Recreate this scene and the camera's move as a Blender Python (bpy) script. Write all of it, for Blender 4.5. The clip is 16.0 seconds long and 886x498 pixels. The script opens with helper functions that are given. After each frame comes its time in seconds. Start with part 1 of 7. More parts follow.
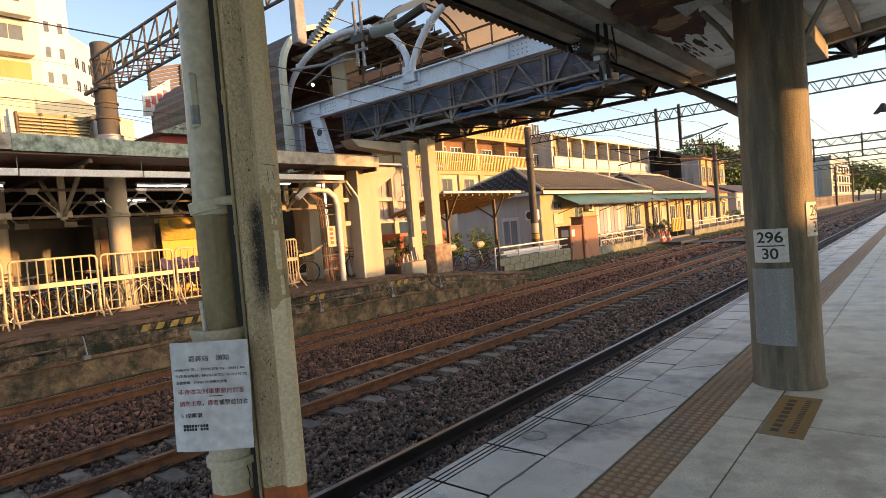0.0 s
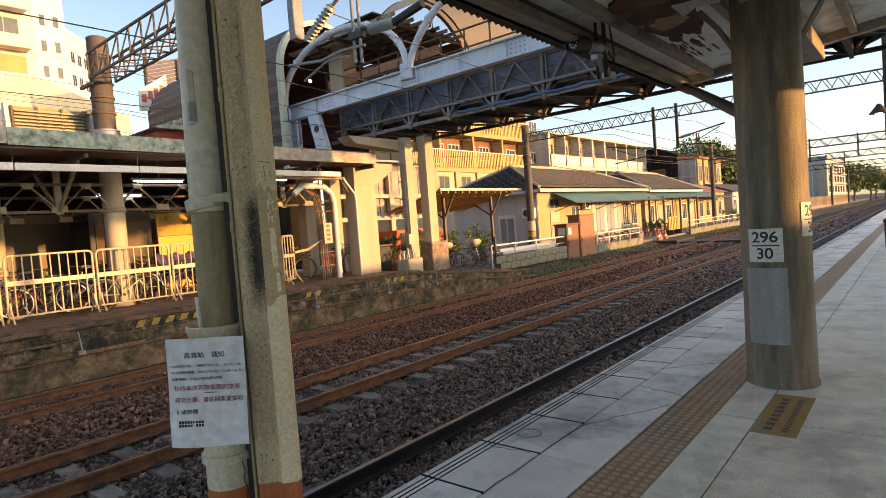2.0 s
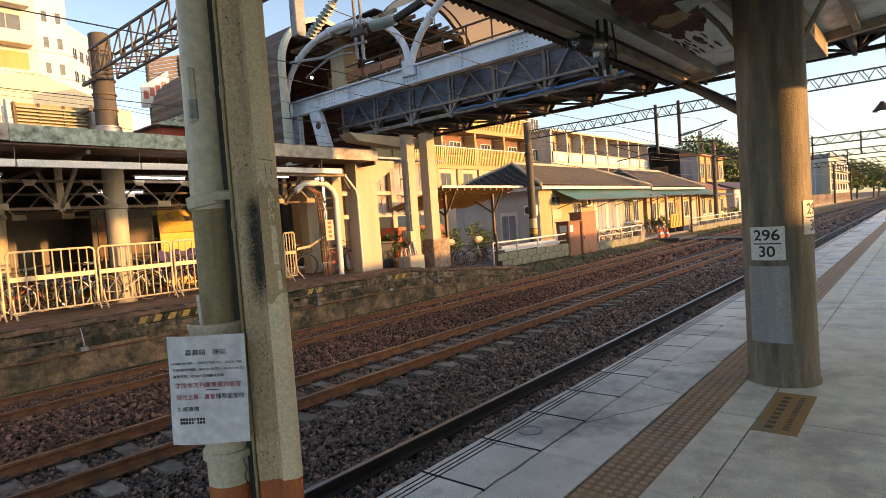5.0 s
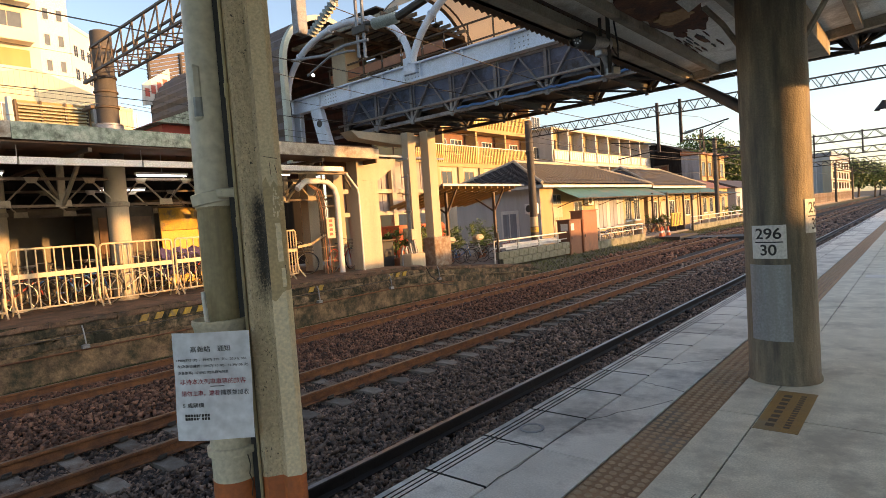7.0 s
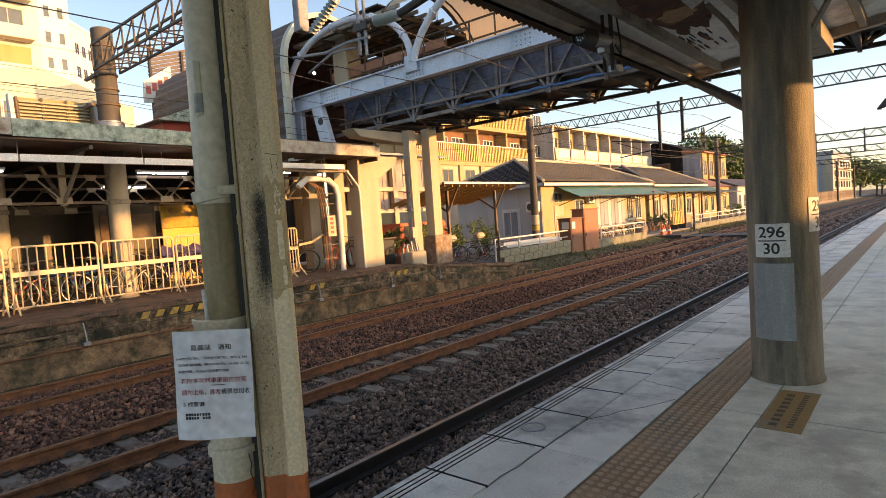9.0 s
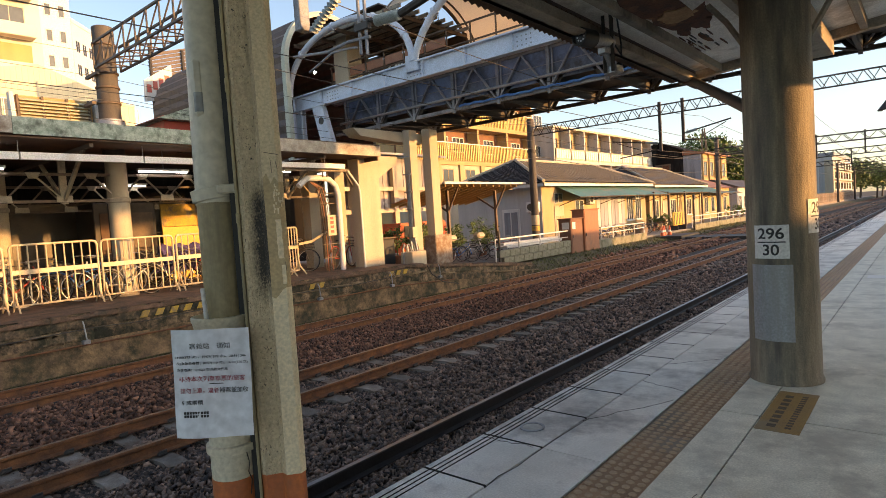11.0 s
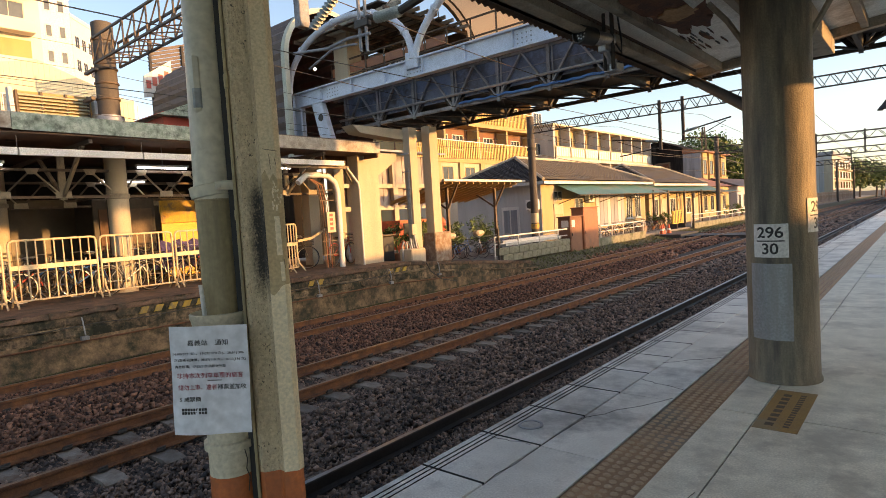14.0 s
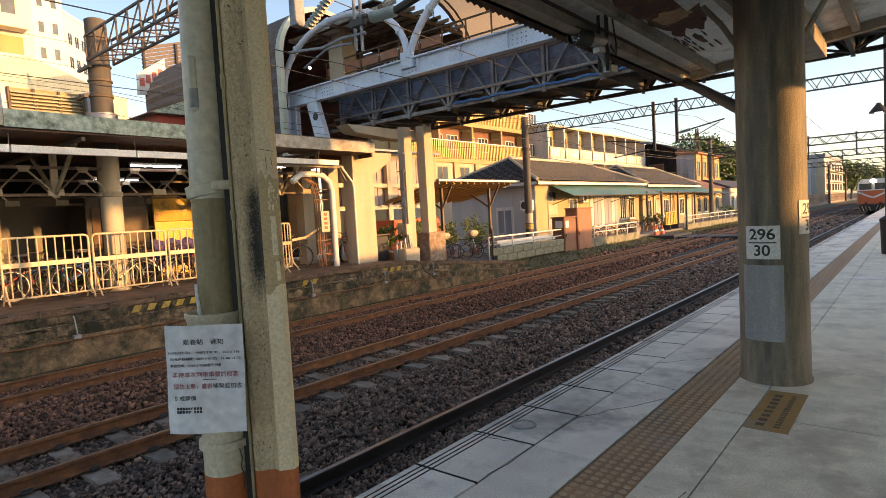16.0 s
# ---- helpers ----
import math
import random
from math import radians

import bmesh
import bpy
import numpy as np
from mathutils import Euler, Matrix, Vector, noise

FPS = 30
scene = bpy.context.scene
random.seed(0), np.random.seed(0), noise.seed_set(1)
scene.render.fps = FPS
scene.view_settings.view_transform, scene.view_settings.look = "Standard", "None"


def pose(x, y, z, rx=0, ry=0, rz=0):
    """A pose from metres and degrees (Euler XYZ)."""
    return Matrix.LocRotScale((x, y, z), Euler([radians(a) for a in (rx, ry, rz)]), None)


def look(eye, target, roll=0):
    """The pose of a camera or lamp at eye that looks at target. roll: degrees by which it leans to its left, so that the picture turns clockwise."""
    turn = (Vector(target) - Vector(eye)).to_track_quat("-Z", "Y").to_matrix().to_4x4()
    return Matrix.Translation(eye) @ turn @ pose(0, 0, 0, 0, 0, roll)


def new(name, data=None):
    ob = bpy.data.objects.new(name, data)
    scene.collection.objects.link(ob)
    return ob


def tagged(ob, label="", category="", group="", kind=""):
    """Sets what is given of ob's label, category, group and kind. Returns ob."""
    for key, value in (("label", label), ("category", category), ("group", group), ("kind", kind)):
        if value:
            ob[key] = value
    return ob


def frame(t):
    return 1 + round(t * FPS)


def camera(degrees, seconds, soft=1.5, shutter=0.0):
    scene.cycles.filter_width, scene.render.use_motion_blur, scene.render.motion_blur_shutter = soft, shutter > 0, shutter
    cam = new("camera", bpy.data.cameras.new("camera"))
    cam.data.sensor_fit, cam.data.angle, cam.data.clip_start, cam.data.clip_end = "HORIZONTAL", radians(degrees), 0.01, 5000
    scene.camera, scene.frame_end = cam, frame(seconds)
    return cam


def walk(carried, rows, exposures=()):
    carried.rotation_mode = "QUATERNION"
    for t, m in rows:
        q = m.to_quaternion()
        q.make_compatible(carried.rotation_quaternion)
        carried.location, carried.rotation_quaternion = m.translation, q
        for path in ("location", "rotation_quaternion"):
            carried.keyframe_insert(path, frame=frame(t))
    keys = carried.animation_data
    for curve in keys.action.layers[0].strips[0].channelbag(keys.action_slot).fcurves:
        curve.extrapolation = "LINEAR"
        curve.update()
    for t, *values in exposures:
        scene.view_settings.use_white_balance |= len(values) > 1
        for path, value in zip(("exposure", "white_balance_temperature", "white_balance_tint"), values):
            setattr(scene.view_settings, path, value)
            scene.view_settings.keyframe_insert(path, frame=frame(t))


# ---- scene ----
# ---- camera and its way: a hand-held phone, almost still ----
cam = camera(74.86, 16.0, soft=0.7)
# seconds, place, heading to the left of the tracks, tilt, roll
WAY = (
    (0, 0.003, 0, 1.446, 40.12, -2.12, -4.66),
    (0.5, 0.007, 0.002, 1.448, 39.79, -2.25, -4.42),
    (1, 0.006, -0, 1.447, 39.74, -2.33, -4.34),
    (1.5, 0.008, 0.001, 1.446, 39.79, -2.37, -4.32),
    (2, 0.009, -0.003, 1.449, 39.81, -2.42, -4.29),
    (2.5, 0.004, -0.009, 1.45, 39.83, -2.45, -4.27),
    (3, 0.004, -0.008, 1.451, 39.87, -2.5, -4.26),
    (3.5, 0.005, -0.001, 1.448, 39.91, -2.56, -4.25),
    (4, 0.007, -0.001, 1.45, 39.94, -2.6, -4.21),
    (6.5, 0.013, -0.009, 1.452, 40.06, -2.83, -4.15),
    (7, 0.009, -0.012, 1.451, 40.08, -2.87, -4.09),
    (7.5, 0.008, -0.011, 1.453, 40.1, -2.94, -4.04),
    (8, 0.004, -0.007, 1.452, 40.13, -2.96, -4.05),
    (8.5, -0, -0.004, 1.45, 40.17, -3, -4.03),
    (9, -0.006, -0.003, 1.45, 40.18, -3.05, -4),
    (11.5, 0, -0.003, 1.45, 40.19, -3.08, -3.68),
    (12, -0.001, 0.001, 1.451, 40.2, -3.16, -3.65),
    (12.5, 0, -0, 1.45, 40.24, -3.2, -3.63),
    (13, -0.004, -0.001, 1.449, 40.23, -3.23, -3.6),
    (13.5, -0.004, -0.004, 1.451, 40.21, -3.29, -3.54),
    (14, -0.002, 0, 1.45, 40.14, -3.32, -3.5),
    (14.5, -0.002, 0.002, 1.451, 40.06, -3.37, -3.43),
    (15, -0.001, -0, 1.451, 40.02, -3.39, -3.37),
    (15.5, 0.002, -0.007, 1.453, 39.77, -3.4, -3.28),
    (16, 0.003, -0.01, 1.453, 39.56, -3.37, -3.19),
)


def heading(x, y, z, yaw, tilt, roll):
    a, b = radians(yaw), radians(tilt)
    return look((x, y, z), (x - math.sin(a) * math.cos(b), y + math.cos(a) * math.cos(b), z + math.sin(b)), roll)


WARM = 7250
walk(cam, [(r[0], heading(*r[1:])) for r in WAY], exposures=[(0, 1.0, WARM, 15), (16, 1.0, WARM, 15)])

# ---- sky, low evening sun, exposure ----
SUN_AZ, SUN_EL = radians(20), radians(4.3)   # azimuth from +x towards +y
sun_way = Vector((math.cos(SUN_AZ) * math.cos(SUN_EL), math.sin(SUN_AZ) * math.cos(SUN_EL), math.sin(SUN_EL)))
world = bpy.data.worlds.new("evening_sky")
world.use_nodes = True
scene.world = world
wn = world.node_tree
sky = wn.nodes.new("ShaderNodeTexSky")
sky.sky_type, sky.sun_disc = "NISHITA", False
sky.sun_elevation, sky.sun_rotation = radians(18), math.pi / 2 - SUN_AZ
sky.air_density, sky.dust_density, sky.ozone_density = 1.0, 1.0, 1.0
wn.nodes["Background"].inputs["Strength"].default_value = 0.15
wn.links.new(sky.outputs[0], wn.nodes["Background"].inputs["Color"])
sun_data = bpy.data.lights.new("sun", "SUN")
sun_data.energy, sun_data.angle, sun_data.color = 4.5, radians(0.6), (1.0, 0.53, 0.185)
sun = new("sun", sun_data)
sun.matrix_world = look(sun_way * 100, (0, 0, 0))


# ---- mesh kit ----
class MB:
    """Gathers vertices and faces of one mesh."""

    def __init__(self):
        self.v, self.f = [], []

    def add(self, vs, fs, m=None):
        n = len(self.v)
        self.v += [tuple(m @ Vector(p)) for p in vs] if m is not None else [tuple(p) for p in vs]
        self.f += [tuple(n + i for i in q) for q in fs]
        return self

    def box(self, x0, x1, y0, y1, z0, z1, b=0.0, m=None):
        if b <= 0:
            vs = [(x, y, z) for z in (z0, z1) for y in (y0, y1) for x in (x0, x1)]
            return self.add(vs, [(0, 2, 3, 1), (4, 5, 7, 6), (0, 1, 5, 4), (2, 6, 7, 3), (0, 4, 6, 2), (1, 3, 7, 5)], m)
        b = min(b, (x1 - x0) * 0.45, (y1 - y0) * 0.45, (z1 - z0) * 0.45)
        vs, idx = [], {}
        for i, x in enumerate((x0, x1)):
            for j, y in enumerate((y0, y1)):
                for k, z in enumerate((z0, z1)):
                    sx, sy, sz = (1, -1)[i] * b, (1, -1)[j] * b, (1, -1)[k] * b
                    for a, p in enumerate(((x, y + sy, z + sz), (x + sx, y, z + sz), (x + sx, y + sy, z))):
                        idx[i, j, k, a] = len(vs)
                        vs.append(p)
        g = lambda i, j, k, a: idx[i, j, k, a]
        fs = []
        for s in (0, 1):
            fs.append([g(s, *p, 0) for p in ((0, 0), (0, 1), (1, 1), (1, 0))][::(1, -1)[s]])
            fs.append([g(p[0], s, p[1], 1) for p in ((0, 0), (1, 0), (1, 1), (0, 1))][::(1, -1)[s]])
            fs.append([g(*p, s, 2) for p in ((0, 0), (0, 1), (1, 1), (1, 0))][::(1, -1)[s]])
        for p in (0, 1):
            for q in (0, 1):
                fs.append([g(p, q, 0, 0), g(p, q, 1, 0), g(p, q, 1, 1), g(p, q, 0, 1)])
                fs.append([g(p, 0, q, 0), g(p, 1, q, 0), g(p, 1, q, 2), g(p, 0, q, 2)])
                fs.append([g(0, p, q, 1), g(1, p, q, 1), g(1, p, q, 2), g(0, p, q, 2)])
                for r in (0, 1):
                    fs.append([g(p, q, r, 0), g(p, q, r, 1), g(p, q, r, 2)])
        return self.add(vs, fs, m)

    def rod(self, p, q, r, n=8, r1=None, caps=True):
        """A round bar from p to q."""
        p, q = Vector(p), Vector(q)
        d = (q - p).normalized()
        a = d.orthogonal().normalized()
        c = d.cross(a)
        r1 = r if r1 is None else r1
        vs = []
        for o, rr in ((p, r), (q, r1)):
            vs += [o + (a * math.cos(2 * math.pi * i / n) + c * math.sin(2 * math.pi * i / n)) * rr for i in range(n)]
        fs = [(i, (i + 1) % n, n + (i + 1) % n, n + i) for i in range(n)]
        if caps:
            fs += [tuple(range(n))[::-1], tuple(range(n, 2 * n))]
        return self.add(vs, fs)

    def bar(self, p, q, w, h, up=(0, 0, 1)):
        """A square bar from p to q: w across, h along up."""
        p, q = Vector(p), Vector(q)
        d = (q - p).normalized()
        s = d.cross(Vector(up))
        if s.length < 1e-4:
            s = d.orthogonal()
        s.normalize()
        t = s.cross(d)
        vs = [o + s * (w / 2 * a) + t * (h / 2 * b) for o in (p, q) for a, b in ((-1, -1), (1, -1), (1, 1), (-1, 1))]
        return self.add(vs, [(0, 3, 2, 1), (4, 5, 6, 7), (0, 1, 5, 4), (1, 2, 6, 5), (2, 3, 7, 6), (3, 0, 4, 7)])

    def tube(self, pts, r, n=8, closed=False):
        """A round tube along points."""
        pts = [Vector(p) for p in pts]
        k = len(pts)
        vs = []
        a = None
        for i, p in enumerate(pts):
            if closed:
                d = pts[(i + 1) % k] - pts[i - 1]
            else:
                d = pts[min(i + 1, k - 1)] - pts[max(i - 1, 0)]
            d.normalize()
            if a is None:
                a = d.orthogonal()
            a = (a - d * a.dot(d)).normalized()
            c = d.cross(a)
            vs += [p + (a * math.cos(2 * math.pi * j / n) + c * math.sin(2 * math.pi * j / n)) * r for j in range(n)]
        fs = []
        for i in range(k if closed else k - 1):
            i2 = (i + 1) % k
            fs += [(i * n + j, i * n + (j + 1) % n, i2 * n + (j + 1) % n, i2 * n + j) for j in range(n)]
        if not closed:
            fs += [tuple(range(n))[::-1], tuple(range((k - 1) * n, k * n))]
        return self.add(vs, fs)

    def prism(self, poly, axis, a, b):
        """A polygon (two coordinates) drawn out along axis x, y or z from a to b."""
        def at(p, s):
            return {"x": (s, p[0], p[1]), "y": (p[0], s, p[1]), "z": (p[0], p[1], s)}[axis]
        n = len(poly)
        vs = [at(p, a) for p in poly] + [at(p, b) for p in poly]
        return self.add(vs, [tuple(range(n)), tuple(range(n, 2 * n))[::-1]] + [(i, n + i, n + (i + 1) % n, (i + 1) % n) for i in range(n)])

    def lathe(self, prof, n=16, m=None):
        """A profile (r, z) turned round z."""
        vs = [(r * math.cos(2 * math.pi * j / n), r * math.sin(2 * math.pi * j / n), z) for r, z in prof for j in range(n)]
        fs = [(i * n + j, i * n + (j + 1) % n, (i + 1) * n + (j + 1) % n, (i + 1) * n + j) for i in range(len(prof) - 1) for j in range(n)]
        fs += [tuple(range(n))[::-1], tuple(range((len(prof) - 1) * n, len(prof) * n))]
        return self.add(vs, fs, m)

    def sheet(self, grid):
        """A surface through rows of points."""
        n = len(grid[0])
        return self.add([p for row in grid for p in row], [(i * n + j, i * n + j + 1, (i + 1) * n + j + 1, (i + 1) * n + j) for i in range(len(grid) - 1) for j in range(n - 1)])

    def mesh(self, name, material, smooth=35):
        me = bpy.data.meshes.new(name)
        me.from_pydata(self.v, [], self.f)
        bm = bmesh.new()
        bm.from_mesh(me)
        bmesh.ops.recalc_face_normals(bm, faces=bm.faces)
        bm.to_mesh(me)
        bm.free()
        if smooth:
            me.shade_smooth()
            me.set_sharp_from_angle(angle=radians(smooth))
        me.materials.append(material)
        return me


def part(name, mb, material, parent, label="", smooth=35):
    """One mesh object under a thing or a part."""
    ob = new(name, mb if isinstance(mb, bpy.types.Mesh) else mb.mesh(name, material, smooth))
    ob.parent = parent
    if label:
        ob["label"] = label
    return ob


def thing(name, label, category, group="", kind="", at=(0, 0, 0), rz=0):
    ob = new(name)
    ob.empty_display_size = 0.1
    ob.matrix_world = pose(*at, 0, 0, rz)
    return tagged(ob, label, category, group, kind)


def solid(name, mb, material, label, category, group="", kind="", smooth=35):
    """A thing of a single mesh."""
    return tagged(new(name, mb.mesh(name, material, smooth)), label, category, group, kind)


def letters(text, size, material, parent, m, name="writing", width=None, bold=0.0):
    """Words in the built-in font, as a flat mesh; m places its left lower corner, x to the right, y up."""
    cu = bpy.data.curves.new(name, "FONT")
    cu.body, cu.size, cu.extrude, cu.offset = text, size, 0.0004, bold * size
    ob = bpy.data.objects.new(name, cu)
    scene.collection.objects.link(ob)
    dg = bpy.context.evaluated_depsgraph_get()
    me = bpy.data.meshes.new_from_object(ob.evaluated_get(dg))
    bpy.data.objects.remove(ob)
    if width and len(me.vertices):
        co = np.empty(len(me.vertices) * 3)
        me.vertices.foreach_get("co", co)
        co = co.reshape(-1, 3)
        k = width / max(1e-6, co[:, 0].max() - co[:, 0].min())
        co[:, 0] = (co[:, 0] - co[:, 0].min()) * k
        me.vertices.foreach_set("co", co.ravel())
    me.materials.clear()
    me.materials.append(material)
    o = new(name, me)
    o.parent = parent
    o.matrix_local = m
    return o


# ---- materials ----
def mat(name, c1, c2=None, rough=0.7, metal=0.0, scale=3.0, fine=60.0, bump=0.15, stain=None, amount=0.5, streak=False, rnd=0.0, rvar=0.15, spec=0.5, world=False):
    """A surface of two mixed colours, with fine grain, stains of a third colour, and relief."""
    m = bpy.data.materials.new(name)
    m.use_nodes = True
    nt = m.node_tree
    N, L = nt.nodes, nt.links
    bs = N["Principled BSDF"]
    tc = N.new("ShaderNodeTexCoord")
    mp = N.new("ShaderNodeMapping")
    place = tc.outputs["Object"]
    if world:   # one pattern runs on over neighbouring pieces
        place = N.new("ShaderNodeNewGeometry").outputs["Position"]
    L.new(place, mp.inputs["Vector"])
    if streak:
        mp.inputs["Scale"].default_value = (1, 1, 0.12)
    n1, n2 = N.new("ShaderNodeTexNoise"), N.new("ShaderNodeTexNoise")
    n1.inputs["Scale"].default_value, n1.inputs["Detail"].default_value, n1.inputs["Roughness"].default_value = scale, 6, 0.62
    n2.inputs["Scale"].default_value, n2.inputs["Detail"].default_value = fine, 3
    L.new(mp.outputs[0], n1.inputs["Vector"])
    L.new(place, n2.inputs["Vector"])
    c2 = c2 or tuple(v * 0.75 for v in c1)
    r1 = N.new("ShaderNodeValToRGB")
    r1.color_ramp.elements[0].position, r1.color_ramp.elements[1].position = 0.36, 0.64
    r1.color_ramp.elements[0].color, r1.color_ramp.elements[1].color = (*c2, 1), (*c1, 1)
    L.new(n1.outputs["Fac"], r1.inputs[0])
    out = r1.outputs[0]
    grain = N.new("ShaderNodeMix")
    grain.data_type, grain.blend_type = "RGBA", "MULTIPLY"
    grain.inputs["Factor"].default_value = 0.55
    gr = N.new("ShaderNodeMapRange")
    gr.inputs["From Min"].default_value, gr.inputs["From Max"].default_value, gr.inputs["To Min"].default_value, gr.inputs["To Max"].default_value = 0.3, 0.7, 0.6, 1.2
    L.new(n2.outputs["Fac"], gr.inputs["Value"])
    L.new(out, grain.inputs["A"])
    L.new(gr.outputs[0], grain.inputs["B"])
    out = grain.outputs["Result"]
    if stain:
        n3 = N.new("ShaderNodeTexNoise")
        n3.inputs["Scale"].default_value, n3.inputs["Detail"].default_value, n3.inputs["Roughness"].default_value = scale * 0.45, 8, 0.7
        mp2 = N.new("ShaderNodeMapping")
        mp2.inputs["Location"].default_value = (3.1, 7.7, 1.3)
        L.new(mp.outputs[0], mp2.inputs["Vector"])
        L.new(mp2.outputs[0], n3.inputs["Vector"])
        r3 = N.new("ShaderNodeMapRange")
        r3.inputs["From Min"].default_value, r3.inputs["From Max"].default_value = 0.62 - 0.25 * amount, 0.75 - 0.2 * amount
        L.new(n3.outputs["Fac"], r3.inputs["Value"])
        mx = N.new("ShaderNodeMix")
        mx.data_type = "RGBA"
        L.new(r3.outputs[0], mx.inputs["Factor"])
        L.new(out, mx.inputs["A"])
        mx.inputs["B"].default_value = (*stain, 1)
        out = mx.outputs["Result"]
    if rnd:
        oi = N.new("ShaderNodeObjectInfo")
        rr = N.new("ShaderNodeMapRange")
        rr.inputs["To Min"].default_value, rr.inputs["To Max"].default_value = 1 - rnd, 1 + rnd
        L.new(oi.outputs["Random"], rr.inputs["Value"])
        mr = N.new("ShaderNodeMix")
        mr.data_type, mr.blend_type = "RGBA", "MULTIPLY"
        mr.inputs["Factor"].default_value = 1
        L.new(out, mr.inputs["A"])
        L.new(rr.outputs[0], mr.inputs["B"])
        out = mr.outputs["Result"]
    L.new(out, bs.inputs["Base Color"])
    ro = N.new("ShaderNodeMapRange")
    ro.inputs["To Min"].default_value, ro.inputs["To Max"].default_value = max(0.02, rough - rvar), min(1, rough + rvar)
    L.new(n1.outputs["Fac"], ro.inputs["Value"])
    L.new(ro.outputs[0], bs.inputs["Roughness"])
    bs.inputs["Metallic"].default_value = metal
    bs.inputs["Specular IOR Level"].default_value = spec
    if bump:
        bu = N.new("ShaderNodeBump")
        bu.inputs["Strength"].default_value, bu.inputs["Distance"].default_value = bump, 0.01
        L.new(n2.outputs["Fac"], bu.inputs["Height"])
        L.new(bu.outputs[0], bs.inputs["Normal"])
    return m


def glow(name, colour, strength):
    m = bpy.data.materials.new(name)
    m.use_nodes = True
    b = m.node_tree.nodes["Principled BSDF"]
    b.inputs["Base Color"].default_value = (*colour, 1)
    b.inputs["Emission Color"].default_value = (*colour, 1)
    b.inputs["Emission Strength"].default_value = strength
    return m


def island(m, lo=0.5, hi=1.5):
    """Lets the shade of each loose piece of a mesh differ."""
    nt = m.node_tree
    bs = nt.nodes["Principled BSDF"]
    src = bs.inputs["Base Color"].links[0].from_socket
    g = nt.nodes.new("ShaderNodeNewGeometry")
    r = nt.nodes.new("ShaderNodeMapRange")
    r.inputs["To Min"].default_value, r.inputs["To Max"].default_value = lo, hi
    nt.links.new(g.outputs["Random Per Island"], r.inputs["Value"])
    x = nt.nodes.new("ShaderNodeMix")
    x.data_type, x.blend_type = "RGBA", "MULTIPLY"
    x.inputs["Factor"].default_value = 1
    nt.links.new(src, x.inputs["A"])
    nt.links.new(r.outputs[0], x.inputs["B"])
    nt.links.new(x.outputs["Result"], bs.inputs["Base Color"])
    return m


M_FLOOR = mat("worn_concrete", (0.76, 0.735, 0.62), (0.58, 0.56, 0.465), 0.55, scale=5.5, fine=90, bump=0.16, stain=(0.42, 0.40, 0.335), amount=0.5, world=True)
M_EDGE = mat("pale_edge_concrete", (0.80, 0.79, 0.735), (0.66, 0.65, 0.60), 0.7, scale=3, fine=100, bump=0.12, stain=(0.34, 0.33, 0.31), amount=0.55, rnd=0.07, world=True)
M_GROOVE = mat("dark_joint", (0.05, 0.045, 0.04), None, 0.95)
M_TACTILE = mat("brown_tactile", (0.36, 0.22, 0.125), (0.26, 0.158, 0.09), 0.7, scale=4, fine=140, bump=0.12, stain=(0.20, 0.17, 0.13), amount=0.5, rnd=0.14, world=True)
M_WORN = mat("worn_tactile_domes", (0.50, 0.36, 0.23), (0.36, 0.24, 0.145), 0.65, scale=20, fine=140, bump=0.1, world=True)
M_MAT = mat("ochre_floor_sticker", (0.36, 0.22, 0.07), (0.28, 0.17, 0.06), 0.55, scale=5, fine=120, bump=0.05, stain=(0.25, 0.2, 0.12), amount=0.35)
M_COLUMN = mat("grey_rendered_column", (0.285, 0.238, 0.162), (0.14, 0.122, 0.092), 0.66, scale=9, fine=90, bump=0.4, stain=(0.075, 0.068, 0.055), amount=0.62, streak=True)
M_ZINC = mat("dull_zinc_sheet", (0.34, 0.36, 0.38), (0.27, 0.29, 0.31), 0.5, 0.35, scale=5, fine=60, bump=0.05, streak=True, stain=(0.24, 0.24, 0.22), amount=0.3)
M_CREAM = mat("cream_paint", (0.62, 0.56, 0.42), (0.57, 0.51, 0.375), 0.55, scale=2, fine=80, bump=0.1, stain=(0.30, 0.255, 0.17), amount=0.24, streak=True)


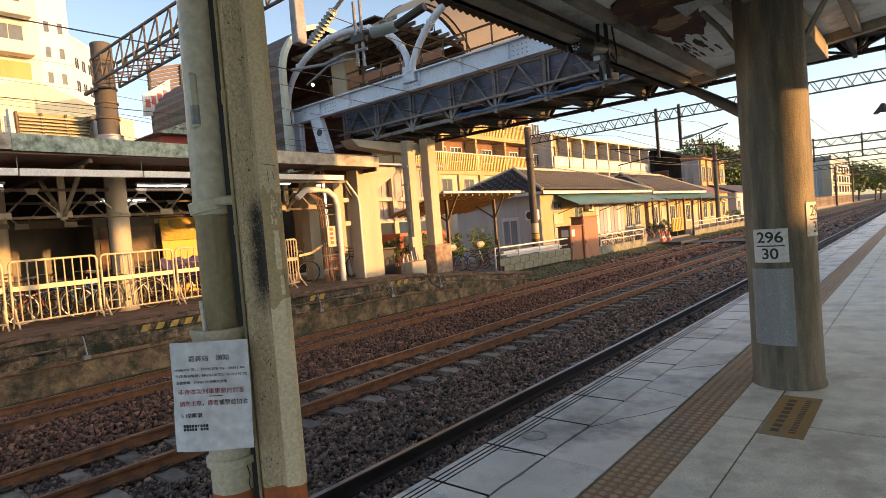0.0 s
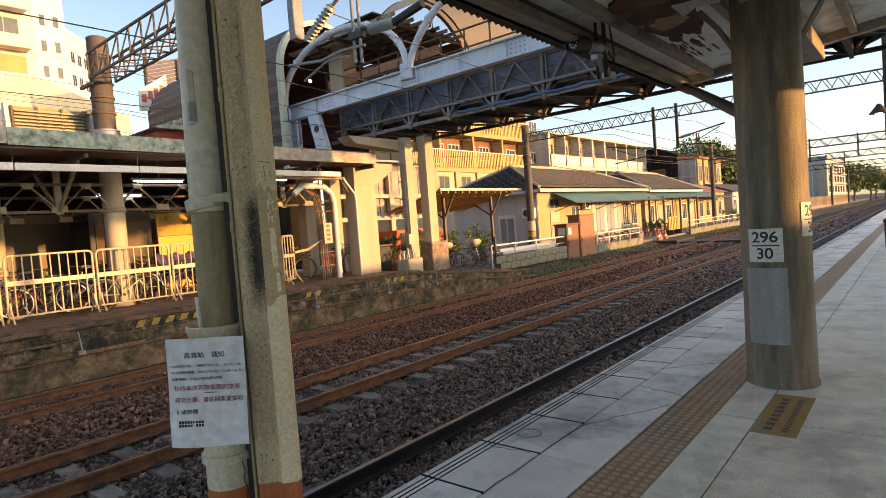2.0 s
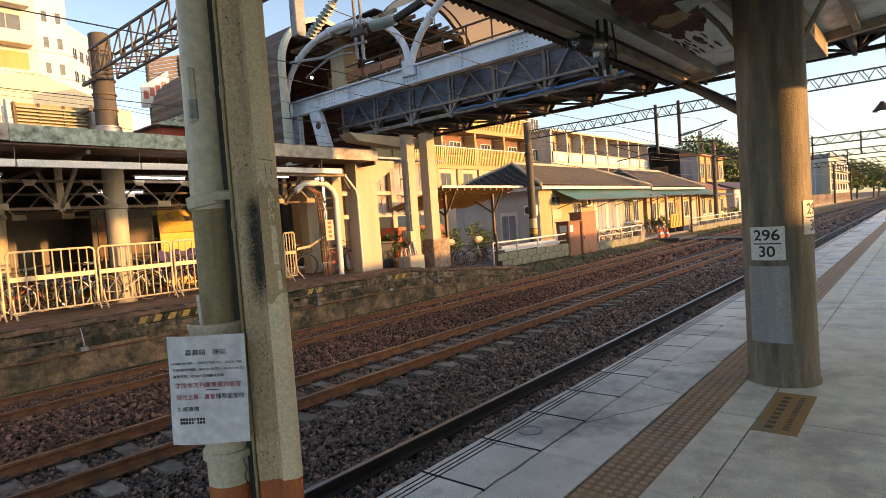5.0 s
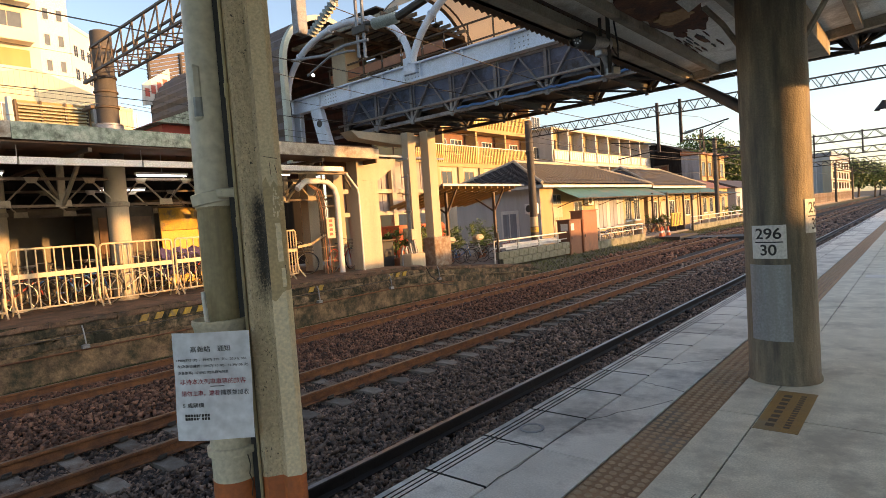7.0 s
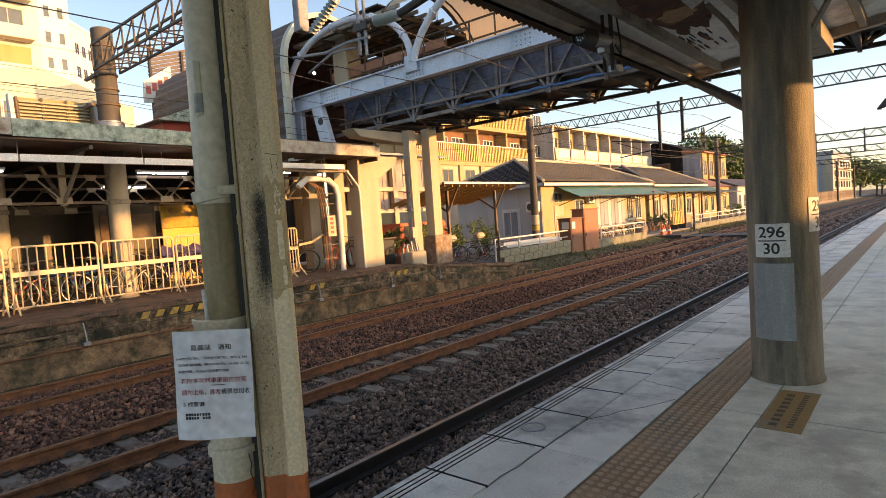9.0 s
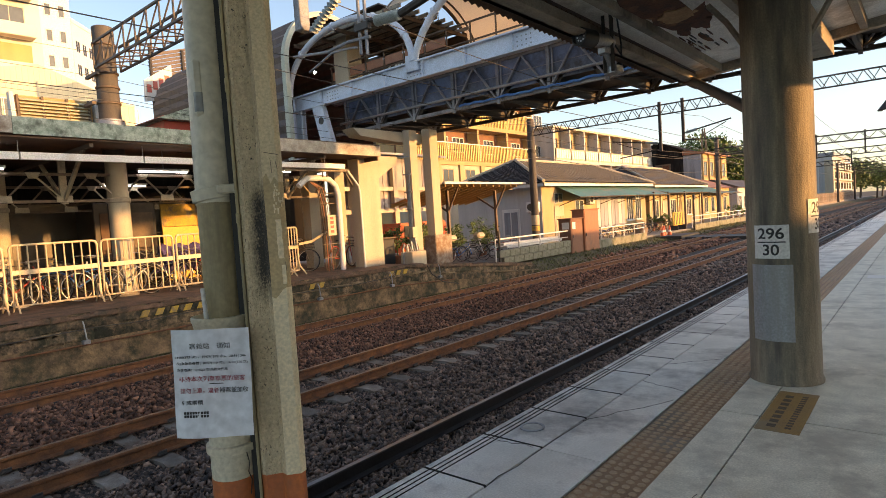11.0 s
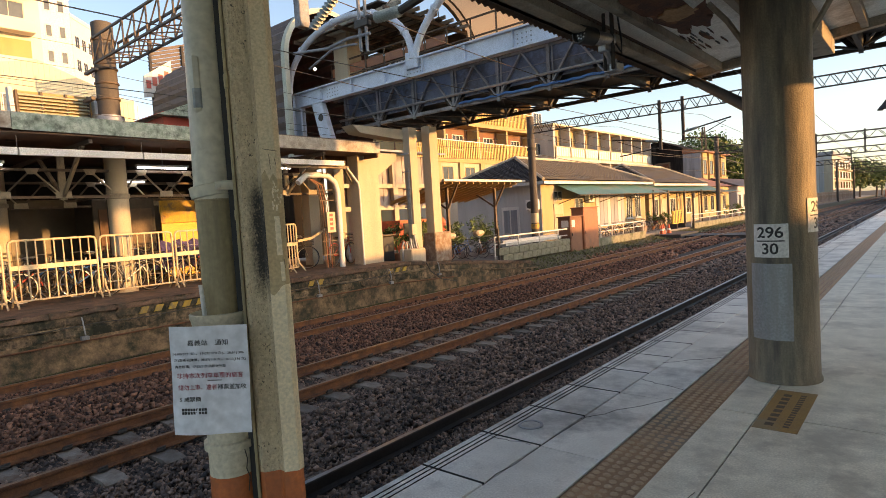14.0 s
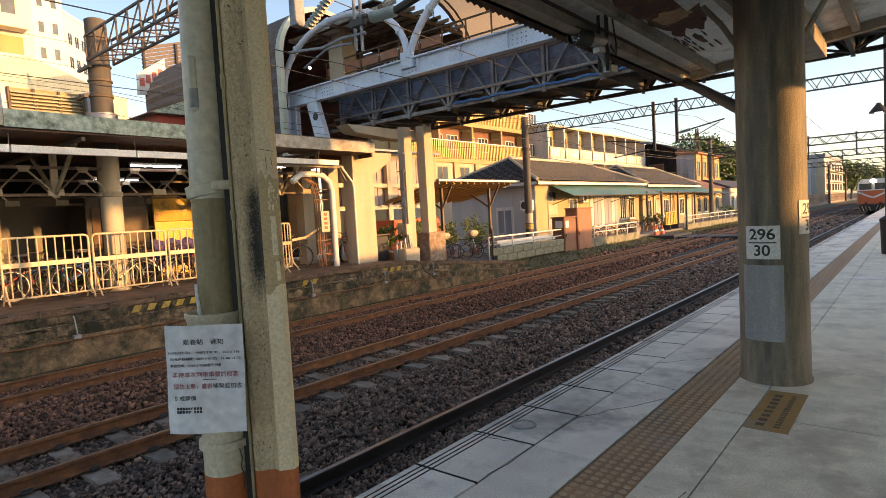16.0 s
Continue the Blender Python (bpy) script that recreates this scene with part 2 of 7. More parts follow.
def soot(m, z0, z1):
    """A patch of black soot between two heights, and small dark pits all over."""
    nt = m.node_tree
    N, L = nt.nodes, nt.links
    bs = N["Principled BSDF"]
    src = bs.inputs["Base Color"].links[0].from_socket
    tc, sp = N.new("ShaderNodeTexCoord"), N.new("ShaderNodeSeparateXYZ")
    L.new(tc.outputs["Object"], sp.inputs[0])
    def ramp_of(sock, a, b):
        r = N.new("ShaderNodeMapRange")
        r.inputs["From Min"].default_value, r.inputs["From Max"].default_value = a, b
        L.new(sock, r.inputs["Value"])
        return r.outputs[0]
    def calc(op, a, b):
        c = N.new("ShaderNodeMath")
        c.operation = op
        L.new(a, c.inputs[0])
        L.new(b, c.inputs[1])
        return c.outputs[0]
    def noise(sc, det):
        n = N.new("ShaderNodeTexNoise")
        n.inputs["Scale"].default_value, n.inputs["Detail"].default_value, n.inputs["Roughness"].default_value = sc, det, 0.7
        L.new(tc.outputs["Object"], n.inputs["Vector"])
        return n.outputs["Fac"]
    def drips(sc):
        mp = N.new("ShaderNodeMapping")
        mp.inputs["Scale"].default_value = (1, 1, 0.65)
        n = N.new("ShaderNodeTexNoise")
        n.inputs["Scale"].default_value, n.inputs["Detail"].default_value = sc, 3
        L.new(tc.outputs["Object"], mp.inputs["Vector"])
        L.new(mp.outputs[0], n.inputs["Vector"])
        return n.outputs["Fac"]
    band = calc("MULTIPLY", ramp_of(sp.outputs["Z"], z0, z0 + 0.16), ramp_of(sp.outputs["Z"], z1, z1 - 0.16))
    band = calc("MULTIPLY", band, ramp_of(sp.outputs["X"], -0.135, -0.085))
    patchy = ramp_of(calc("MULTIPLY", band, calc("ADD", noise(22, 5), drips(240))), 0.42, 0.95)
    pits = ramp_of(drips(200), 0.62, 0.70)
    dark = calc("MAXIMUM", patchy, calc("MULTIPLY", pits, ramp_of(noise(9, 2), 0.35, 0.6)))
    rough = N.new("ShaderNodeBump")
    rough.inputs["Strength"].default_value, rough.inputs["Distance"].default_value = 0.9, 0.012
    L.new(drips(130), rough.inputs["Height"])
    L.new(rough.outputs[0], bs.inputs["Normal"])
    mx = N.new("ShaderNodeMix")
    mx.data_type = "RGBA"
    L.new(dark, mx.inputs["Factor"])
    L.new(src, mx.inputs["A"])
    mx.inputs["B"].default_value = (0.05, 0.045, 0.038, 1)
    L.new(mx.outputs["Result"], bs.inputs["Base Color"])
    return m


M_POST = soot(mat("sooty_cream_render", (0.66, 0.53, 0.345), (0.56, 0.445, 0.285), 0.85, scale=6, fine=110, bump=0.5, stain=(0.27, 0.215, 0.14), amount=0.3, streak=True), 1.17, 1.66)
M_TAN = mat("faded_tan_paint", (0.66, 0.53, 0.335), (0.61, 0.49, 0.305), 0.55, scale=2.5, fine=160, bump=0.08, stain=(0.27, 0.215, 0.13), amount=0.2)
M_TANOLD = mat("old_brown_paint", (0.52, 0.39, 0.21), (0.44, 0.33, 0.18), 0.6, scale=6, fine=120, bump=0.15, stain=(0.19, 0.15, 0.09), amount=0.35)
M_TANNEW = mat("newer_cream_paint", (0.80, 0.67, 0.45), (0.74, 0.61, 0.405), 0.5, scale=3, fine=120, bump=0.08, stain=(0.36, 0.29, 0.18), amount=0.25)
M_PIPE = mat("cream_pipe_paint", (0.60, 0.555, 0.43), (0.54, 0.50, 0.385), 0.42, scale=1.6, fine=40, bump=0.04, streak=True, stain=(0.42, 0.37, 0.26), amount=0.3)
M_INSET = mat("worn_blue_grey", (0.24, 0.26, 0.27), (0.40, 0.38, 0.31), 0.6, scale=9, fine=60, bump=0.05)
M_PIPEDIRT = mat("grimy_cream_pipe", (0.48, 0.39, 0.205), (0.40, 0.32, 0.17), 0.6, scale=4, fine=60, bump=0.1, streak=True, stain=(0.16, 0.13, 0.08), amount=0.3)
M_ORANGE = mat("orange_paint", (0.56, 0.15, 0.035), (0.44, 0.11, 0.03), 0.5, scale=5, fine=80, bump=0.1, stain=(0.3, 0.1, 0.04), amount=0.25)
M_PAPER = mat("laminated_paper", (0.74, 0.76, 0.80), (0.70, 0.72, 0.76), 0.28, scale=2, fine=30, bump=0.02)
M_INK = mat("black_ink", (0.02, 0.02, 0.02), None, 0.5, bump=0)
M_INKRED = mat("red_ink", (0.40, 0.03, 0.05), None, 0.5, bump=0)
M_RUST = mat("rusty_rail", (0.25, 0.105, 0.04), (0.11, 0.045, 0.022), 0.75, 0.1, scale=6, fine=90, bump=0.3)
M_RAILTOP = mat("worn_rail_head", (0.30, 0.21, 0.15), (0.22, 0.14, 0.09), 0.42, 0.6, scale=8, fine=50, bump=0.05)
M_SHINE = mat("polished_rail_head", (0.34, 0.34, 0.35), (0.26, 0.26, 0.27), 0.34, 1.0, scale=6, fine=50, bump=0.02, rvar=0.08)
M_RAILDARK = mat("greasy_dark_rail", (0.035, 0.03, 0.028), (0.025, 0.02, 0.018), 0.5, 0.2, scale=6, bump=0.2)
M_SLEEPER = mat("concrete_sleeper", (0.29, 0.245, 0.20), (0.18, 0.14, 0.105), 0.85, scale=8, fine=90, bump=0.3, stain=(0.15, 0.09, 0.055), amount=0.7, rnd=0.3)
M_BALLAST = island(mat("grey_ballast", (0.19, 0.122, 0.086), (0.075, 0.048, 0.035), 0.6, scale=6, fine=120, bump=0.2), 0.12, 2.6)
M_BALLASTRED = island(mat("rust_dusted_ballast", (0.21, 0.10, 0.058), (0.10, 0.048, 0.03), 0.8, scale=5, fine=120, bump=0.3), 0.2, 2.4)
M_GROUND = mat("packed_earth", (0.05, 0.038, 0.03), (0.03, 0.023, 0.019), 0.95, scale=2.5, fine=50, bump=0.8)
M_VERGE = mat("weedy_earth", (0.12, 0.10, 0.055), (0.065, 0.052, 0.032), 0.95, scale=3, fine=40, bump=0.9, stain=(0.055, 0.065, 0.025), amount=0.6, world=True)
M_LANE = mat("grey_lane", (0.22, 0.21, 0.2), (0.15, 0.145, 0.135), 0.9, scale=1.5, fine=70, bump=0.3)
M_WALL = mat("mossy_platform_wall", (0.34, 0.23, 0.135), (0.08, 0.06, 0.042), 0.92, scale=6, fine=24, bump=1.0, stain=(0.028, 0.03, 0.016), amount=0.85, rnd=0.35, world=True)
M_LEDGE = mat("weathered_tan_ledge", (0.33, 0.24, 0.145), (0.14, 0.10, 0.06), 0.88, scale=7, fine=40, bump=0.5, stain=(0.08, 0.065, 0.04), amount=0.5, rnd=0.2, world=True)
M_RENDER = mat("old_brown_render", (0.33, 0.215, 0.115), (0.11, 0.075, 0.045), 0.92, scale=4.5, fine=26, bump=1.0, stain=(0.03, 0.032, 0.016), amount=0.75, world=True)
M_OLDFLOOR = mat("red_brown_platform", (0.25, 0.145, 0.09), (0.14, 0.085, 0.055), 0.85, scale=5, fine=40, bump=0.5, stain=(0.07, 0.055, 0.038), amount=0.6, world=True)
M_YELLOW = mat("faded_yellow_paint", (0.60, 0.38, 0.05), (0.45, 0.28, 0.05), 0.7, scale=8, fine=70, bump=0.2, stain=(0.2, 0.15, 0.1), amount=0.5)
M_WHITE = mat("white_paint", (0.72, 0.71, 0.68), (0.62, 0.61, 0.58), 0.55, scale=3, fine=60, bump=0.08, stain=(0.42, 0.38, 0.32), amount=0.25, streak=True)
M_TRAY = mat("pale_grey_tray_paint", (0.84, 0.84, 0.85), (0.78, 0.78, 0.79), 0.4, scale=2, fine=40, bump=0.03, stain=(0.6, 0.57, 0.52), amount=0.2)
M_WHITECOL = mat("cream_white_column", (0.50, 0.435, 0.32), (0.42, 0.36, 0.265), 0.7, scale=2, fine=60, bump=0.15, stain=(0.40, 0.34, 0.25), amount=0.3, streak=True)
M_FENCE = mat("cream_railing_paint", (0.56, 0.47, 0.31), (0.47, 0.39, 0.26), 0.45, scale=6, fine=60, bump=0.05, stain=(0.4, 0.22, 0.1), amount=0.15)
M_FASCIA = mat("mossy_green_fascia", (0.52, 0.58, 0.49), (0.22, 0.29, 0.22), 0.8, scale=7, fine=40, bump=0.3, stain=(0.10, 0.12, 0.09), amount=0.5, world=True)
M_FASCIAW = mat("weathered_white_fascia", (0.52, 0.48, 0.40), (0.30, 0.27, 0.22), 0.75, scale=3.5, fine=30, bump=0.2, stain=(0.20, 0.15, 0.11), amount=0.45, world=True)
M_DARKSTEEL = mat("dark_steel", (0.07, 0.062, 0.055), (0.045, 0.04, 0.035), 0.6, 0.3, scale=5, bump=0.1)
M_BROWNSTEEL = mat("brown_grey_steel", (0.15, 0.11, 0.08), (0.09, 0.068, 0.05), 0.65, 0.2, scale=4, bump=0.15)
M_GALV = mat("galvanised_steel", (0.38, 0.39, 0.40), (0.28, 0.29, 0.30), 0.45, 0.6, scale=6, bump=0.08)
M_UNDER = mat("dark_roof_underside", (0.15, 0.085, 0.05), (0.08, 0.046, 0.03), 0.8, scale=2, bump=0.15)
M_BLUEGREY = mat("blue_grey_bridge_paint", (0.60, 0.67, 0.78), (0.50, 0.57, 0.67), 0.5, scale=2.5, fine=50, bump=0.06, stain=(0.34, 0.35, 0.36), amount=0.25)
M_TRUSS = mat("grey_truss_paint", (0.30, 0.32, 0.35), (0.19, 0.205, 0.23), 0.55, scale=3, bump=0.08, stain=(0.09, 0.08, 0.075), amount=0.45)
M_CLAD = mat("blue_side_cladding", (0.17, 0.23, 0.36), (0.10, 0.135, 0.21), 0.6, scale=2, bump=0.1, stain=(0.05, 0.055, 0.065), amount=0.6)
M_BLUE = mat("blue_hose", (0.07, 0.22, 0.55), (0.05, 0.15, 0.40), 0.5, scale=4, bump=0.1)
M_FABRIC = mat("tensioned_cream_canopy", (0.76, 0.62, 0.46), (0.70, 0.56, 0.41), 0.7, scale=1, fine=30, bump=0.03)
_n = M_FABRIC.node_tree
_tr, _mx = _n.nodes.new("ShaderNodeBsdfTranslucent"), _n.nodes.new("ShaderNodeMixShader")
_tr.inputs["Color"].default_value = (0.85, 0.66, 0.45, 1)
_mx.inputs[0].default_value = 0.4
_n.links.new(_n.nodes["Principled BSDF"].outputs[0], _mx.inputs[1])
_n.links.new(_tr.outputs[0], _mx.inputs[2])
_n.links.new(_mx.outputs[0], _n.nodes["Material Output"].inputs["Surface"])
M_CORR = mat("dark_corrugated_roof", (0.12, 0.092, 0.08), (0.07, 0.054, 0.048), 0.6, 0.2, scale=3, bump=0.1, streak=True)
M_RIM = mat("pale_green_rim", (0.50, 0.53, 0.45), (0.38, 0.42, 0.35), 0.6, scale=3, bump=0.1)
M_BOARD = mat("white_ceiling_board", (0.82, 0.81, 0.76), (0.70, 0.69, 0.64), 0.75, scale=2, fine=60, bump=0.12, stain=(0.33, 0.29, 0.23), amount=0.35)
M_BEAM = mat("grey_cream_beam", (0.38, 0.33, 0.25), (0.28, 0.24, 0.18), 0.7, scale=3, bump=0.15, stain=(0.10, 0.08, 0.06), amount=0.4)
M_BOARDTORN = mat("torn_wood", (0.42, 0.26, 0.13), (0.3, 0.17, 0.08), 0.85, scale=6, fine=50, bump=0.4)
M_MOSSY = mat("mossy_concrete", (0.26, 0.25, 0.18), (0.17, 0.165, 0.12), 0.9, scale=3, fine=50, bump=0.4, stain=(0.07, 0.08, 0.04), amount=0.5)
# Baluster yellow holds the warm light that falls on the upper balcony.
M_BALU = mat("sun_yellow_baluster", (0.60, 0.44, 0.14), (0.52, 0.38, 0.12), 0.6, bump=0.05)
M_WEED = island(mat("weed_green", (0.15, 0.145, 0.055), (0.085, 0.095, 0.035), 0.7, scale=2, bump=0.05), 0.5, 1.6)
M_ROT = mat("rotten_brown_wood", (0.14, 0.055, 0.028), (0.06, 0.028, 0.018), 0.85, scale=6, fine=50, bump=0.5, stain=(0.30, 0.14, 0.06), amount=0.3)
M_RUSTPOLE = mat("rust_brown_concrete_mast", (0.125, 0.11, 0.095), (0.06, 0.054, 0.05), 0.8, scale=2.5, fine=50, bump=0.2, stain=(0.22, 0.10, 0.045), amount=0.4, streak=True)
M_ROOFTILE = mat("dark_grey_roof_tile", (0.085, 0.082, 0.085), (0.055, 0.052, 0.054), 0.75, scale=3, bump=0.15, rnd=0.15)
M_TEAL = mat("teal_awning_sheet", (0.11, 0.25, 0.235), (0.08, 0.18, 0.175), 0.55, scale=1.5, bump=0.05, stain=(0.2, 0.2, 0.18), amount=0.4)
M_STUCCO = mat("cream_house_plaster", (0.46, 0.35, 0.18), (0.37, 0.28, 0.145), 0.85, scale=1.2, fine=50, bump=0.15, stain=(0.38, 0.32, 0.24), amount=0.35, streak=True)
M_WHITEWALL = mat("white_house_plaster", (0.52, 0.52, 0.52), (0.42, 0.42, 0.42), 0.85, scale=1.2, fine=50, bump=0.15, stain=(0.38, 0.37, 0.35), amount=0.35, streak=True)
M_APT = mat("tan_apartment_plaster", (0.48, 0.34, 0.15), (0.40, 0.28, 0.125), 0.85, scale=0.6, fine=30, bump=0.1, stain=(0.4, 0.28, 0.18), amount=0.3, streak=True)
M_BROWNIN = mat("brown_balcony_wall", (0.24, 0.12, 0.07), (0.18, 0.09, 0.06), 0.85, scale=1, bump=0.1)
# Near-black; on the station's back wall it is shade put into colour.
M_DARKWALL = mat("near_black_wall", (0.018, 0.016, 0.016), (0.011, 0.01, 0.01), 0.9, scale=0.8, bump=0.3, stain=(0.06, 0.055, 0.05), amount=0.35, streak=True, spec=0.1)
M_GREYWALL = mat("mottled_grey_wall", (0.36, 0.37, 0.40), (0.25, 0.26, 0.29), 0.9, scale=0.8, bump=0.2, stain=(0.12, 0.12, 0.12), amount=0.4, streak=True)
M_TOWER = mat("white_tower_plaster", (0.74, 0.73, 0.70), (0.68, 0.67, 0.64), 0.8, scale=0.3, fine=10, bump=0.05)
M_TOWERCREAM = mat("cream_tower_tile", (0.70, 0.67, 0.58), (0.63, 0.60, 0.51), 0.7, scale=0.4, fine=20, bump=0.05)
M_METALSIDING = mat("cream_metal_siding", (0.58, 0.56, 0.40), (0.52, 0.50, 0.35), 0.5, scale=0.6, bump=0.04)
# Shutter brown darkened to hold the shade under the far roof.
M_SHUTTER = mat("shade_darkened_shutter", (0.115, 0.09, 0.06), (0.08, 0.064, 0.045), 0.5, scale=2, bump=0.1, stain=(0.1, 0.07, 0.04), amount=0.4)
M_GLASS = mat("dark_window_glass", (0.05, 0.06, 0.065), (0.035, 0.04, 0.045), 0.12, scale=2, bump=0, rvar=0.05)
M_WINFRAME = mat("window_frame_paint", (0.5, 0.45, 0.36), None, 0.5, bump=0.03)
M_YPANEL = mat("yellow_hoarding", (0.66, 0.43, 0.06), (0.56, 0.36, 0.05), 0.55, scale=2, bump=0.05)
M_BLACK = mat("black_rubber", (0.025, 0.025, 0.025), None, 0.6, bump=0.1)
M_CHROME = mat("bike_metal", (0.42, 0.41, 0.40), (0.3, 0.3, 0.3), 0.35, 0.9, bump=0.02)
M_SPOKE = mat("dull_spoke_metal", (0.2, 0.19, 0.18), (0.13, 0.125, 0.12), 0.45, 0.7, bump=0.02)
M_RED = mat("red_paint", (0.42, 0.06, 0.04), (0.32, 0.05, 0.035), 0.5, bump=0.05)
M_PURPLE = mat("violet_tarpaulin", (0.13, 0.10, 0.26), (0.07, 0.06, 0.15), 0.5, scale=9, bump=0.3)
M_LEAF = island(mat("leaf_green", (0.11, 0.16, 0.04), (0.07, 0.11, 0.03), 0.6, scale=2, bump=0.05), 0.5, 1.6)
# Leaf green lightened to look sunlit and hazy on the far trees.
M_LEAFFAR = island(mat("sunlit_leaf_green", (0.15, 0.19, 0.06), (0.10, 0.14, 0.045), 0.6, scale=2, bump=0.05), 0.6, 1.5)
M_BARK = mat("bark", (0.12, 0.085, 0.06), None, 0.95, scale=8, bump=0.6)
M_RUSTBOX = mat("red_brown_cabinet_paint", (0.36, 0.15, 0.075), (0.28, 0.11, 0.055), 0.55, scale=3, bump=0.08, stain=(0.2, 0.1, 0.06), amount=0.3)
M_TUBE = glow("fluorescent_tube", (0.95, 0.97, 1.0), 9.0)
M_LOCO = mat("orange_locomotive_paint", (0.50, 0.12, 0.045), (0.44, 0.10, 0.04), 0.4, scale=1, bump=0.02)
M_HEADLIGHT = glow("headlight_glow", (1.0, 0.86, 0.62), 60.0)
M_SHEETING = mat("grey_pink_sheeting", (0.42, 0.36, 0.33), (0.33, 0.285, 0.265), 0.7, scale=1.5, bump=0.05)
M_CONE = mat("orange_cone_plastic", (0.6, 0.12, 0.04), None, 0.5, bump=0.02)
M_CERAMIC = mat("grey_green_insulator", (0.34, 0.38, 0.35), (0.26, 0.30, 0.28), 0.3, bump=0.02)

# ---- ground, tracks, platforms ----
ZR, ZB = -0.85, -1.03            # rail heads, ballast
ground = solid("ground", MB().box(-600, 600, -300, 1500, -1.6, -1.12), M_GROUND, "dark packed earth under the tracks and town", "ground", kind="structure")
lane = solid("lane", MB().prism([(-60, -0.62), (-14.45, -0.62), (-14.45, -1.11), (-60, -1.11)], "y", 15.5, 260), M_LANE, "worn grey lane beside the houses", "road", kind="structure")

verge = solid("verge", MB().prism([(-14.45, -0.74), (-13.6, -0.86), (-12.6, -1.06), (-12.6, -1.115), (-14.45, -1.115)], "y", 17.5, 260), M_VERGE, "weedy brown earth verge beside the tracks", "verge", kind="structure")


def rail_profile(x):
    """The outline of a rail, head up, round x."""
    half = [(0.064, 0), (0.064, 0.012), (0.012, 0.03), (0.009, 0.10), (0.033, 0.113), (0.034, 0.137), (0.028, 0.145)]
    return [(x + a, ZR - 0.145 + b) for a, b in half] + [(x - a, ZR - 0.145 + b) for a, b in half[::-1]]


TRACKS = (("near", -3.75), ("middle", -7.26), ("far", -10.85))
rail_head = lambda x: MB().box(x - 0.026, x + 0.026, -25, 420, ZR, ZR + 0.0025)
track_of = {}
for nm, xc in TRACKS:
    tr = thing("railway_track", {"near": "polished dark rails close to the platform edge", "middle": "rusty rails on concrete sleepers in grey stones",
                                 "far": "rusty rails sunk in reddish stones along the old platform"}[nm], "railway track", "station tracks", "structure")
    track_of[nm] = tr
    for s in (-0.5335, 0.5335):
        ra = part("rail", MB().prism(rail_profile(xc + s), "y", -25, 420), M_RAILDARK if nm == "near" else M_RUST, tr, "greasy dark rail" if nm == "near" else "rust-brown rail")
        part("rail_head", rail_head(xc + s), M_SHINE if nm == "near" else M_RAILTOP, ra, "polished running surface" if nm == "near" else "dull running surface")

# own platform
platform = thing("platform", "grey concrete station platform with a brown tactile strip", "platform", kind="structure")
part("platform_body", MB().box(-2.26, 7.5, -25, 260, -1.2, -0.03), M_FLOOR, platform)
# Unseen walls and roof added to block low sun: tracks, post, far fascia.
wall_east = solid("wall_east", MB().box(13.6, 14.0, -60, 42, -1.2, 2.42), M_STUCCO, "plain plaster wall, unseen, added to shade the tracks", "wall", kind="structure")
solid("wall_east_high", MB().box(13.6, 14.0, -2.0, 8.6, 2.42, 4.25), M_STUCCO, "plain plaster upper wall, unseen, added to shade the near post", "wall", kind="structure")
east = thing("sun_block_roof", "plain unseen roof added to shade the far platform roof", "station roof", kind="structure")
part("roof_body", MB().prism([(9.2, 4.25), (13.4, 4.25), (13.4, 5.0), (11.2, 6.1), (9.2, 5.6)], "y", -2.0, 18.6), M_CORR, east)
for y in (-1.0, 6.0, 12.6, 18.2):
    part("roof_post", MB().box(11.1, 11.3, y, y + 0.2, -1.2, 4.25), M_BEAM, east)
part("floor_far", MB().box(-1.12, 7.5, 40.0, 260, -0.03, 0.0), M_FLOOR, platform)
part("edge_far", MB().box(-2.3, -1.45, 40.0, 260, -0.09, 0.0), M_EDGE, platform)
part("tactile_far", MB().box(-1.44, -1.13, 40.0, 260, -0.03, 0.003), M_TACTILE, platform)

# far platform: old stone wall, red-brown top, ramp at its end
FAR = 0.1
old = thing("old_platform", "old platform with a mossy stone wall and red-brown top", "platform", kind="structure")
ramp = lambda y: FAR if y < 12.9 else max(-0.6, FAR - (y - 12.9) * 0.095)
YS = [-25, 2, 6, 10, 12.9, 14.5, 16, 17.5, 19, 20.3]
mb = MB()
mb.sheet([[(-12.33, y, ramp(y)) for y in YS], [(-60, y, ramp(y)) for y in YS]])
part("old_platform_top", mb, M_OLDFLOOR, old)
mb = MB()
mb.sheet([[(-12.36, y, -1.15) for y in YS], [(-12.36, y, ramp(y) - 0.01) for y in YS]])
part("wall_core", mb, M_WALL, old)


# ---- near post with its rain pipe and the notice ----
def loft(mb, levels):
    """Closed outlines, one above the other: rows of (z, outline)."""
    n = len(levels[0][1])
    vs = [(x, y, z) for z, o in levels for x, y in o]
    fs = [(i * n + j, i * n + (j + 1) % n, (i + 1) * n + (j + 1) % n, (i + 1) * n + j) for i in range(len(levels) - 1) for j in range(n)]
    return mb.add(vs, fs + [tuple(range(n))[::-1], tuple(range((len(levels) - 1) * n, len(levels) * n))])


def post_outline(grow=0.0):
    """Rough recessed face to the left, a smooth raised face to the right."""
    w, k, e = 0.131, 0.068, -0.014
    return [(-w, 0.0), (-w + 0.012, -0.012), (-k - 0.008, -0.012), (-k + 0.002, -0.03 - grow), (e - 0.012, -0.034 - grow), (e + grow, -0.02), (e + grow, 0.12), (-w, 0.12)]


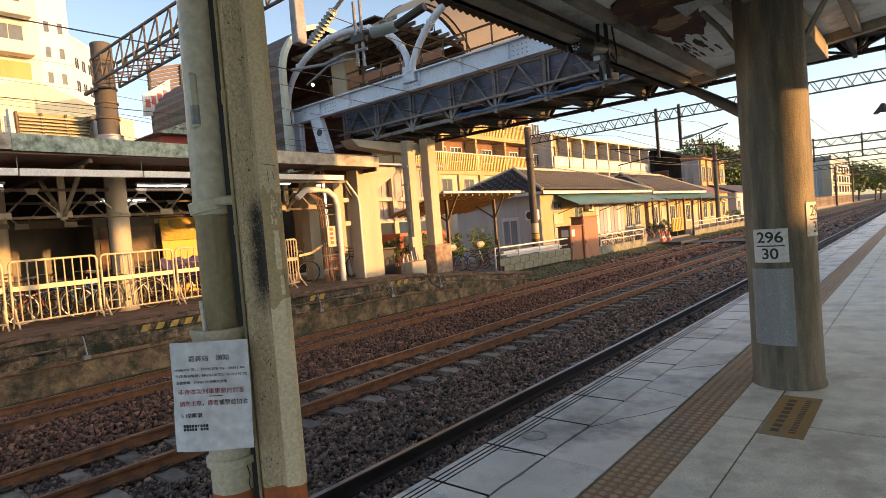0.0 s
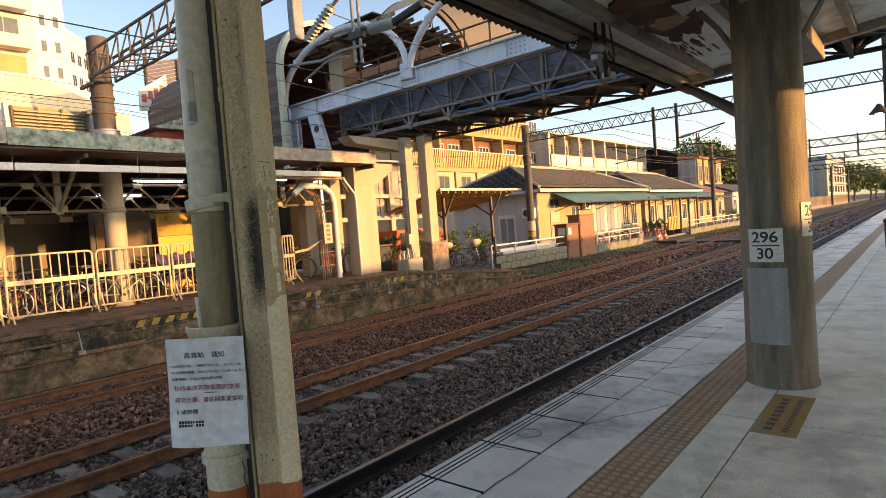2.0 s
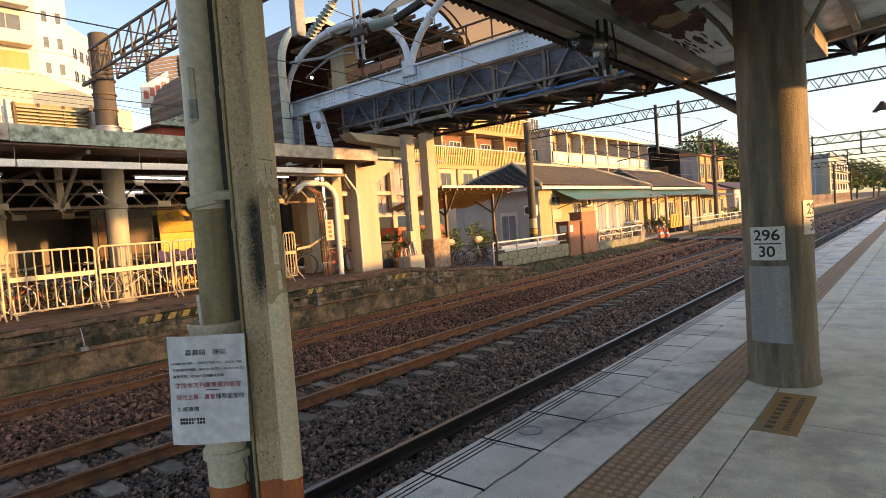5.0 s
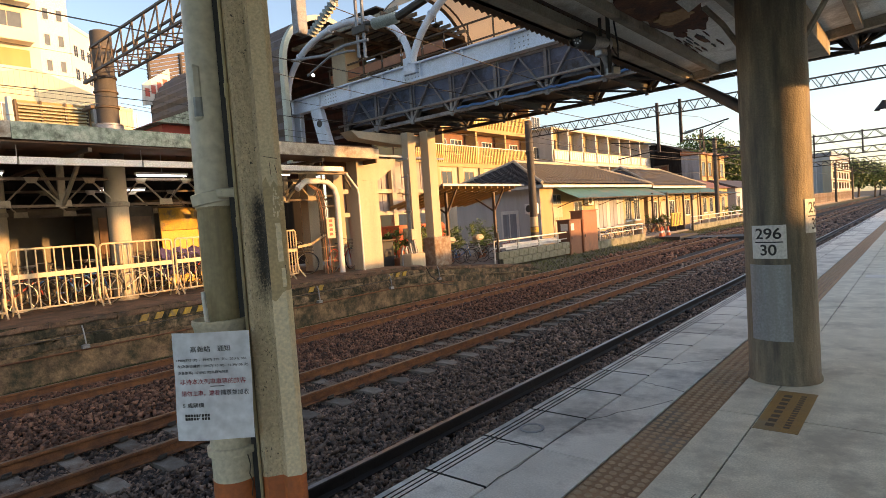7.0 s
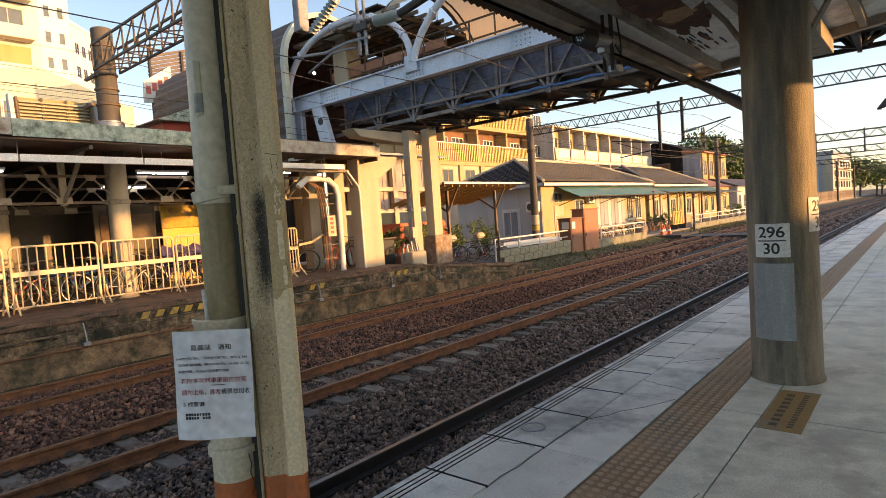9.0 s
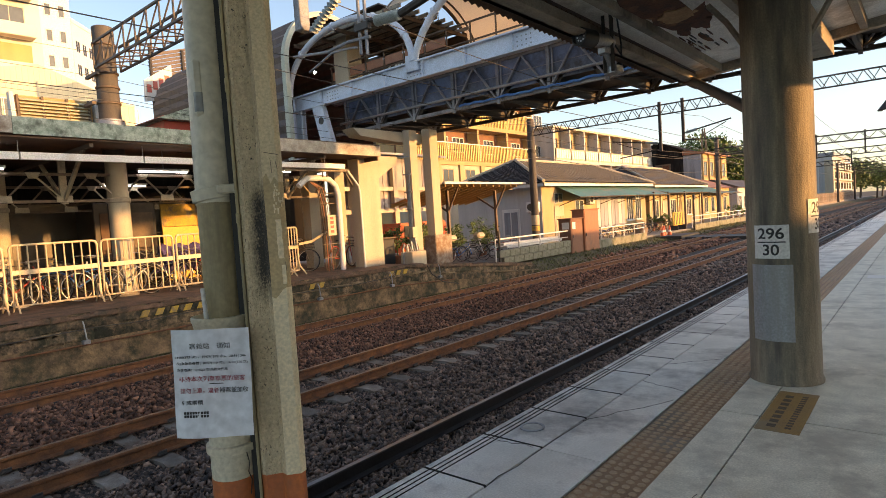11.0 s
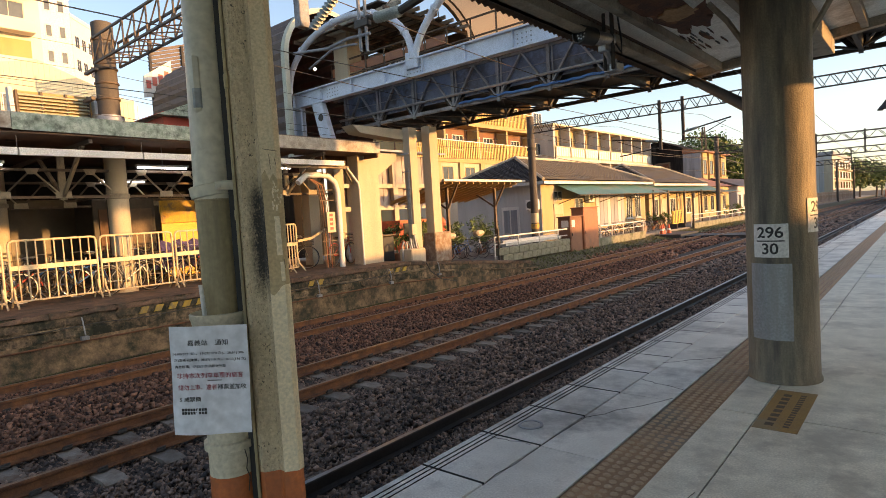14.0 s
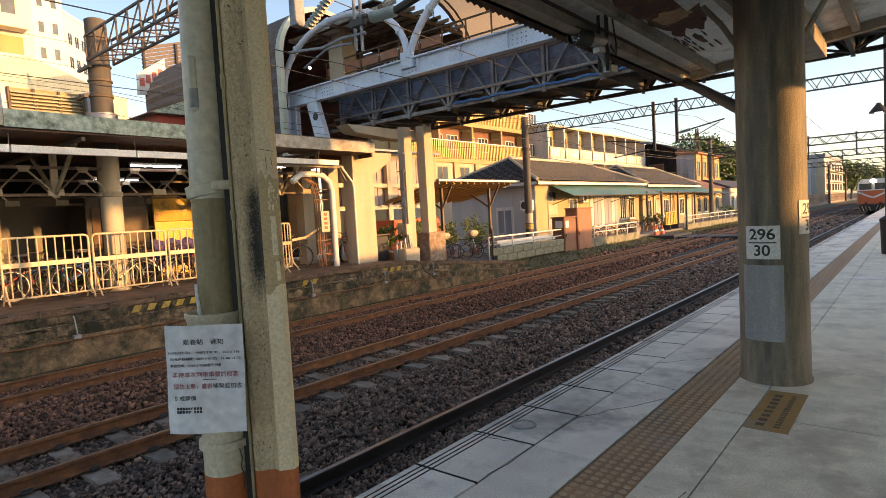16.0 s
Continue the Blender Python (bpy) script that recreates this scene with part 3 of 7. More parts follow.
def face_coat(edge0, edge1, lift):
    """A coat of paint on the raised face, with uneven lower and upper edges (heights across the face)."""
    xs = [-0.0655, -0.056, -0.046, -0.036, -0.027]
    at = lambda x: -0.0325 - 0.004 * (x + 0.0655) / 0.0385 - lift
    lo = [(x, at(x), z) for x, z in zip(xs, edge0)] + [(-0.0135 + lift, -0.0205, edge0[4]), (-0.0135 + lift, 0.1, edge0[4])]
    hi = [(x, at(x), z) for x, z in zip(xs, edge1)] + [(-0.0135 + lift, -0.0205, edge1[4]), (-0.0135 + lift, 0.1, edge1[4])]
    return MB().sheet([lo, hi])


def canopy_post():
    t = thing("canopy_post", "cream-painted concrete post with soot stains and an orange foot", "post", at=(-1.352, 0.955, 0), rz=56)
    part("post_foot", loft(MB(), [(z, post_outline()) for z in (0.0, 0.775)]), M_ORANGE, t, "orange-painted foot")
    part("post_shaft", loft(MB(), [(z, post_outline()) for z in (0.775, 1.6, 4.3)]), M_POST, t)
    part("smooth_face", face_coat([1.585, 1.60, 1.572, 1.59, 1.575], [4.3] * 5, 0.001), M_TAN, t, "smoother tan painted face, scuffed")
    part("old_face", face_coat([1.25] * 5, [1.6] * 5, 0.0004), M_TANOLD, t, "older brown paint laid bare")
    part("repainted_face", face_coat([0.775] * 5, [1.268, 1.262, 1.272, 1.285, 1.29], 0.0012), M_TANNEW, t, "newer cream paint over the lower face")
    rp = random.Random(8)
    flakes = [(-0.041, -0.027, 1.37, 1.475), (-0.034, -0.024, 1.30, 1.352)] + [(x, x + rp.uniform(0.002, 0.005), z, z + rp.uniform(0.003, 0.012)) for x, z in ((rp.uniform(-0.044, -0.018), rp.uniform(1.48, 1.565)) for k in range(26))]
    for x0, x1, z0, z1 in flakes:
        n = 7
        side = lambda x: [(x + rp.uniform(-0.08, 0.08) * (x1 - x0), z0 + (z1 - z0) * k / n) for k in range(n + 1)]
        part("paint_flake", MB().prism(side(x0) + side(x1)[::-1], "y", -0.0388, -0.036), M_TANNEW, t)
    for x0, z0, x1, z1 in ((-0.058, 1.655, -0.022, 1.648), (-0.043, 1.64, -0.041, 1.60), (-0.03, 1.63, -0.026, 1.61), (-0.024, 1.36, -0.022, 1.335)):
        part("scratch", MB().bar((x0, -0.0375, z0), (x1, -0.0375, z1), 0.0015, 0.0018, (0, 1, 0)), M_BROWNSTEEL, t)
    # Black plate put in as the shadow gap between pipe and post.
    part("backing_channel", MB().box(-0.158, -0.124, 0.055, 0.075, 0.0, 4.3), M_BLACK, t, "black plate standing in for the shadow behind the pipe")
    part("edge_strip", MB().box(-0.141, -0.1325, -0.006, 0.03, 0.0, 4.3, 0.002), M_PIPEDIRT, t, "thin strip along the side")
    part("strip_clip", MB().box(-0.143, -0.130, -0.008, 0.01, 1.82, 1.86, 0.003), M_PIPEDIRT, t)
    part("strip_clip", MB().box(-0.143, -0.130, -0.008, 0.01, 1.47, 1.50, 0.003), M_PIPEDIRT, t)
    for z in (1.90, 1.52, 1.10):
        part("form_hole", MB().lathe([(0.017, -0.002), (0.0165, 0.002), (0.0135, 0.0015), (0.011, -0.0015), (0.004, -0.0015)], 18, pose(-0.103, -0.0125, z, 90)), M_POST, t)
    return t


canopy_post()


def rain_pipe():
    t = thing("rain_pipe", "cream plastic rain pipe strapped to the post", "pipe", at=(-1.545, 0.845, 0), rz=56)
    part("upper_pipe", MB().rod((0, 0, 1.53), (0.045, 0, 4.3), 0.053, 28), M_PIPE, t)
    part("grimy_pipe", MB().rod((0.0, 0, 1.19), (0, 0, 1.532), 0.0515, 28), M_PIPEDIRT, t, "grimy lower length")
    part("strap", MB().lathe([(0.056, -0.017), (0.060, -0.015), (0.060, 0.015), (0.056, 0.017)], 28, pose(-0.004, 0, 1.56, 0, -9, 0)), M_PIPE, t, "painted metal strap, slipped askew")
    part("pipe_joint", MB().lathe([(0.0532, 1.528), (0.0545, 1.529), (0.0545, 1.533), (0.0532, 1.534)], 28), M_PIPEDIRT, t)
    part("strap_clasp", MB().box(0.01, 0.06, -0.067, -0.052, 1.556, 1.581, 0.004).rod((0.02, -0.075, 1.568), (0.02, -0.05, 1.568), 0.006, 8), M_PIPE, t)
    part("strap_tail", MB().bar((0.03, -0.056, 1.569), (0.075, -0.03, 1.572), 0.004, 0.026), M_PIPE, t)
    part("inset_window", MB().box(-0.034, 0.002, -0.0548, -0.030, 1.765, 1.925, 0.012), M_PIPE, t, "raised rounded inset")
    part("inset_shade", MB().box(-0.029, -0.003, -0.0556, -0.040, 1.775, 1.838, 0.006), M_INSET, t, "worn blue-grey patch")
    part("funnel", MB().lathe([(0.062, 1.10), (0.066, 1.12), (0.075, 1.175), (0.080, 1.20), (0.083, 1.205), (0.083, 1.216), (0.078, 1.218), (0.07, 1.19), (0.05, 1.185)],28, pose(-0.010, 0, 0)), M_CREAM, t, "flared cream funnel")
    part("lower_pipe", MB().lathe([(0.063, 0.74), (0.063, 1.12), (0.055, 1.13)],28, pose(-0.010, 0, 0)), M_CREAM, t)
    part("coupling_ring", MB().lathe([(0.067, 0.828), (0.072, 0.83), (0.072, 0.85), (0.067, 0.853)],28, pose(-0.010, 0, 0)), M_CREAM, t)
    part("pipe_foot", MB().lathe([(0.0638, 0.0), (0.0638, 0.755), (0.05, 0.756)],28, pose(-0.010, 0, 0)), M_ORANGE, t, "orange-painted foot")
    part("thin_conduit", MB().rod((-0.045, -0.05, 1.21), (-0.05, -0.045, 1.30), 0.006, 8), M_WHITE, t)
    crack = [(0.03, -0.0605, 0.83), (0.035, -0.058, 0.80), (0.031, -0.060, 0.775), (0.038, -0.056, 0.75), (0.033, -0.059, 0.71)]
    part("hanging_wire", MB().tube(crack, 0.0016, 5), M_DARKSTEEL, t)
    return t


rain_pipe()


def notice():
    # local x to the right along the sheet, y up, z towards the viewer
    o = Vector((-1.450, 0.738, 1.056))
    right = (Vector((-1.378, 0.804, 1.055)) - Vector((-1.530, 0.673, 1.061))).normalized()
    up = Vector((0.02, 0.02, 1)).normalized()
    up = (up - right * up.dot(right)).normalized()
    n = right.cross(up)
    t = thing("paper_notice", "white laminated paper notice with black and red writing", "notice")
    t.matrix_world = Matrix(((right.x, up.x, n.x, o.x), (right.y, up.y, n.y, o.y), (right.z, up.z, n.z, o.z), (0, 0, 0, 1)))
    W, H = 0.203, 0.289
    rows = [[(-W / 2 + W * i / 12, -H / 2 + H * j / 12, 0.004 * math.sin(i * 0.5) - 0.006 * (i / 6 - 1) ** 2 + 0.002 * math.sin(j * 0.7)) for i in range(13)] for j in range(13)]
    sh = MB().sheet(rows)
    part("sheet", sh, M_PAPER, t)
    def line(y, text, size, x, width, ink=M_INK):
        letters(text, size, ink, t, pose(x, y, 0.0045), width=width)
    line(0.095, "嘉義站　通知", 0.0165, -0.052, 0.105)
    line(0.070, "14:00(372 次) 、19:07( 378 次)、20:51( 386", 0.0085, -0.09, 0.184)
    line(0.0535, "次)為新自強號；08:57(110 次)、16:30(136 次)", 0.0085, -0.088, 0.186)
    line(0.036, "為普悠瑪；17:55(2 次)為觀光列車", 0.0085, -0.087, 0.132)
    line(0.009, "非持本次列車車票的旅客", 0.0155, -0.083, 0.172, M_INKRED)
    line(-0.022, "請勿上車，違者", 0.0155, -0.081, 0.100, M_INKRED)
    line(-0.022, "補票並加收", 0.0155, 0.021, 0.075)
    line(-0.053, "5 成票價", 0.0135, -0.079, 0.055)
    part("red_rule", MB().box(-0.004, 0.032, 0.0005, 0.0022, 0.0035, 0.0050), M_INK, t)
    for y in (-0.079, -0.088):
        bars = MB()
        for k in range(9):
            bars.box(-0.075 + k * 0.0073, -0.0695 + k * 0.0073, y, y + 0.0068, 0.003, 0.0047)
        part("small_print", bars, M_INK, t)
    return t


notice()


# ---- round column, canopy, camera ----
def arc_plate(r, a0, a1, z0, z1, n=12, th=0.002):
    """A thin plate bent round the column's axis, angles in degrees."""
    g = []
    for rr, zs in ((r, (z0, z1)), (r + th, (z1, z0))):
        for z in zs:
            g.append([(rr * math.cos(radians(a0 + (a1 - a0) * i / n)), rr * math.sin(radians(a0 + (a1 - a0) * i / n)), z) for i in range(n + 1)])
    g.append(g[0])
    return MB().sheet(g)


def wrapped(text, size, material, parent, r, a, z, width):
    """Writing bent round the column."""
    o = letters(text, size, material, parent, Matrix.Identity(4), width=width, bold=0.016)
    me = o.data
    co = np.empty(len(me.vertices) * 3)
    me.vertices.foreach_get("co", co)
    co = co.reshape(-1, 3)
    ang = radians(a) + (co[:, 0] - co[:, 0].max() / 2) / r
    rr = r + co[:, 2]
    me.vertices.foreach_set("co", np.stack([rr * np.cos(ang), rr * np.sin(ang), z + co[:, 1]], -1).ravel())
    return o


column = thing("round_column", "grey rendered round column with number plates and a zinc sheet", "column", at=(-0.9, 5.2, 0))
part("shaft", MB().lathe([(0.262, 0), (0.262, 0.02), (0.25, 0.045), (0.245, 0.9), (0.24, 3.4)], 56), M_COLUMN, column)
part("zinc_sheet", arc_plate(0.2475, 225, 296, 0.34, 0.93, 16), M_ZINC, column, "dull grey zinc sheet wrapped round the shaft")
part("scar", arc_plate(0.2455, 281, 284, 1.26, 2.5, 3, 0.005), M_COLUMN, column)
for a, h in ((262.5, 1.105), (354, 1.285)):
    p = part("number_plate", arc_plate(0.2475, a - 29, a + 29, h - 0.128, h + 0.128, 14), M_WHITE, column, "white plate with stencilled black numbers")
    wrapped("296", 0.115, M_INK, p, 0.2505, a, h + 0.025, 0.185)
    wrapped("30", 0.115, M_INK, p, 0.2505, a, h - 0.1, 0.115)
    part("rule", arc_plate(0.2502, a - 23, a + 23, h - 0.006, h + 0.003, 8, 0.001), M_INK, p)


def canopy():
    t = thing("platform_canopy", "station canopy with peeling white ceiling boards on grey beams", "canopy", kind="structure")
    Y0, Y1 = -2.6, 7.8
    # eave beam along the tracks with purlins and boards rising inwards
    part("eave_beam", MB().box(-2.24, -2.19, Y0, Y1, 2.86, 3.02, 0.004).box(-2.24, -2.08, Y0, Y1, 2.86, 2.872), M_BEAM, t)
    n = int((Y1 - Y0) / 0.04)
    part("corrugated_eave", MB().sheet([[(x, Y0 + 0.04 * k, z + (0.011 if k % 2 else -0.011)) for k in range(n)] for x, z in ((-2.52, 2.985), (-2.38, 3.005), (-2.2, 3.03))]), M_UNDER, t, "brown corrugated sheet under the eave", smooth=0)
    board = lambda x: 3.06 + 0.10 * (x + 2.2)
    part("ceiling_boards", MB().prism([(-2.2, board(-2.2)), (2.6, board(2.6)), (2.6, board(2.6) + 0.02), (-2.2, board(-2.2) + 0.02)], "y", Y0, Y1), M_BOARD, t)
    part("roof_sheet", MB().prism([(-2.45, 3.16), (2.7, 3.68), (2.7, 3.71), (-2.45, 3.19)], "y", Y0 - 0.2, Y1 + 0.25), M_CORR, t)
    # Unseen fascia and post, added to shape the sunlit strip on the column.
    part("east_fascia", MB().box(2.62, 2.66, Y0, 8.05, 2.52, 3.66), M_BEAM, t)
    part("east_post", MB().box(1.95, 2.05, 5.345, 5.435, 0.0, 3.3, 0.005), M_BEAM, t)
    for x in (-1.93, -1.25, -0.5, 0.4, 1.3, 2.2):
        part("purlin", MB().box(x - 0.035, x + 0.035, Y0, Y1, board(x) - 0.085, board(x), 0.004).box(x - 0.06, x - 0.035, Y0, Y1, board(x) - 0.02, board(x)), M_BEAM, t)
    for y in (-2.4, 2.6, 7.72):
        part("cross_beam", MB().prism([(-2.2, board(-2.2) - 0.10), (2.6, board(2.6) - 0.10), (2.6, board(2.6) - 0.002), (-2.2, board(-2.2) - 0.002)], "y", y - 0.05, y + 0.05), M_BEAM, t)
    part("main_beam", MB().box(-1.02, -0.78, Y0, Y1, 2.96, 3.14, 0.006), M_BEAM, t)
    # knee braces bent from column to boards
    for s in (-1, 1):
        pts = [(-0.9 + s * 0.2, 5.28, 2.62), (-0.9 + s * 0.36, 5.3, 2.9), (-0.9 + s * 0.5, 5.3, 3.12 + s * 0.04)]
        part("knee_brace", MB().tube(pts, 0.024, 6), M_BEAM, t)
    # peeled and rotten patches
    rng = random.Random(4)
    def patch(cx, cy, rx, ry, material, dz, name, label):
        mb = MB()
        n = 22
        rim = [(cx + rx * math.cos(2 * math.pi * k / n) * rng.uniform(0.65, 1.1), cy + ry * math.sin(2 * math.pi * k / n) * rng.uniform(0.65, 1.1)) for k in range(n)]
        mb.add([(x, y, board(x) - dz + rng.uniform(-0.012, 0.0)) for x, y in rim] + [(x, y, board(x) - 0.001) for x, y in rim],
               [tuple(range(n))] + [(k, (k + 1) % n, n + (k + 1) % n, n + k) for k in range(n)])
        part(name, mb, material, t, label)
    patch(-1.63, 5.0, 0.30, 0.95, M_ROT, 0.02, "rotten_patch", "rotten dark brown wood laid bare")
    patch(-1.60, 5.7, 0.11, 0.32, M_ROT, 0.018, "rotten_patch", "rotten dark brown wood laid bare")
    patch(-1.45, 4.3, 0.14, 0.5, M_ROT, 0.016, "rotten_patch", "")
    patch(-1.80, 5.95, 0.05, 0.16, M_ROT, 0.012, "rotten_patch", "")
    for k in range(16):
        patch(rng.uniform(-1.92, -1.62), rng.uniform(6.0, 6.9), rng.uniform(0.003, 0.010), rng.uniform(0.05, 0.18), M_ROT if k % 3 else M_DARKSTEEL, 0.005, "paint_crack", "")
    patch(-1.72, 6.35, 0.03, 0.2, M_ROT, 0.006, "paint_crack", "")
    patch(-1.66, 5.35, 0.16, 0.2, M_BOARDTORN, 0.03, "torn_board", "torn light wood edge")
    # a hanging curl of paint
    part("hanging_paint", MB().sheet([[(-1.55 + 0.1 * i, 5.0 + 0.05 * math.sin(i), board(-1.5) - 0.02 - 0.06 * j * abs(math.sin(i * 1.3))) for i in range(5)] for j in range(3)]), M_BOARD, t)
    # corrugated end by the gable
    part("end_flashing", MB().sheet([[(-0.6 + 0.05 * i, 8.06, 3.30 + 0.005 * i + (0.014 if i % 2 else 0)) for i in range(60)], [(-0.6 + 0.05 * i, 8.06, 3.46 + 0.005 * i) for i in range(60)]]), M_BROWNSTEEL, t)
    part("drain_pipe", MB().tube([(-2.3, 7.35, 2.99), (-2.25, 7.3, 2.90), (-2.1, 7.2, 2.85), (-1.14, 5.42, 2.19), (-1.1, 5.34, 2.15)], 0.05, 12), M_DARKSTEEL, t, "dark drain pipe leaning to the column")
    return t


canopy()


def cctv():
    t = thing("security_camera", "black and silver security camera under the eave", "security camera", at=(-2.10, 4.62, 2.84), rz=-103)
    # local x: lens direction
    part("housing", MB().lathe([(0.035, -0.16), (0.043, -0.15), (0.043, 0.09), (0.046, 0.092), (0.046, 0.14), (0.040, 0.145)], 20, pose(0, 0, 0, 0, 90, 0)), M_GALV, t, "silver tube housing")
    part("hood", MB().lathe([(0.049, 0.03), (0.056, 0.034), (0.058, 0.166), (0.050, 0.168), (0.044, 0.15), (0.030, 0.146)], 20, pose(0, 0, 0, 0, 90, 0)), M_BLACK, t)
    part("lens", MB().lathe([(0.012, 0.14), (0.012, 0.149), (0.004, 0.150)], 14, pose(0, 0, 0, 0, 90, 0)), M_GLASS, t)
    leds = MB()
    for k in range(8):
        a = 2 * math.pi * k / 8
        leds.rod((0.144, 0.026 * math.cos(a), 0.026 * math.sin(a)), (0.150, 0.026 * math.cos(a), 0.026 * math.sin(a)), 0.0055, 8)
    part("led_ring", leds, M_CHROME, t)
    part("bracket", MB().box(-0.12, -0.05, -0.03, 0.03, -0.08, -0.04, 0.004).rod((-0.085, 0, -0.06), (-0.16, 0, -0.16), 0.02, 10).box(-0.21, -0.13, -0.05, 0.05, -0.2, -0.15, 0.005), M_GALV, t)
    part("hanging_frame", MB().bar((-0.12, -0.03, -0.19), (-0.12, -0.03, 0.28), 0.02, 0.02).bar((-0.21, -0.03, -0.19), (-0.21, -0.03, 0.28), 0.02, 0.02).bar((-0.12, 0.03, -0.19), (-0.12, 0.03, 0.28), 0.02, 0.02).bar((-0.12, 0.03, 0.05), (-0.21, -0.03, 0.12), 0.012, 0.012), M_DARKSTEEL, t, "slotted steel frame")
    part("cable", MB().tube([(-0.15, 0.02, 0.0), (-0.19, 0.05, -0.09), (-0.22, 0.03, 0.0), (-0.2, 0.01, 0.25)], 0.006, 6), M_BLACK, t)
    t.scale = (1.3, 1.3, 1.3)
    return t


cctv()

# ---- floor sticker, drain cover, marks ----
stick = thing("floor_sticker", "ochre floor sticker with dark worn writing", "floor sticker", at=(-0.75, 4.38, 0.0))
part("sticker_sheet", MB().box(-0.125, 0.125, -0.435, 0.435, 0.0005, 0.0022), M_MAT, stick)
for col, w, n, st in ((-0.045, 0.05, 8, 0.092), (0.05, 0.035, 15, 0.049)):
    for k in range(n):
        y = -0.36 + k * st
        part("writing_bar", MB().box(col - w / 2, col + w / 2, y, y + st * 0.62, 0.0024, 0.003), M_BROWNSTEEL, stick)
cover = thing("drain_cover", "round grey drain cover in the platform edge", "drain cover", at=(-2.08, 3.27, 0))
part("ring", MB().lathe([(0.085, 0.0), (0.085, 0.006), (0.066, 0.006), (0.066, 0.001)], 28), M_ZINC, cover)
part("lid", MB().lathe([(0.064, 0.0), (0.064, 0.003), (0.05, 0.0035)], 28), M_EDGE, cover)
mark = solid("floor_patch", MB().box(-0.82, -0.45, 11.75, 12.15, 0.0005, 0.003), M_WHITE, "pale painted square on the platform", "floor mark")

# ---- far platform: canopy, columns, railings, bicycles ----
def far_canopy():
    t = thing("far_platform_roof", "old platform roof with a mossy green fascia board", "station roof", kind="structure")
    zt = lambda y: 3.79 - 0.008 * (y - 3)
    for y0, y1, m, lab in ((-15, 3.15, M_FASCIAW, "weathered white fascia board"), (3.16, 8.6, M_FASCIA, "mossy green fascia board"), (8.61, 12.3, M_FASCIAW, "weathered white fascia board")):
        part("fascia_board", MB().prism([(y0, zt(y0) - 0.32), (y1, zt(y1) - 0.30), (y1, zt(y1)), (y0, zt(y0))], "x", -12.64, -12.60), m, t, lab)
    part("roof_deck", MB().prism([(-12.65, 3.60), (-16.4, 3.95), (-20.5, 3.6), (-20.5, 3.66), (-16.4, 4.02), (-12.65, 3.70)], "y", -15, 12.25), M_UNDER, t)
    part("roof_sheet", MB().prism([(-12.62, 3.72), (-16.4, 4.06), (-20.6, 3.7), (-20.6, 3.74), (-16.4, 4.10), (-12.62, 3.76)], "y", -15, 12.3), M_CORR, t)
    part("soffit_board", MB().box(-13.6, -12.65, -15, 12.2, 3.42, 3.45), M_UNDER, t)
    for k in range(14):
        y = -14 + 2.0 * k
        if y < 12.3:
            part("rafter", MB().bar((-12.7, y, 3.48), (-16.4, y, 3.85), 0.08, 0.14), M_BROWNSTEEL, t)
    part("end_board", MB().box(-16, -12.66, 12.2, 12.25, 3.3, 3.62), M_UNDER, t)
    return t


far_canopy()
tray = thing("cable_tray", "long white cable tray hung under the roof", "cable tray", at=(0, 0, 0))
for y0, y1 in ((-6, 3.3), (3.33, 5.55), (5.58, 8.1), (8.13, 11.2)):
    part("tray_length", MB().box(-13.08, -12.98, y0, y1, 3.06, 3.20, 0.004), M_TRAY, tray)
for y in (1.0, 3.31, 5.56, 8.1, 10.5):
    part("hanger", MB().rod((-13.03, y, 3.1), (-13.03, y, 3.44), 0.008, 6), M_GALV, tray)


def truss(x, y0, y1, zb, zt_, label, step=1.12):
    t = thing("roof_truss", label, "truss", "roof trusses")
    part("bottom_chord", MB().box(x - 0.04, x + 0.04, y0, y1, zb - 0.03, zb + 0.03), M_BROWNSTEEL, t)
    part("top_chord", MB().box(x - 0.04, x + 0.04, y0, y1, zt_ - 0.03, zt_ + 0.03), M_BROWNSTEEL, t)
    n = int((y1 - y0) / step)
    for k in range(n):
        ya = y0 + k * step
        part("web_bar", MB().bar((x + 0.03, ya, zt_), (x + 0.03, ya + step / 2, zb), 0.03, 0.055, (1, 0, 0)), M_BEAM, t)
        part("web_bar", MB().bar((x + 0.03, ya + step / 2, zb), (x + 0.03, ya + step, zt_), 0.03, 0.055, (1, 0, 0)), M_BROWNSTEEL, t)
        part("gusset", MB().prism([(ya + step / 2 - 0.16, zb - 0.02), (ya + step / 2 + 0.16, zb - 0.02), (ya + step / 2 + 0.15, zb + 0.12), (ya + step / 2 - 0.15, zb + 0.12)], "x", x + 0.045, x + 0.06), M_BEAM, t)
        part("gusset", MB().prism([(ya - 0.14, zt_ + 0.03), (ya + 0.14, zt_ + 0.03), (ya + 0.08, zt_ - 0.1), (ya - 0.08, zt_ - 0.1)], "x", x + 0.045, x + 0.06), M_BEAM, t)
    return t


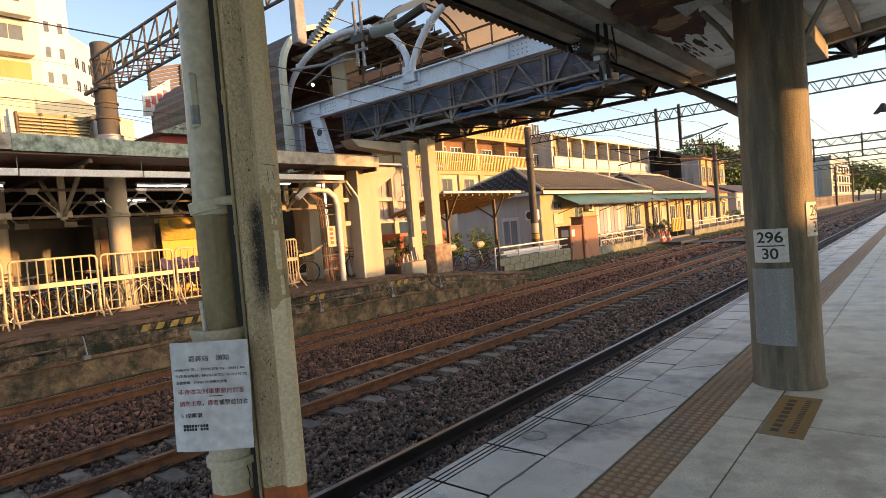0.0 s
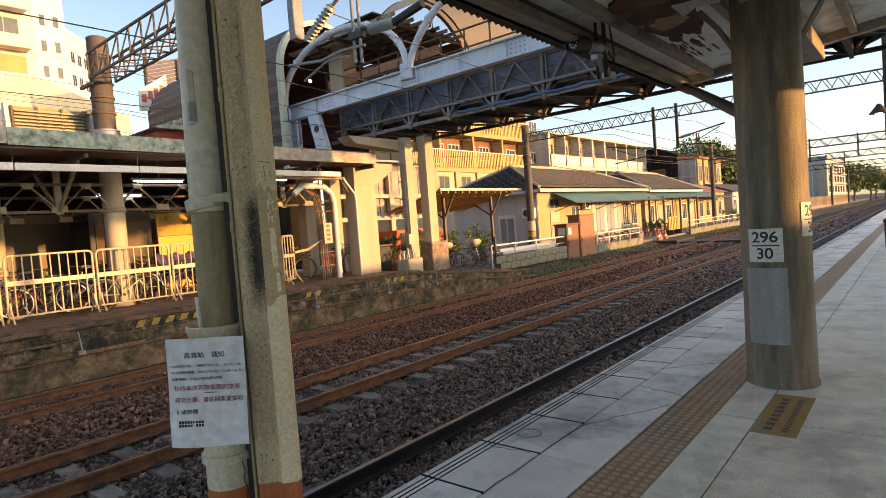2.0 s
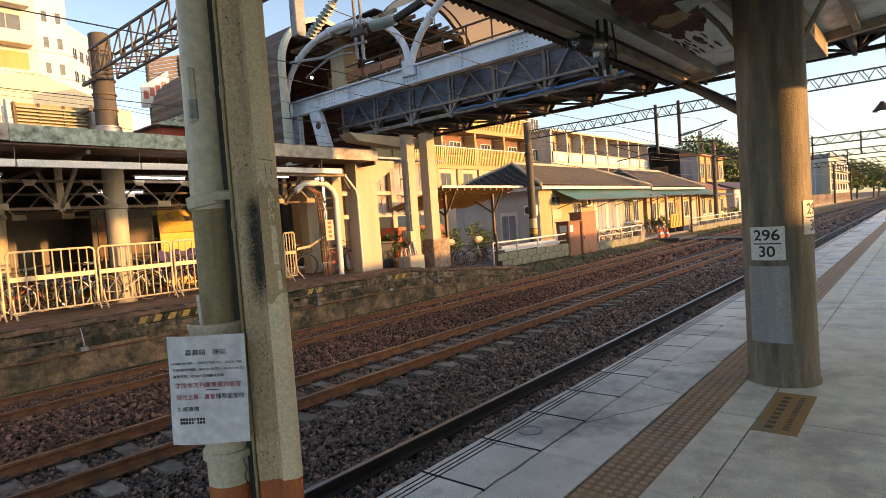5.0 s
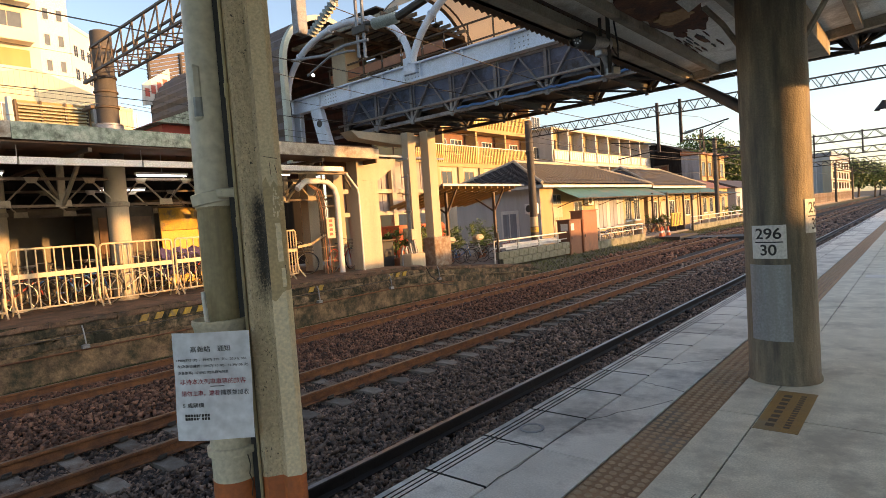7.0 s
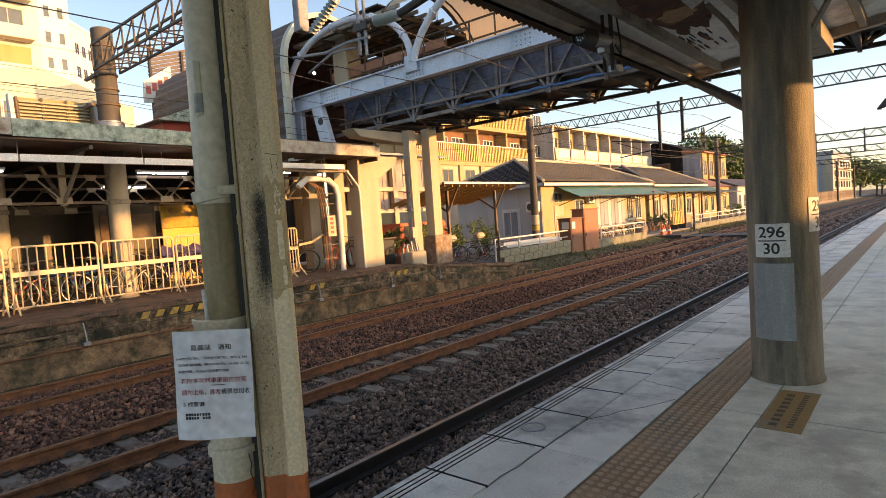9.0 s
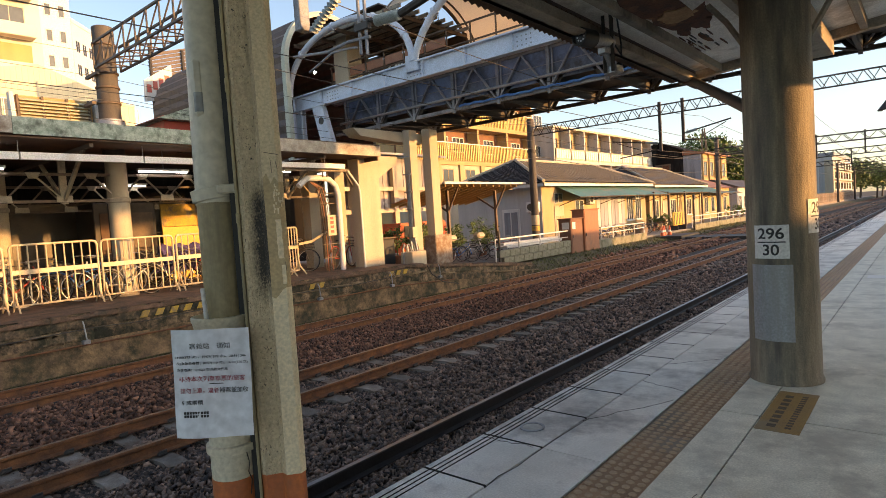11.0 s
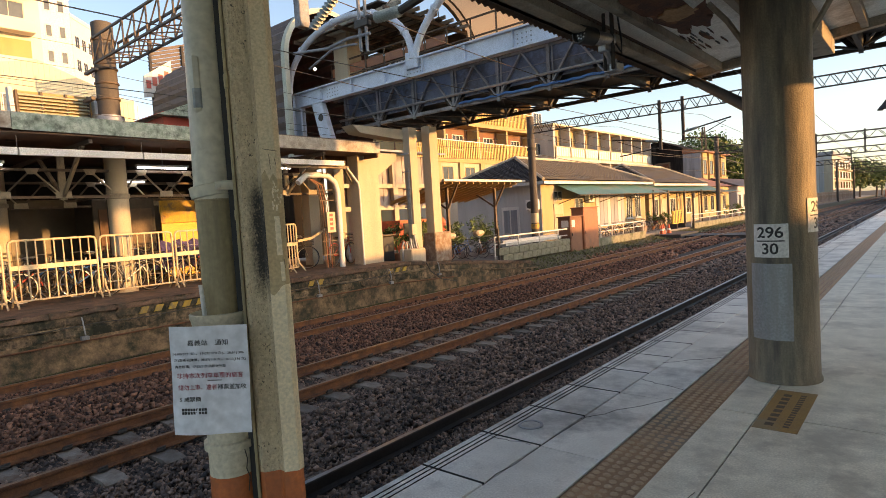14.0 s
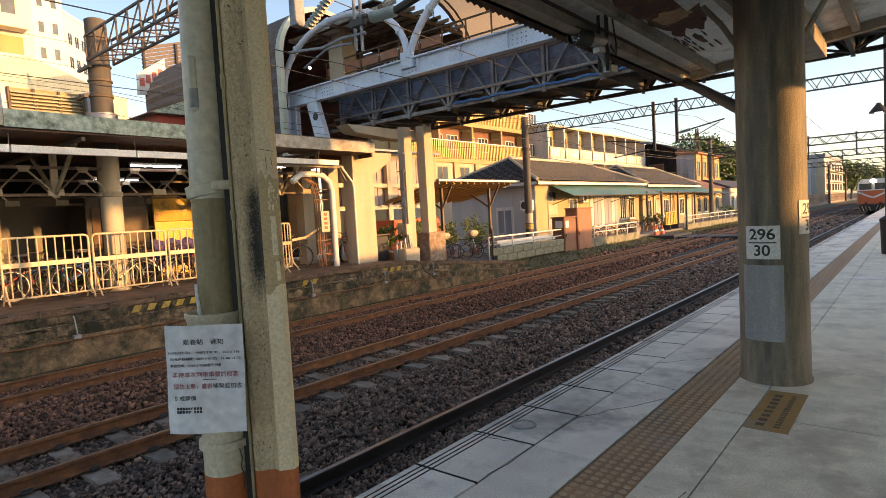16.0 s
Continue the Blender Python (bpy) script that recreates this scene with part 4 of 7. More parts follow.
truss(-14.6, -5.05, 12.0, 2.36, 2.95, "brown-grey riveted steel roof truss under the far roof")
truss(-18.0, -5.0, 12.0, 2.3, 2.95, "brown-grey riveted steel roof truss under the far roof")
for y in (-5.1, 0.3, 4.47, 10.3):
    b = thing("cross_truss", "brown-grey steel cross frame under the far roof", "truss", "roof trusses")
    part("top_bar", MB().bar((-12.75, y, 3.35), (-19.0, y, 3.35), 0.07, 0.08), M_BROWNSTEEL, b)
    part("diagonal", MB().bar((-14.6, y, 2.36), (-13.2, y, 3.33), 0.06, 0.08), M_BEAM, b)
    part("diagonal", MB().bar((-14.6, y, 2.36), (-16.0, y, 3.33), 0.06, 0.08), M_BEAM, b)
    part("upright", MB().bar((-14.6, y, 2.3), (-14.6, y, 3.33), 0.06, 0.14, (0, 1, 0)), M_BEAM, b)
for x, y, ln in ((-14.5, 6.05, 1.2), (-14.5, 2.2, 1.2), (-17.8, 6.4, 1.2), (-13.8, 8.7, 1.2)):
    z = 3.06 if x > -15 else 3.0
    l = thing("tube_light", "lit white fluorescent tube light under the roof", "lamp", "tube lights")
    part("tube", MB().rod((x, y, z - 0.03), (x, y + ln, z - 0.03), 0.015, 8), M_TUBE, l)
    part("fitting", MB().box(x - 0.06, x + 0.06, y - 0.03, y + ln + 0.03, z, z + 0.05), M_WHITE, l)
    part("drop_rod", MB().rod((x, y + 0.6, z + 0.05), (x, y + 0.6, 3.62 + 0.0934 * min(3.75, -12.65 - x)), 0.01, 6), M_GALV, l)
for x, y in ((-14.68, 5.62), (-14.68, 0.2), (-18.0, 4.0)):
    c = thing("platform_column", "round grey concrete column under the far roof", "column", "far platform columns", at=(x, y, FAR))
    part("shaft", MB().lathe([(0.27, 0), (0.26, 0.1), (0.23, 0.6), (0.225, 3.3)], 24), M_WHITECOL, c)
    part("capital", MB().lathe([(0.24, 2.2), (0.26, 2.22), (0.26, 2.3), (0.24, 2.32)], 24), M_BEAM, c)

# back wall and shutters, shade put into their colours, and the yellow hoarding
bw = thing("wall_west", "back wall with roller shutters, coloured dark for the shade under the roof", "wall", kind="structure")
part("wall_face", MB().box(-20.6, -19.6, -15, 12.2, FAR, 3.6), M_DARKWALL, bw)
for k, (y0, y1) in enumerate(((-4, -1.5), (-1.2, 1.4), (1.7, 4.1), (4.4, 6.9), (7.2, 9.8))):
    sh = part("roller_shutter", MB().sheet([[(-19.58 + 0.02 * (j % 2), y, FAR + 0.02 + 0.075 * j) for y in (y0, y1)] for j in range(34)]), M_SHUTTER, bw, "ribbed brown roller shutter, darkened for the shade")
    part("shutter_guide", MB().box(-19.6, -19.5, y0 - 0.12, y0, FAR, 2.75), M_DARKSTEEL, bw)
hoard = thing("yellow_hoarding", "bright yellow hoarding, its upper board ochre for the shade", "hoarding", at=(0, 0, 0))
part("lower_board", MB().box(-17.9, -17.84, 8.0, 10.4, FAR, 1.72, 0.005), M_YPANEL, hoard)
# Ochre stands in for the shade across the hoarding's upper part.
part("upper_board", MB().box(-17.92, -17.86, 8.0, 10.4, 1.73, 2.42, 0.005), M_YELLOW, hoard, "upper board, ochre in place of shade")
booth = thing("dark_kiosk", "dark closed kiosk between the columns", "kiosk")
part("kiosk_body", MB().box(-19.3, -17.9, 6.15, 7.85, FAR, 2.5, 0.02), M_DARKSTEEL, booth)
part("kiosk_panel", MB().box(-17.9, -17.87, 6.3, 7.0, 1.0, 2.2), M_UNDER, booth)
part("kiosk_panel", MB().box(-17.9, -17.87, 7.1, 7.75, 0.3, 2.2), M_BROWNSTEEL, booth)


def railing(y0, y1, x=-13.95, legs=True):
    """A movable railing panel, seen from the tracks."""
    t = thing("crowd_barrier", "cream-painted steel crowd barrier on the old platform", "barrier", "platform barriers", at=(x, y0, FAR))
    L = y1 - y0
    z0, z1 = 0.14, 1.36
    r = 0.08
    loop = [(0, 0.02, z0), (0, 0.02, z1 - r), (0, 0.02 + r * 0.3, z1 - r * 0.3), (0, 0.02 + r, z1), (0, L - 0.02 - r, z1), (0, L - 0.02 - r * 0.3, z1 - r * 0.3), (0, L - 0.02, z1 - r), (0, L - 0.02, z0)]
    part("frame_tube", MB().tube(loop, 0.024, 8), M_FENCE, t)
    part("bottom_tube", MB().rod((0, 0.02, z0), (0, L - 0.02, z0), 0.02, 8), M_FENCE, t)
    part("middle_plate", MB().box(-0.012, 0.012, 0.03, L - 0.03, 0.76, 0.86, 0.003), M_FENCE, t)
    n = int(L / 0.155)
    for k in range(1, n):
        part("upright_bar", MB().rod((0, L * k / n, z0), (0, L * k / n, z1), 0.0155, 8), M_FENCE, t)
    if legs:
        for y in (0.05, L - 0.05):
            part("leg", MB().tube([(0.02, y, 0.42), (0.06, y, 0.25), (0.24, y, 0.02)], 0.02, 6).tube([(-0.02, y, 0.42), (-0.06, y, 0.25), (-0.24, y, 0.02)], 0.02, 6), M_FENCE, t)
    return t


for a, b in ((3.2, 4.82), (4.86, 6.48), (6.52, 8.14), (8.18, 9.3), (-0.3, 1.4), (1.45, 3.12)):
    railing(a, b)
br = railing(0, 0.62)
br.matrix_world = pose(-13.5, 9.35, FAR, 0, 0, 25)
part("tape", MB().sheet([[(-13.4, 9.7, 0.95), (-14.0, 10.6, 0.98), (-15.3, 12.3, 1.25)], [(-13.4, 9.7, 1.02), (-14.0, 10.6, 1.05), (-15.3, 12.3, 1.33)]]), M_FENCE, tagged(new("barrier_strap"), "slack cream barrier straps between posts", "strap"))


def bicycle(m, paint, basket=True):
    t = thing("bicycle", "parked city bicycle with a basket", "bicycle", "parked bicycles")
    t.matrix_world = m
    ring = lambda cx, r: [(cx + r * math.cos(2 * math.pi * k / 20), 0, 0.33 + r * math.sin(2 * math.pi * k / 20)) for k in range(20)]
    for cx in (-0.52, 0.52):
        w = part("wheel", MB().tube(ring(cx, 0.315), 0.014, 6, True), M_CHROME, t, "bright metal rim")
        part("tyre", MB().tube(ring(cx, 0.335), 0.017, 6, True), M_BLACK, w, "black tyre")
        sp = MB()
        for k in range(10):
            a = 2 * math.pi * k / 10
            sp.rod((cx, 0, 0.33), (cx + 0.31 * math.cos(a), 0, 0.33 + 0.31 * math.sin(a)), 0.0016, 4)
        part("spokes", sp, M_SPOKE, w)
    part("frame", MB().rod((-0.52, 0, 0.33), (-0.1, 0, 0.3), 0.014).rod((-0.1, 0, 0.3), (0.36, 0, 0.62), 0.018).rod((-0.1, 0, 0.3), (-0.22, 0, 0.8), 0.016).rod((-0.52, 0, 0.33), (-0.2, 0, 0.68), 0.011).rod((0.52, 0, 0.33), (0.36, 0, 0.88), 0.016).rod((-0.18, 0, 0.6), (0.37, 0, 0.72), 0.014), paint, t)
    part("handlebar", MB().tube([(0.18, -0.27, 0.98), (0.36, -0.2, 0.99), (0.38, 0, 0.95), (0.36, 0.2, 0.99), (0.18, 0.27, 0.98)], 0.012, 6), M_CHROME, t)
    part("saddle", MB().prism([(-0.36, 0.84), (-0.34, 0.88), (-0.1, 0.87), (-0.08, 0.85)], "y", -0.07, 0.07), M_BLACK, t)
    part("mudguard", MB().tube([(-0.52 + 0.37 * math.cos(a), 0, 0.33 + 0.37 * math.sin(a)) for a in (0.3, 0.8, 1.3, 1.8, 2.4, 2.9)], 0.018, 5), paint, t)
    part("crank", MB().rod((-0.1, -0.1, 0.3), (-0.1, 0.1, 0.3), 0.03, 8).rod((-0.1, 0.1, 0.3), (0.05, 0.12, 0.24), 0.01, 5), M_DARKSTEEL, t)
    if basket:
        bk = MB()
        for z in (0.72, 0.82, 0.92):
            bk.tube([(0.44, -0.14, z), (0.7, -0.14, z), (0.7, 0.14, z), (0.44, 0.14, z)], 0.006, 4, True)
        for x, y in ((0.44, -0.14), (0.57, -0.14), (0.7, -0.14), (0.7, 0), (0.7, 0.14), (0.57, 0.14), (0.44, 0.14)):
            bk.rod((x, y, 0.7), (x, y, 0.93), 0.005, 4)
        part("basket", bk, M_DARKSTEEL, t, "wire basket")
    return t


rng = random.Random(7)
paints = [M_RED, M_DARKSTEEL, M_BLUE, M_WHITE, M_GALV, M_BLACK]
first = bicycle(pose(-14.95, 2.6, FAR, 0, 4, 92), M_RED)
for k, y in enumerate((3.55, 4.1, 4.75, 5.35, 6.9, 7.5, 8.2, 8.9, 1.2)):
    bicycle(pose(-14.5 - rng.uniform(0.3, 1.0), y, FAR, rng.uniform(-5, 5), 0, 90 + rng.uniform(-28, 28) + 180 * (k % 2)), paints[k % 6], k % 3 != 0)
bicycle(pose(-14.28, 5.55, FAR, 5, 0, 100), M_GALV)
for k in range(8):
    bicycle(pose(-16.6 - rng.uniform(0, 0.5), 2.6 + k * 0.85, FAR, rng.uniform(-5, 5), 0, 60 + rng.uniform(-25, 25)), paints[(k + 2) % 6], k % 2 == 0)
tarp = MB()
tarp.sheet([[(-15.6 + 0.06 * math.sin(2.1 * i + j) - 0.12 * j, 7.0 + 0.12 * i, 0.72 + 0.16 * j + 0.05 * math.sin(1.7 * i)) for i in range(12)] for j in range(4)])
tarp.sheet([[(-15.96 - 0.1 * j, 7.0 + 0.12 * i, 1.2 - 0.25 * j + 0.05 * math.sin(1.7 * i)) for i in range(12)] for j in range(4)])
solid("violet_tarpaulin", tarp, M_PURPLE, "crumpled violet rain cover over the bicycles", "cover")

# ---- courses of the far platform wall: worn lip, mossy band, ledge, blocks, old render ----
rng = random.Random(11)


def worn_block(w, h, d, n=8):
    """A block w long, h high, d deep with chipped, uneven edges; its face towards +x."""
    jit = lambda a: rng.uniform(-a, a)
    top = [(jit(0.02), w * k / n, h + jit(0.02) - (0.04 if rng.random() < 0.3 else 0)) for k in range(n + 1)]
    mid = [(0.018 + jit(0.014), w * k / n, h * 0.78 + jit(0.02)) for k in range(n + 1)]
    low = [(0.016 + jit(0.014), w * k / n, h * 0.2 + jit(0.02)) for k in range(n + 1)]
    foot = [(jit(0.010), w * k / n, jit(0.008)) for k in range(n + 1)]
    for row in (top, mid, low, foot):
        row[0], row[-1] = (row[0][0] - 0.012, 0.009, row[0][2]), (row[-1][0] - 0.012, w - 0.009, row[-1][2])
    back = lambda row: [(-d, y, z) for x, y, z in row]
    return MB().sheet([back(top), top, mid, low, foot, back(foot)])


def course(name, depth_below, height, proud, lengths, material, keep=1.0, back=0.1, start=0.2):
    kinds = [(w, worn_block(w, height, back).mesh(name, material, 25)) for w in lengths for rep_ in range(3)]
    y = start
    while y < 19.6:
        w, me = kinds[rng.randrange(len(kinds))]
        if rng.random() < keep:
            o = new(name, me)
            o.parent = old
            o.matrix_local = pose(-12.36 + proud + rng.uniform(-0.012, 0.012), y, ramp(y) - depth_below - height, 0 if y < 12.6 else -4.6 if ramp(y) > -0.55 else 0, 0, rng.uniform(-0.5, 0.5))
        y += w


course("kerb_stone", 0.0, 0.115, 0.07, (0.9, 1.15), M_OLDFLOOR, 1.0, 0.4, -0.5)
course("band_stone", 0.12, 0.17, 0.03, (0.9, 1.3, 1.7), M_WALL)
course("ledge_stone", 0.285, 0.05, 0.075, (0.7, 1.1, 1.6), M_LEDGE, 0.8)
course("stone", 0.34, 0.2, 0.015, (0.5, 0.65, 0.85), M_WALL, 0.93)
render_ = MB().sheet([[(-12.33 + 0.012 * math.sin(3.1 * k + j) + rng.uniform(-0.012, 0.012), 0.1 + 0.25 * k, max(-1.12, ramp(0.1 + 0.25 * k) - 0.54 - 0.12 * j)) for k in range(72)] for j in range(6)])
part("old_render", render_, M_RENDER, old, "crumbling brown render above the moss")
wire = thing("wall_cables", "rusty pipes and cables clipped along the wall", "cable")
part("pipe", MB().tube([(-12.24, y, z) for y, z in ((0, -0.52), (4, -0.5), (7.5, -0.5), (12, -0.48), (15, -0.62))], 0.018, 6), M_RUST, wire)
part("cable", MB().tube([(-12.26, 0.5 + 0.9 * k, -0.22 + 0.025 * math.sin(k * 2.1)) for k in range(14)], 0.01, 5), M_DARKSTEEL, wire)
for y in (3.85, 9.35, 12.0, 14.2):
    part("down_pipe", MB().tube([(-12.25, y, -0.05), (-12.2, y, -0.12), (-12.2, y + 0.03, -0.42)], 0.014, 6).box(-12.26, -12.16, y - 0.05, y + 0.08, -0.48, -0.41, 0.005), M_GALV, wire)
part("hose", MB().tube([(-12.2, 13.6, 0.0), (-12.15, 13.75, -0.3), (-12.1, 14.2, -0.6), (-12.0, 14.9, -0.75)], 0.015, 6), M_DARKSTEEL, wire)
haz = thing("hazard_stripes", "worn yellow hazard stripes painted on the platform edge", "painted mark")
for y0, n in ((4.9, 5), (9.1, 2), (12.0, 3)):
    for k in range(n):
        y = y0 + 0.3 * k
        part("stripe", MB().prism([(y, ramp(y) - 0.27), (y + 0.15, ramp(y) - 0.27), (y + 0.22, ramp(y) - 0.14), (y + 0.07, ramp(y) - 0.14)], "x", -12.33, -12.296), M_YELLOW, haz)

# ---- columns and pipes at the end of the far platform ----
def concrete_column(x, y, wx, wy, z1, label, skew=0.0):
    t = thing("concrete_column", label, "column", "concrete columns", at=(x, y, ramp(y) - 0.02))
    h = z1 - ramp(y) + 0.02
    part("shaft", loft(MB(), [(0, [(-wx / 2, -wy / 2), (wx / 2, -wy / 2), (wx / 2, wy / 2), (-wx / 2, wy / 2)]), (h, [(-wx / 2 + skew, -wy / 2), (wx / 2, -wy / 2), (wx / 2, wy / 2), (-wx / 2 + skew, wy / 2)])]), M_WHITECOL, t)
    return t


c = concrete_column(-13.45, 12.35, 0.42, 0.85, 3.55, "sunlit cream concrete column with a drain pipe")
part("head", loft(MB(), [(2.75, [(-0.25, -0.42), (0.22, -0.42), (0.22, 0.43), (-0.25, 0.43)]), (3.2, [(-0.25, -0.42), (0.22, -0.42), (0.22, 1.2), (-0.25, 1.2)]), (3.45, [(-0.25, -0.42), (0.22, -0.42), (0.22, 1.3), (-0.25, 1.3)])]), M_WHITECOL, c)
part("drain_pipe", MB().tube([(0.27, -0.9, 2.95), (0.27, -0.5, 2.5), (0.27, -0.46, 2.3), (0.27, -0.46, 0.0)], 0.03, 8), M_WHITE, c, "white drain pipe")
c = concrete_column(-13.62, 14.72, 0.3, 0.36, 4.5, "cream concrete column under the footbridge")
part("meter_box", MB().box(0.10, 0.26, -0.42, -0.17, 0.95, 1.3, 0.01), M_WHITECOL, c, "cream meter box")
for k in range(5):
    part("conduit", MB().rod((-0.05 + 0.03 * k, -0.21, 0.05), (-0.05 + 0.03 * k, -0.21, 2.4 + 0.2 * k), 0.014, 6), M_GALV, c)
for z in (1.9, 2.5, 3.1, 3.7):
    part("climbing_bar", MB().bar((-0.17, -0.26, z), (0.17, -0.26, z), 0.03, 0.04), M_GALV, c)
c = concrete_column(-13.5, 15.62, 0.36, 0.42, 4.6, "cream concrete column on a grey plinth")
part("plinth", MB().box(-0.3, 0.26, -0.3, 0.6, 0, 1.05, 0.03), M_SLEEPER, c, "grey stained plinth")
blockb = solid("concrete_block", MB().box(-13.3, -12.75, 13.55, 14.25, -0.05, 0.42, 0.03), M_WHITECOL, "weathered cream concrete block by the column", "concrete block")
loops = thing("cable_loops", "grey cable conduits looping out of the block", "cable")
for k in range(4):
    part("conduit_loop", MB().tube([(-13.1 + 0.05 * k, 13.5 + 0.2 * k, 0.05), (-13.1, 13.5 + 0.2 * k, 0.55 + 0.1 * k), (-13.15, 13.62 + 0.2 * k, 0.66), (-13.2, 13.75 + 0.2 * k, 0.5), (-13.2, 13.78 + 0.2 * k, 0.2)], 0.03, 8), M_GALV, loops)
bend = thing("bent_cable_pipe", "large white bent pipe with orange cables and a warning board", "pipe")
part("pipe", MB().tube([(-13.5, 11.3, ramp(11) - 0.02), (-13.5, 11.3, 2.35), (-13.5, 11.22, 2.62), (-13.5, 10.98, 2.8), (-13.5, 10.7, 2.84), (-13.5, 10.2, 2.82), (-13.5, 9.9, 2.6)], 0.085, 14), M_WHITE, bend)
for k in range(5):
    part("orange_cable", MB().tube([(-13.62 - 0.03 * k, 10.35 + 0.05 * k, 2.75), (-13.6, 10.6 + 0.07 * k, 2.55), (-13.6, 10.72 + 0.075 * k, 2.0), (-13.6, 10.75 + 0.075 * k, 1.0), (-13.6, 10.75 + 0.08 * k, FAR)], 0.013, 6), M_RUSTBOX if k % 2 else M_BROWNSTEEL, bend)
for z in (0.5, 0.9, 1.3, 1.7, 2.1, 2.4):
    part("cable_clip", MB().bar((-13.58, 10.68, z), (-13.58, 11.3, z), 0.02, 0.025), M_BROWNSTEEL, bend)
wb = part("warning_board", MB().box(-13.41, -13.39, 10.75, 11.05, 1.15, 1.75, 0.003), M_WHITECOL, bend, "white board with worn red writing")
for k in range(4):
    part("writing_bar", MB().box(-13.389, -13.386, 10.84, 10.96, 1.62 - 0.13 * k, 1.70 - 0.13 * k), M_RED, wb)
part("cross_arm", MB().box(-13.35, -13.2, 8.0, 11.55, 3.0, 3.07).bar((-13.27, 11.4, 3.02), (-13.5, 11.9, 2.6), 0.05, 0.05), M_BEAM, bend)
for x, y, z0, z1, r in ((-13.4, 10.7, 2.85, 3.35, 0.02), (-13.4, 10.85, 2.85, 3.3, 0.02), (-13.3, 11.35, 3.0, 3.25, 0.015), (-13.3, 11.5, 3.0, 3.25, 0.015)):
    part("insulator", MB().rod((x, y, z0), (x, y, z1), r, 6), M_BROWNSTEEL, bend)
for x, y in ((-15.5, 11.8), (-15.5, 12.9), (-15.8, 14.6)):
    concrete_column(x, y, 0.4, 0.4, 3.3, "shaded cream column behind the platform end")
# Solid near-black wall, added where the opening lies in deep shade.
gate_shade = solid("wall_gate", MB().box(-19.5, -19.2, 10.2, 15.4, FAR, 3.5), M_DARKWALL, "near-black wall put in for the shaded opening behind the columns", "doorway", kind="structure")
bicycle(pose(-14.2, 11.9, FAR, 3, 0, 110), M_RED)
bicycle(pose(-14.7, 10.3, FAR, 3, 0, 60), M_DARKSTEEL)
bin_ = thing("black_crate", "dark crate and hoses beside the column", "crate", at=(-14.0, 13.4, ramp(13.4) - 0.02))
part("crate_body", MB().box(-0.4, 0.3, -0.3, 0.35, 0, 0.85, 0.03), M_BLACK, bin_)
part("crate_lid", MB().box(-0.45, 0.35, -0.35, 0.4, 0.85, 0.9, 0.01), M_BROWNSTEEL, bin_)


def street_shed():
    t = thing("open_shed", "cream framed open shed with grey-pink sheeting in the street", "shed")
    X = -21.0
    part("sheeting", MB().box(X - 0.3, X - 0.2, 17.6, 24.6, 2.1, 4.7), M_SHEETING, t, "grey-pink sheeting")
    for k in range(14):
        part("sheeting_rib", MB().box(X - 0.2, X - 0.17, 17.7 + 0.5 * k, 17.78 + 0.5 * k, 2.1, 4.7), M_SHEETING, t)
    for y in (18.4, 21.3, 24.2):
        part("post", MB().box(X - 0.12, X + 0.12, y - 0.16, y + 0.16, -0.62, 4.8, 0.01), M_WHITECOL, t, "cream post")
    for z in (2.0, 3.1):
        part("cross_rail", MB().box(X - 0.08, X + 0.08, 17.6, 24.6, z - 0.1, z + 0.1), M_WHITECOL, t)
    part("roof", MB().prism([(X - 3, 5.2), (X + 0.6, 4.75), (X + 0.6, 4.85), (X - 3, 5.3)], "y", 17.3, 24.9), M_GREYWALL, t)
    return t


street_shed()


def parked_van():
    t = thing("parked_van", "orange-red parked van with dark windows in the street", "van", at=(-20.2, 19.6, -0.62))
    part("body", MB().prism([(0, 0.35), (0, 1.05), (0.15, 1.25), (0.35, 1.95), (3.6, 1.95), (3.75, 1.8), (3.75, 0.35)], "x", -0.8, 0.8), M_CONE, t)
    part("side_window", MB().box(0.8, 0.815, 0.55, 1.6, 1.25, 1.8, 0.005), M_GLASS, t)
    part("side_window", MB().box(0.8, 0.815, 1.75, 3.3, 1.25, 1.8, 0.005), M_GLASS, t)
    part("bumper", MB().box(-0.82, 0.82, -0.08, 0.1, 0.3, 0.55, 0.03), M_GALV, t)
    for y in (0.75, 2.95):
        for x in (-0.8, 0.8):
            part("wheel", MB().rod((x - 0.1, y, 0.3), (x + 0.1, y, 0.3), 0.3, 18), M_BLACK, t)
    return t


parked_van()


# ---- plants and trees ----
def leaves(mb, c, r, n, size, seed, flat=0.75, droop=0.0):
    """Small leaf blades scattered in clumps round c; r: radii."""
    rs = np.random.RandomState(seed)
    k = max(4, n // 60)
    cc = rs.normal(0, 1, (k, 3))
    cc /= np.linalg.norm(cc, axis=1)[:, None]
    cc *= rs.uniform(0.25, 1.0, (k, 1)) ** 0.6
    for i in range(n):
        q = cc[rs.randint(k)] + rs.normal(0, 0.17, 3)
        p = np.array(c) + q * np.array(r)
        a, b = rs.normal(0, 1, 3), rs.normal(0, 1, 3)
        a /= np.linalg.norm(a)
        b -= a * a.dot(b)
        b /= np.linalg.norm(b)
        s = size * rs.uniform(0.6, 1.3)
        a, b = a * s, b * s * 0.45
        j = len(mb.v)
        mb.v += [tuple(p - a), tuple(p + b), tuple(p + a), tuple(p - b)]
        mb.f.append((j, j + 1, j + 2, j + 3))
    return mb


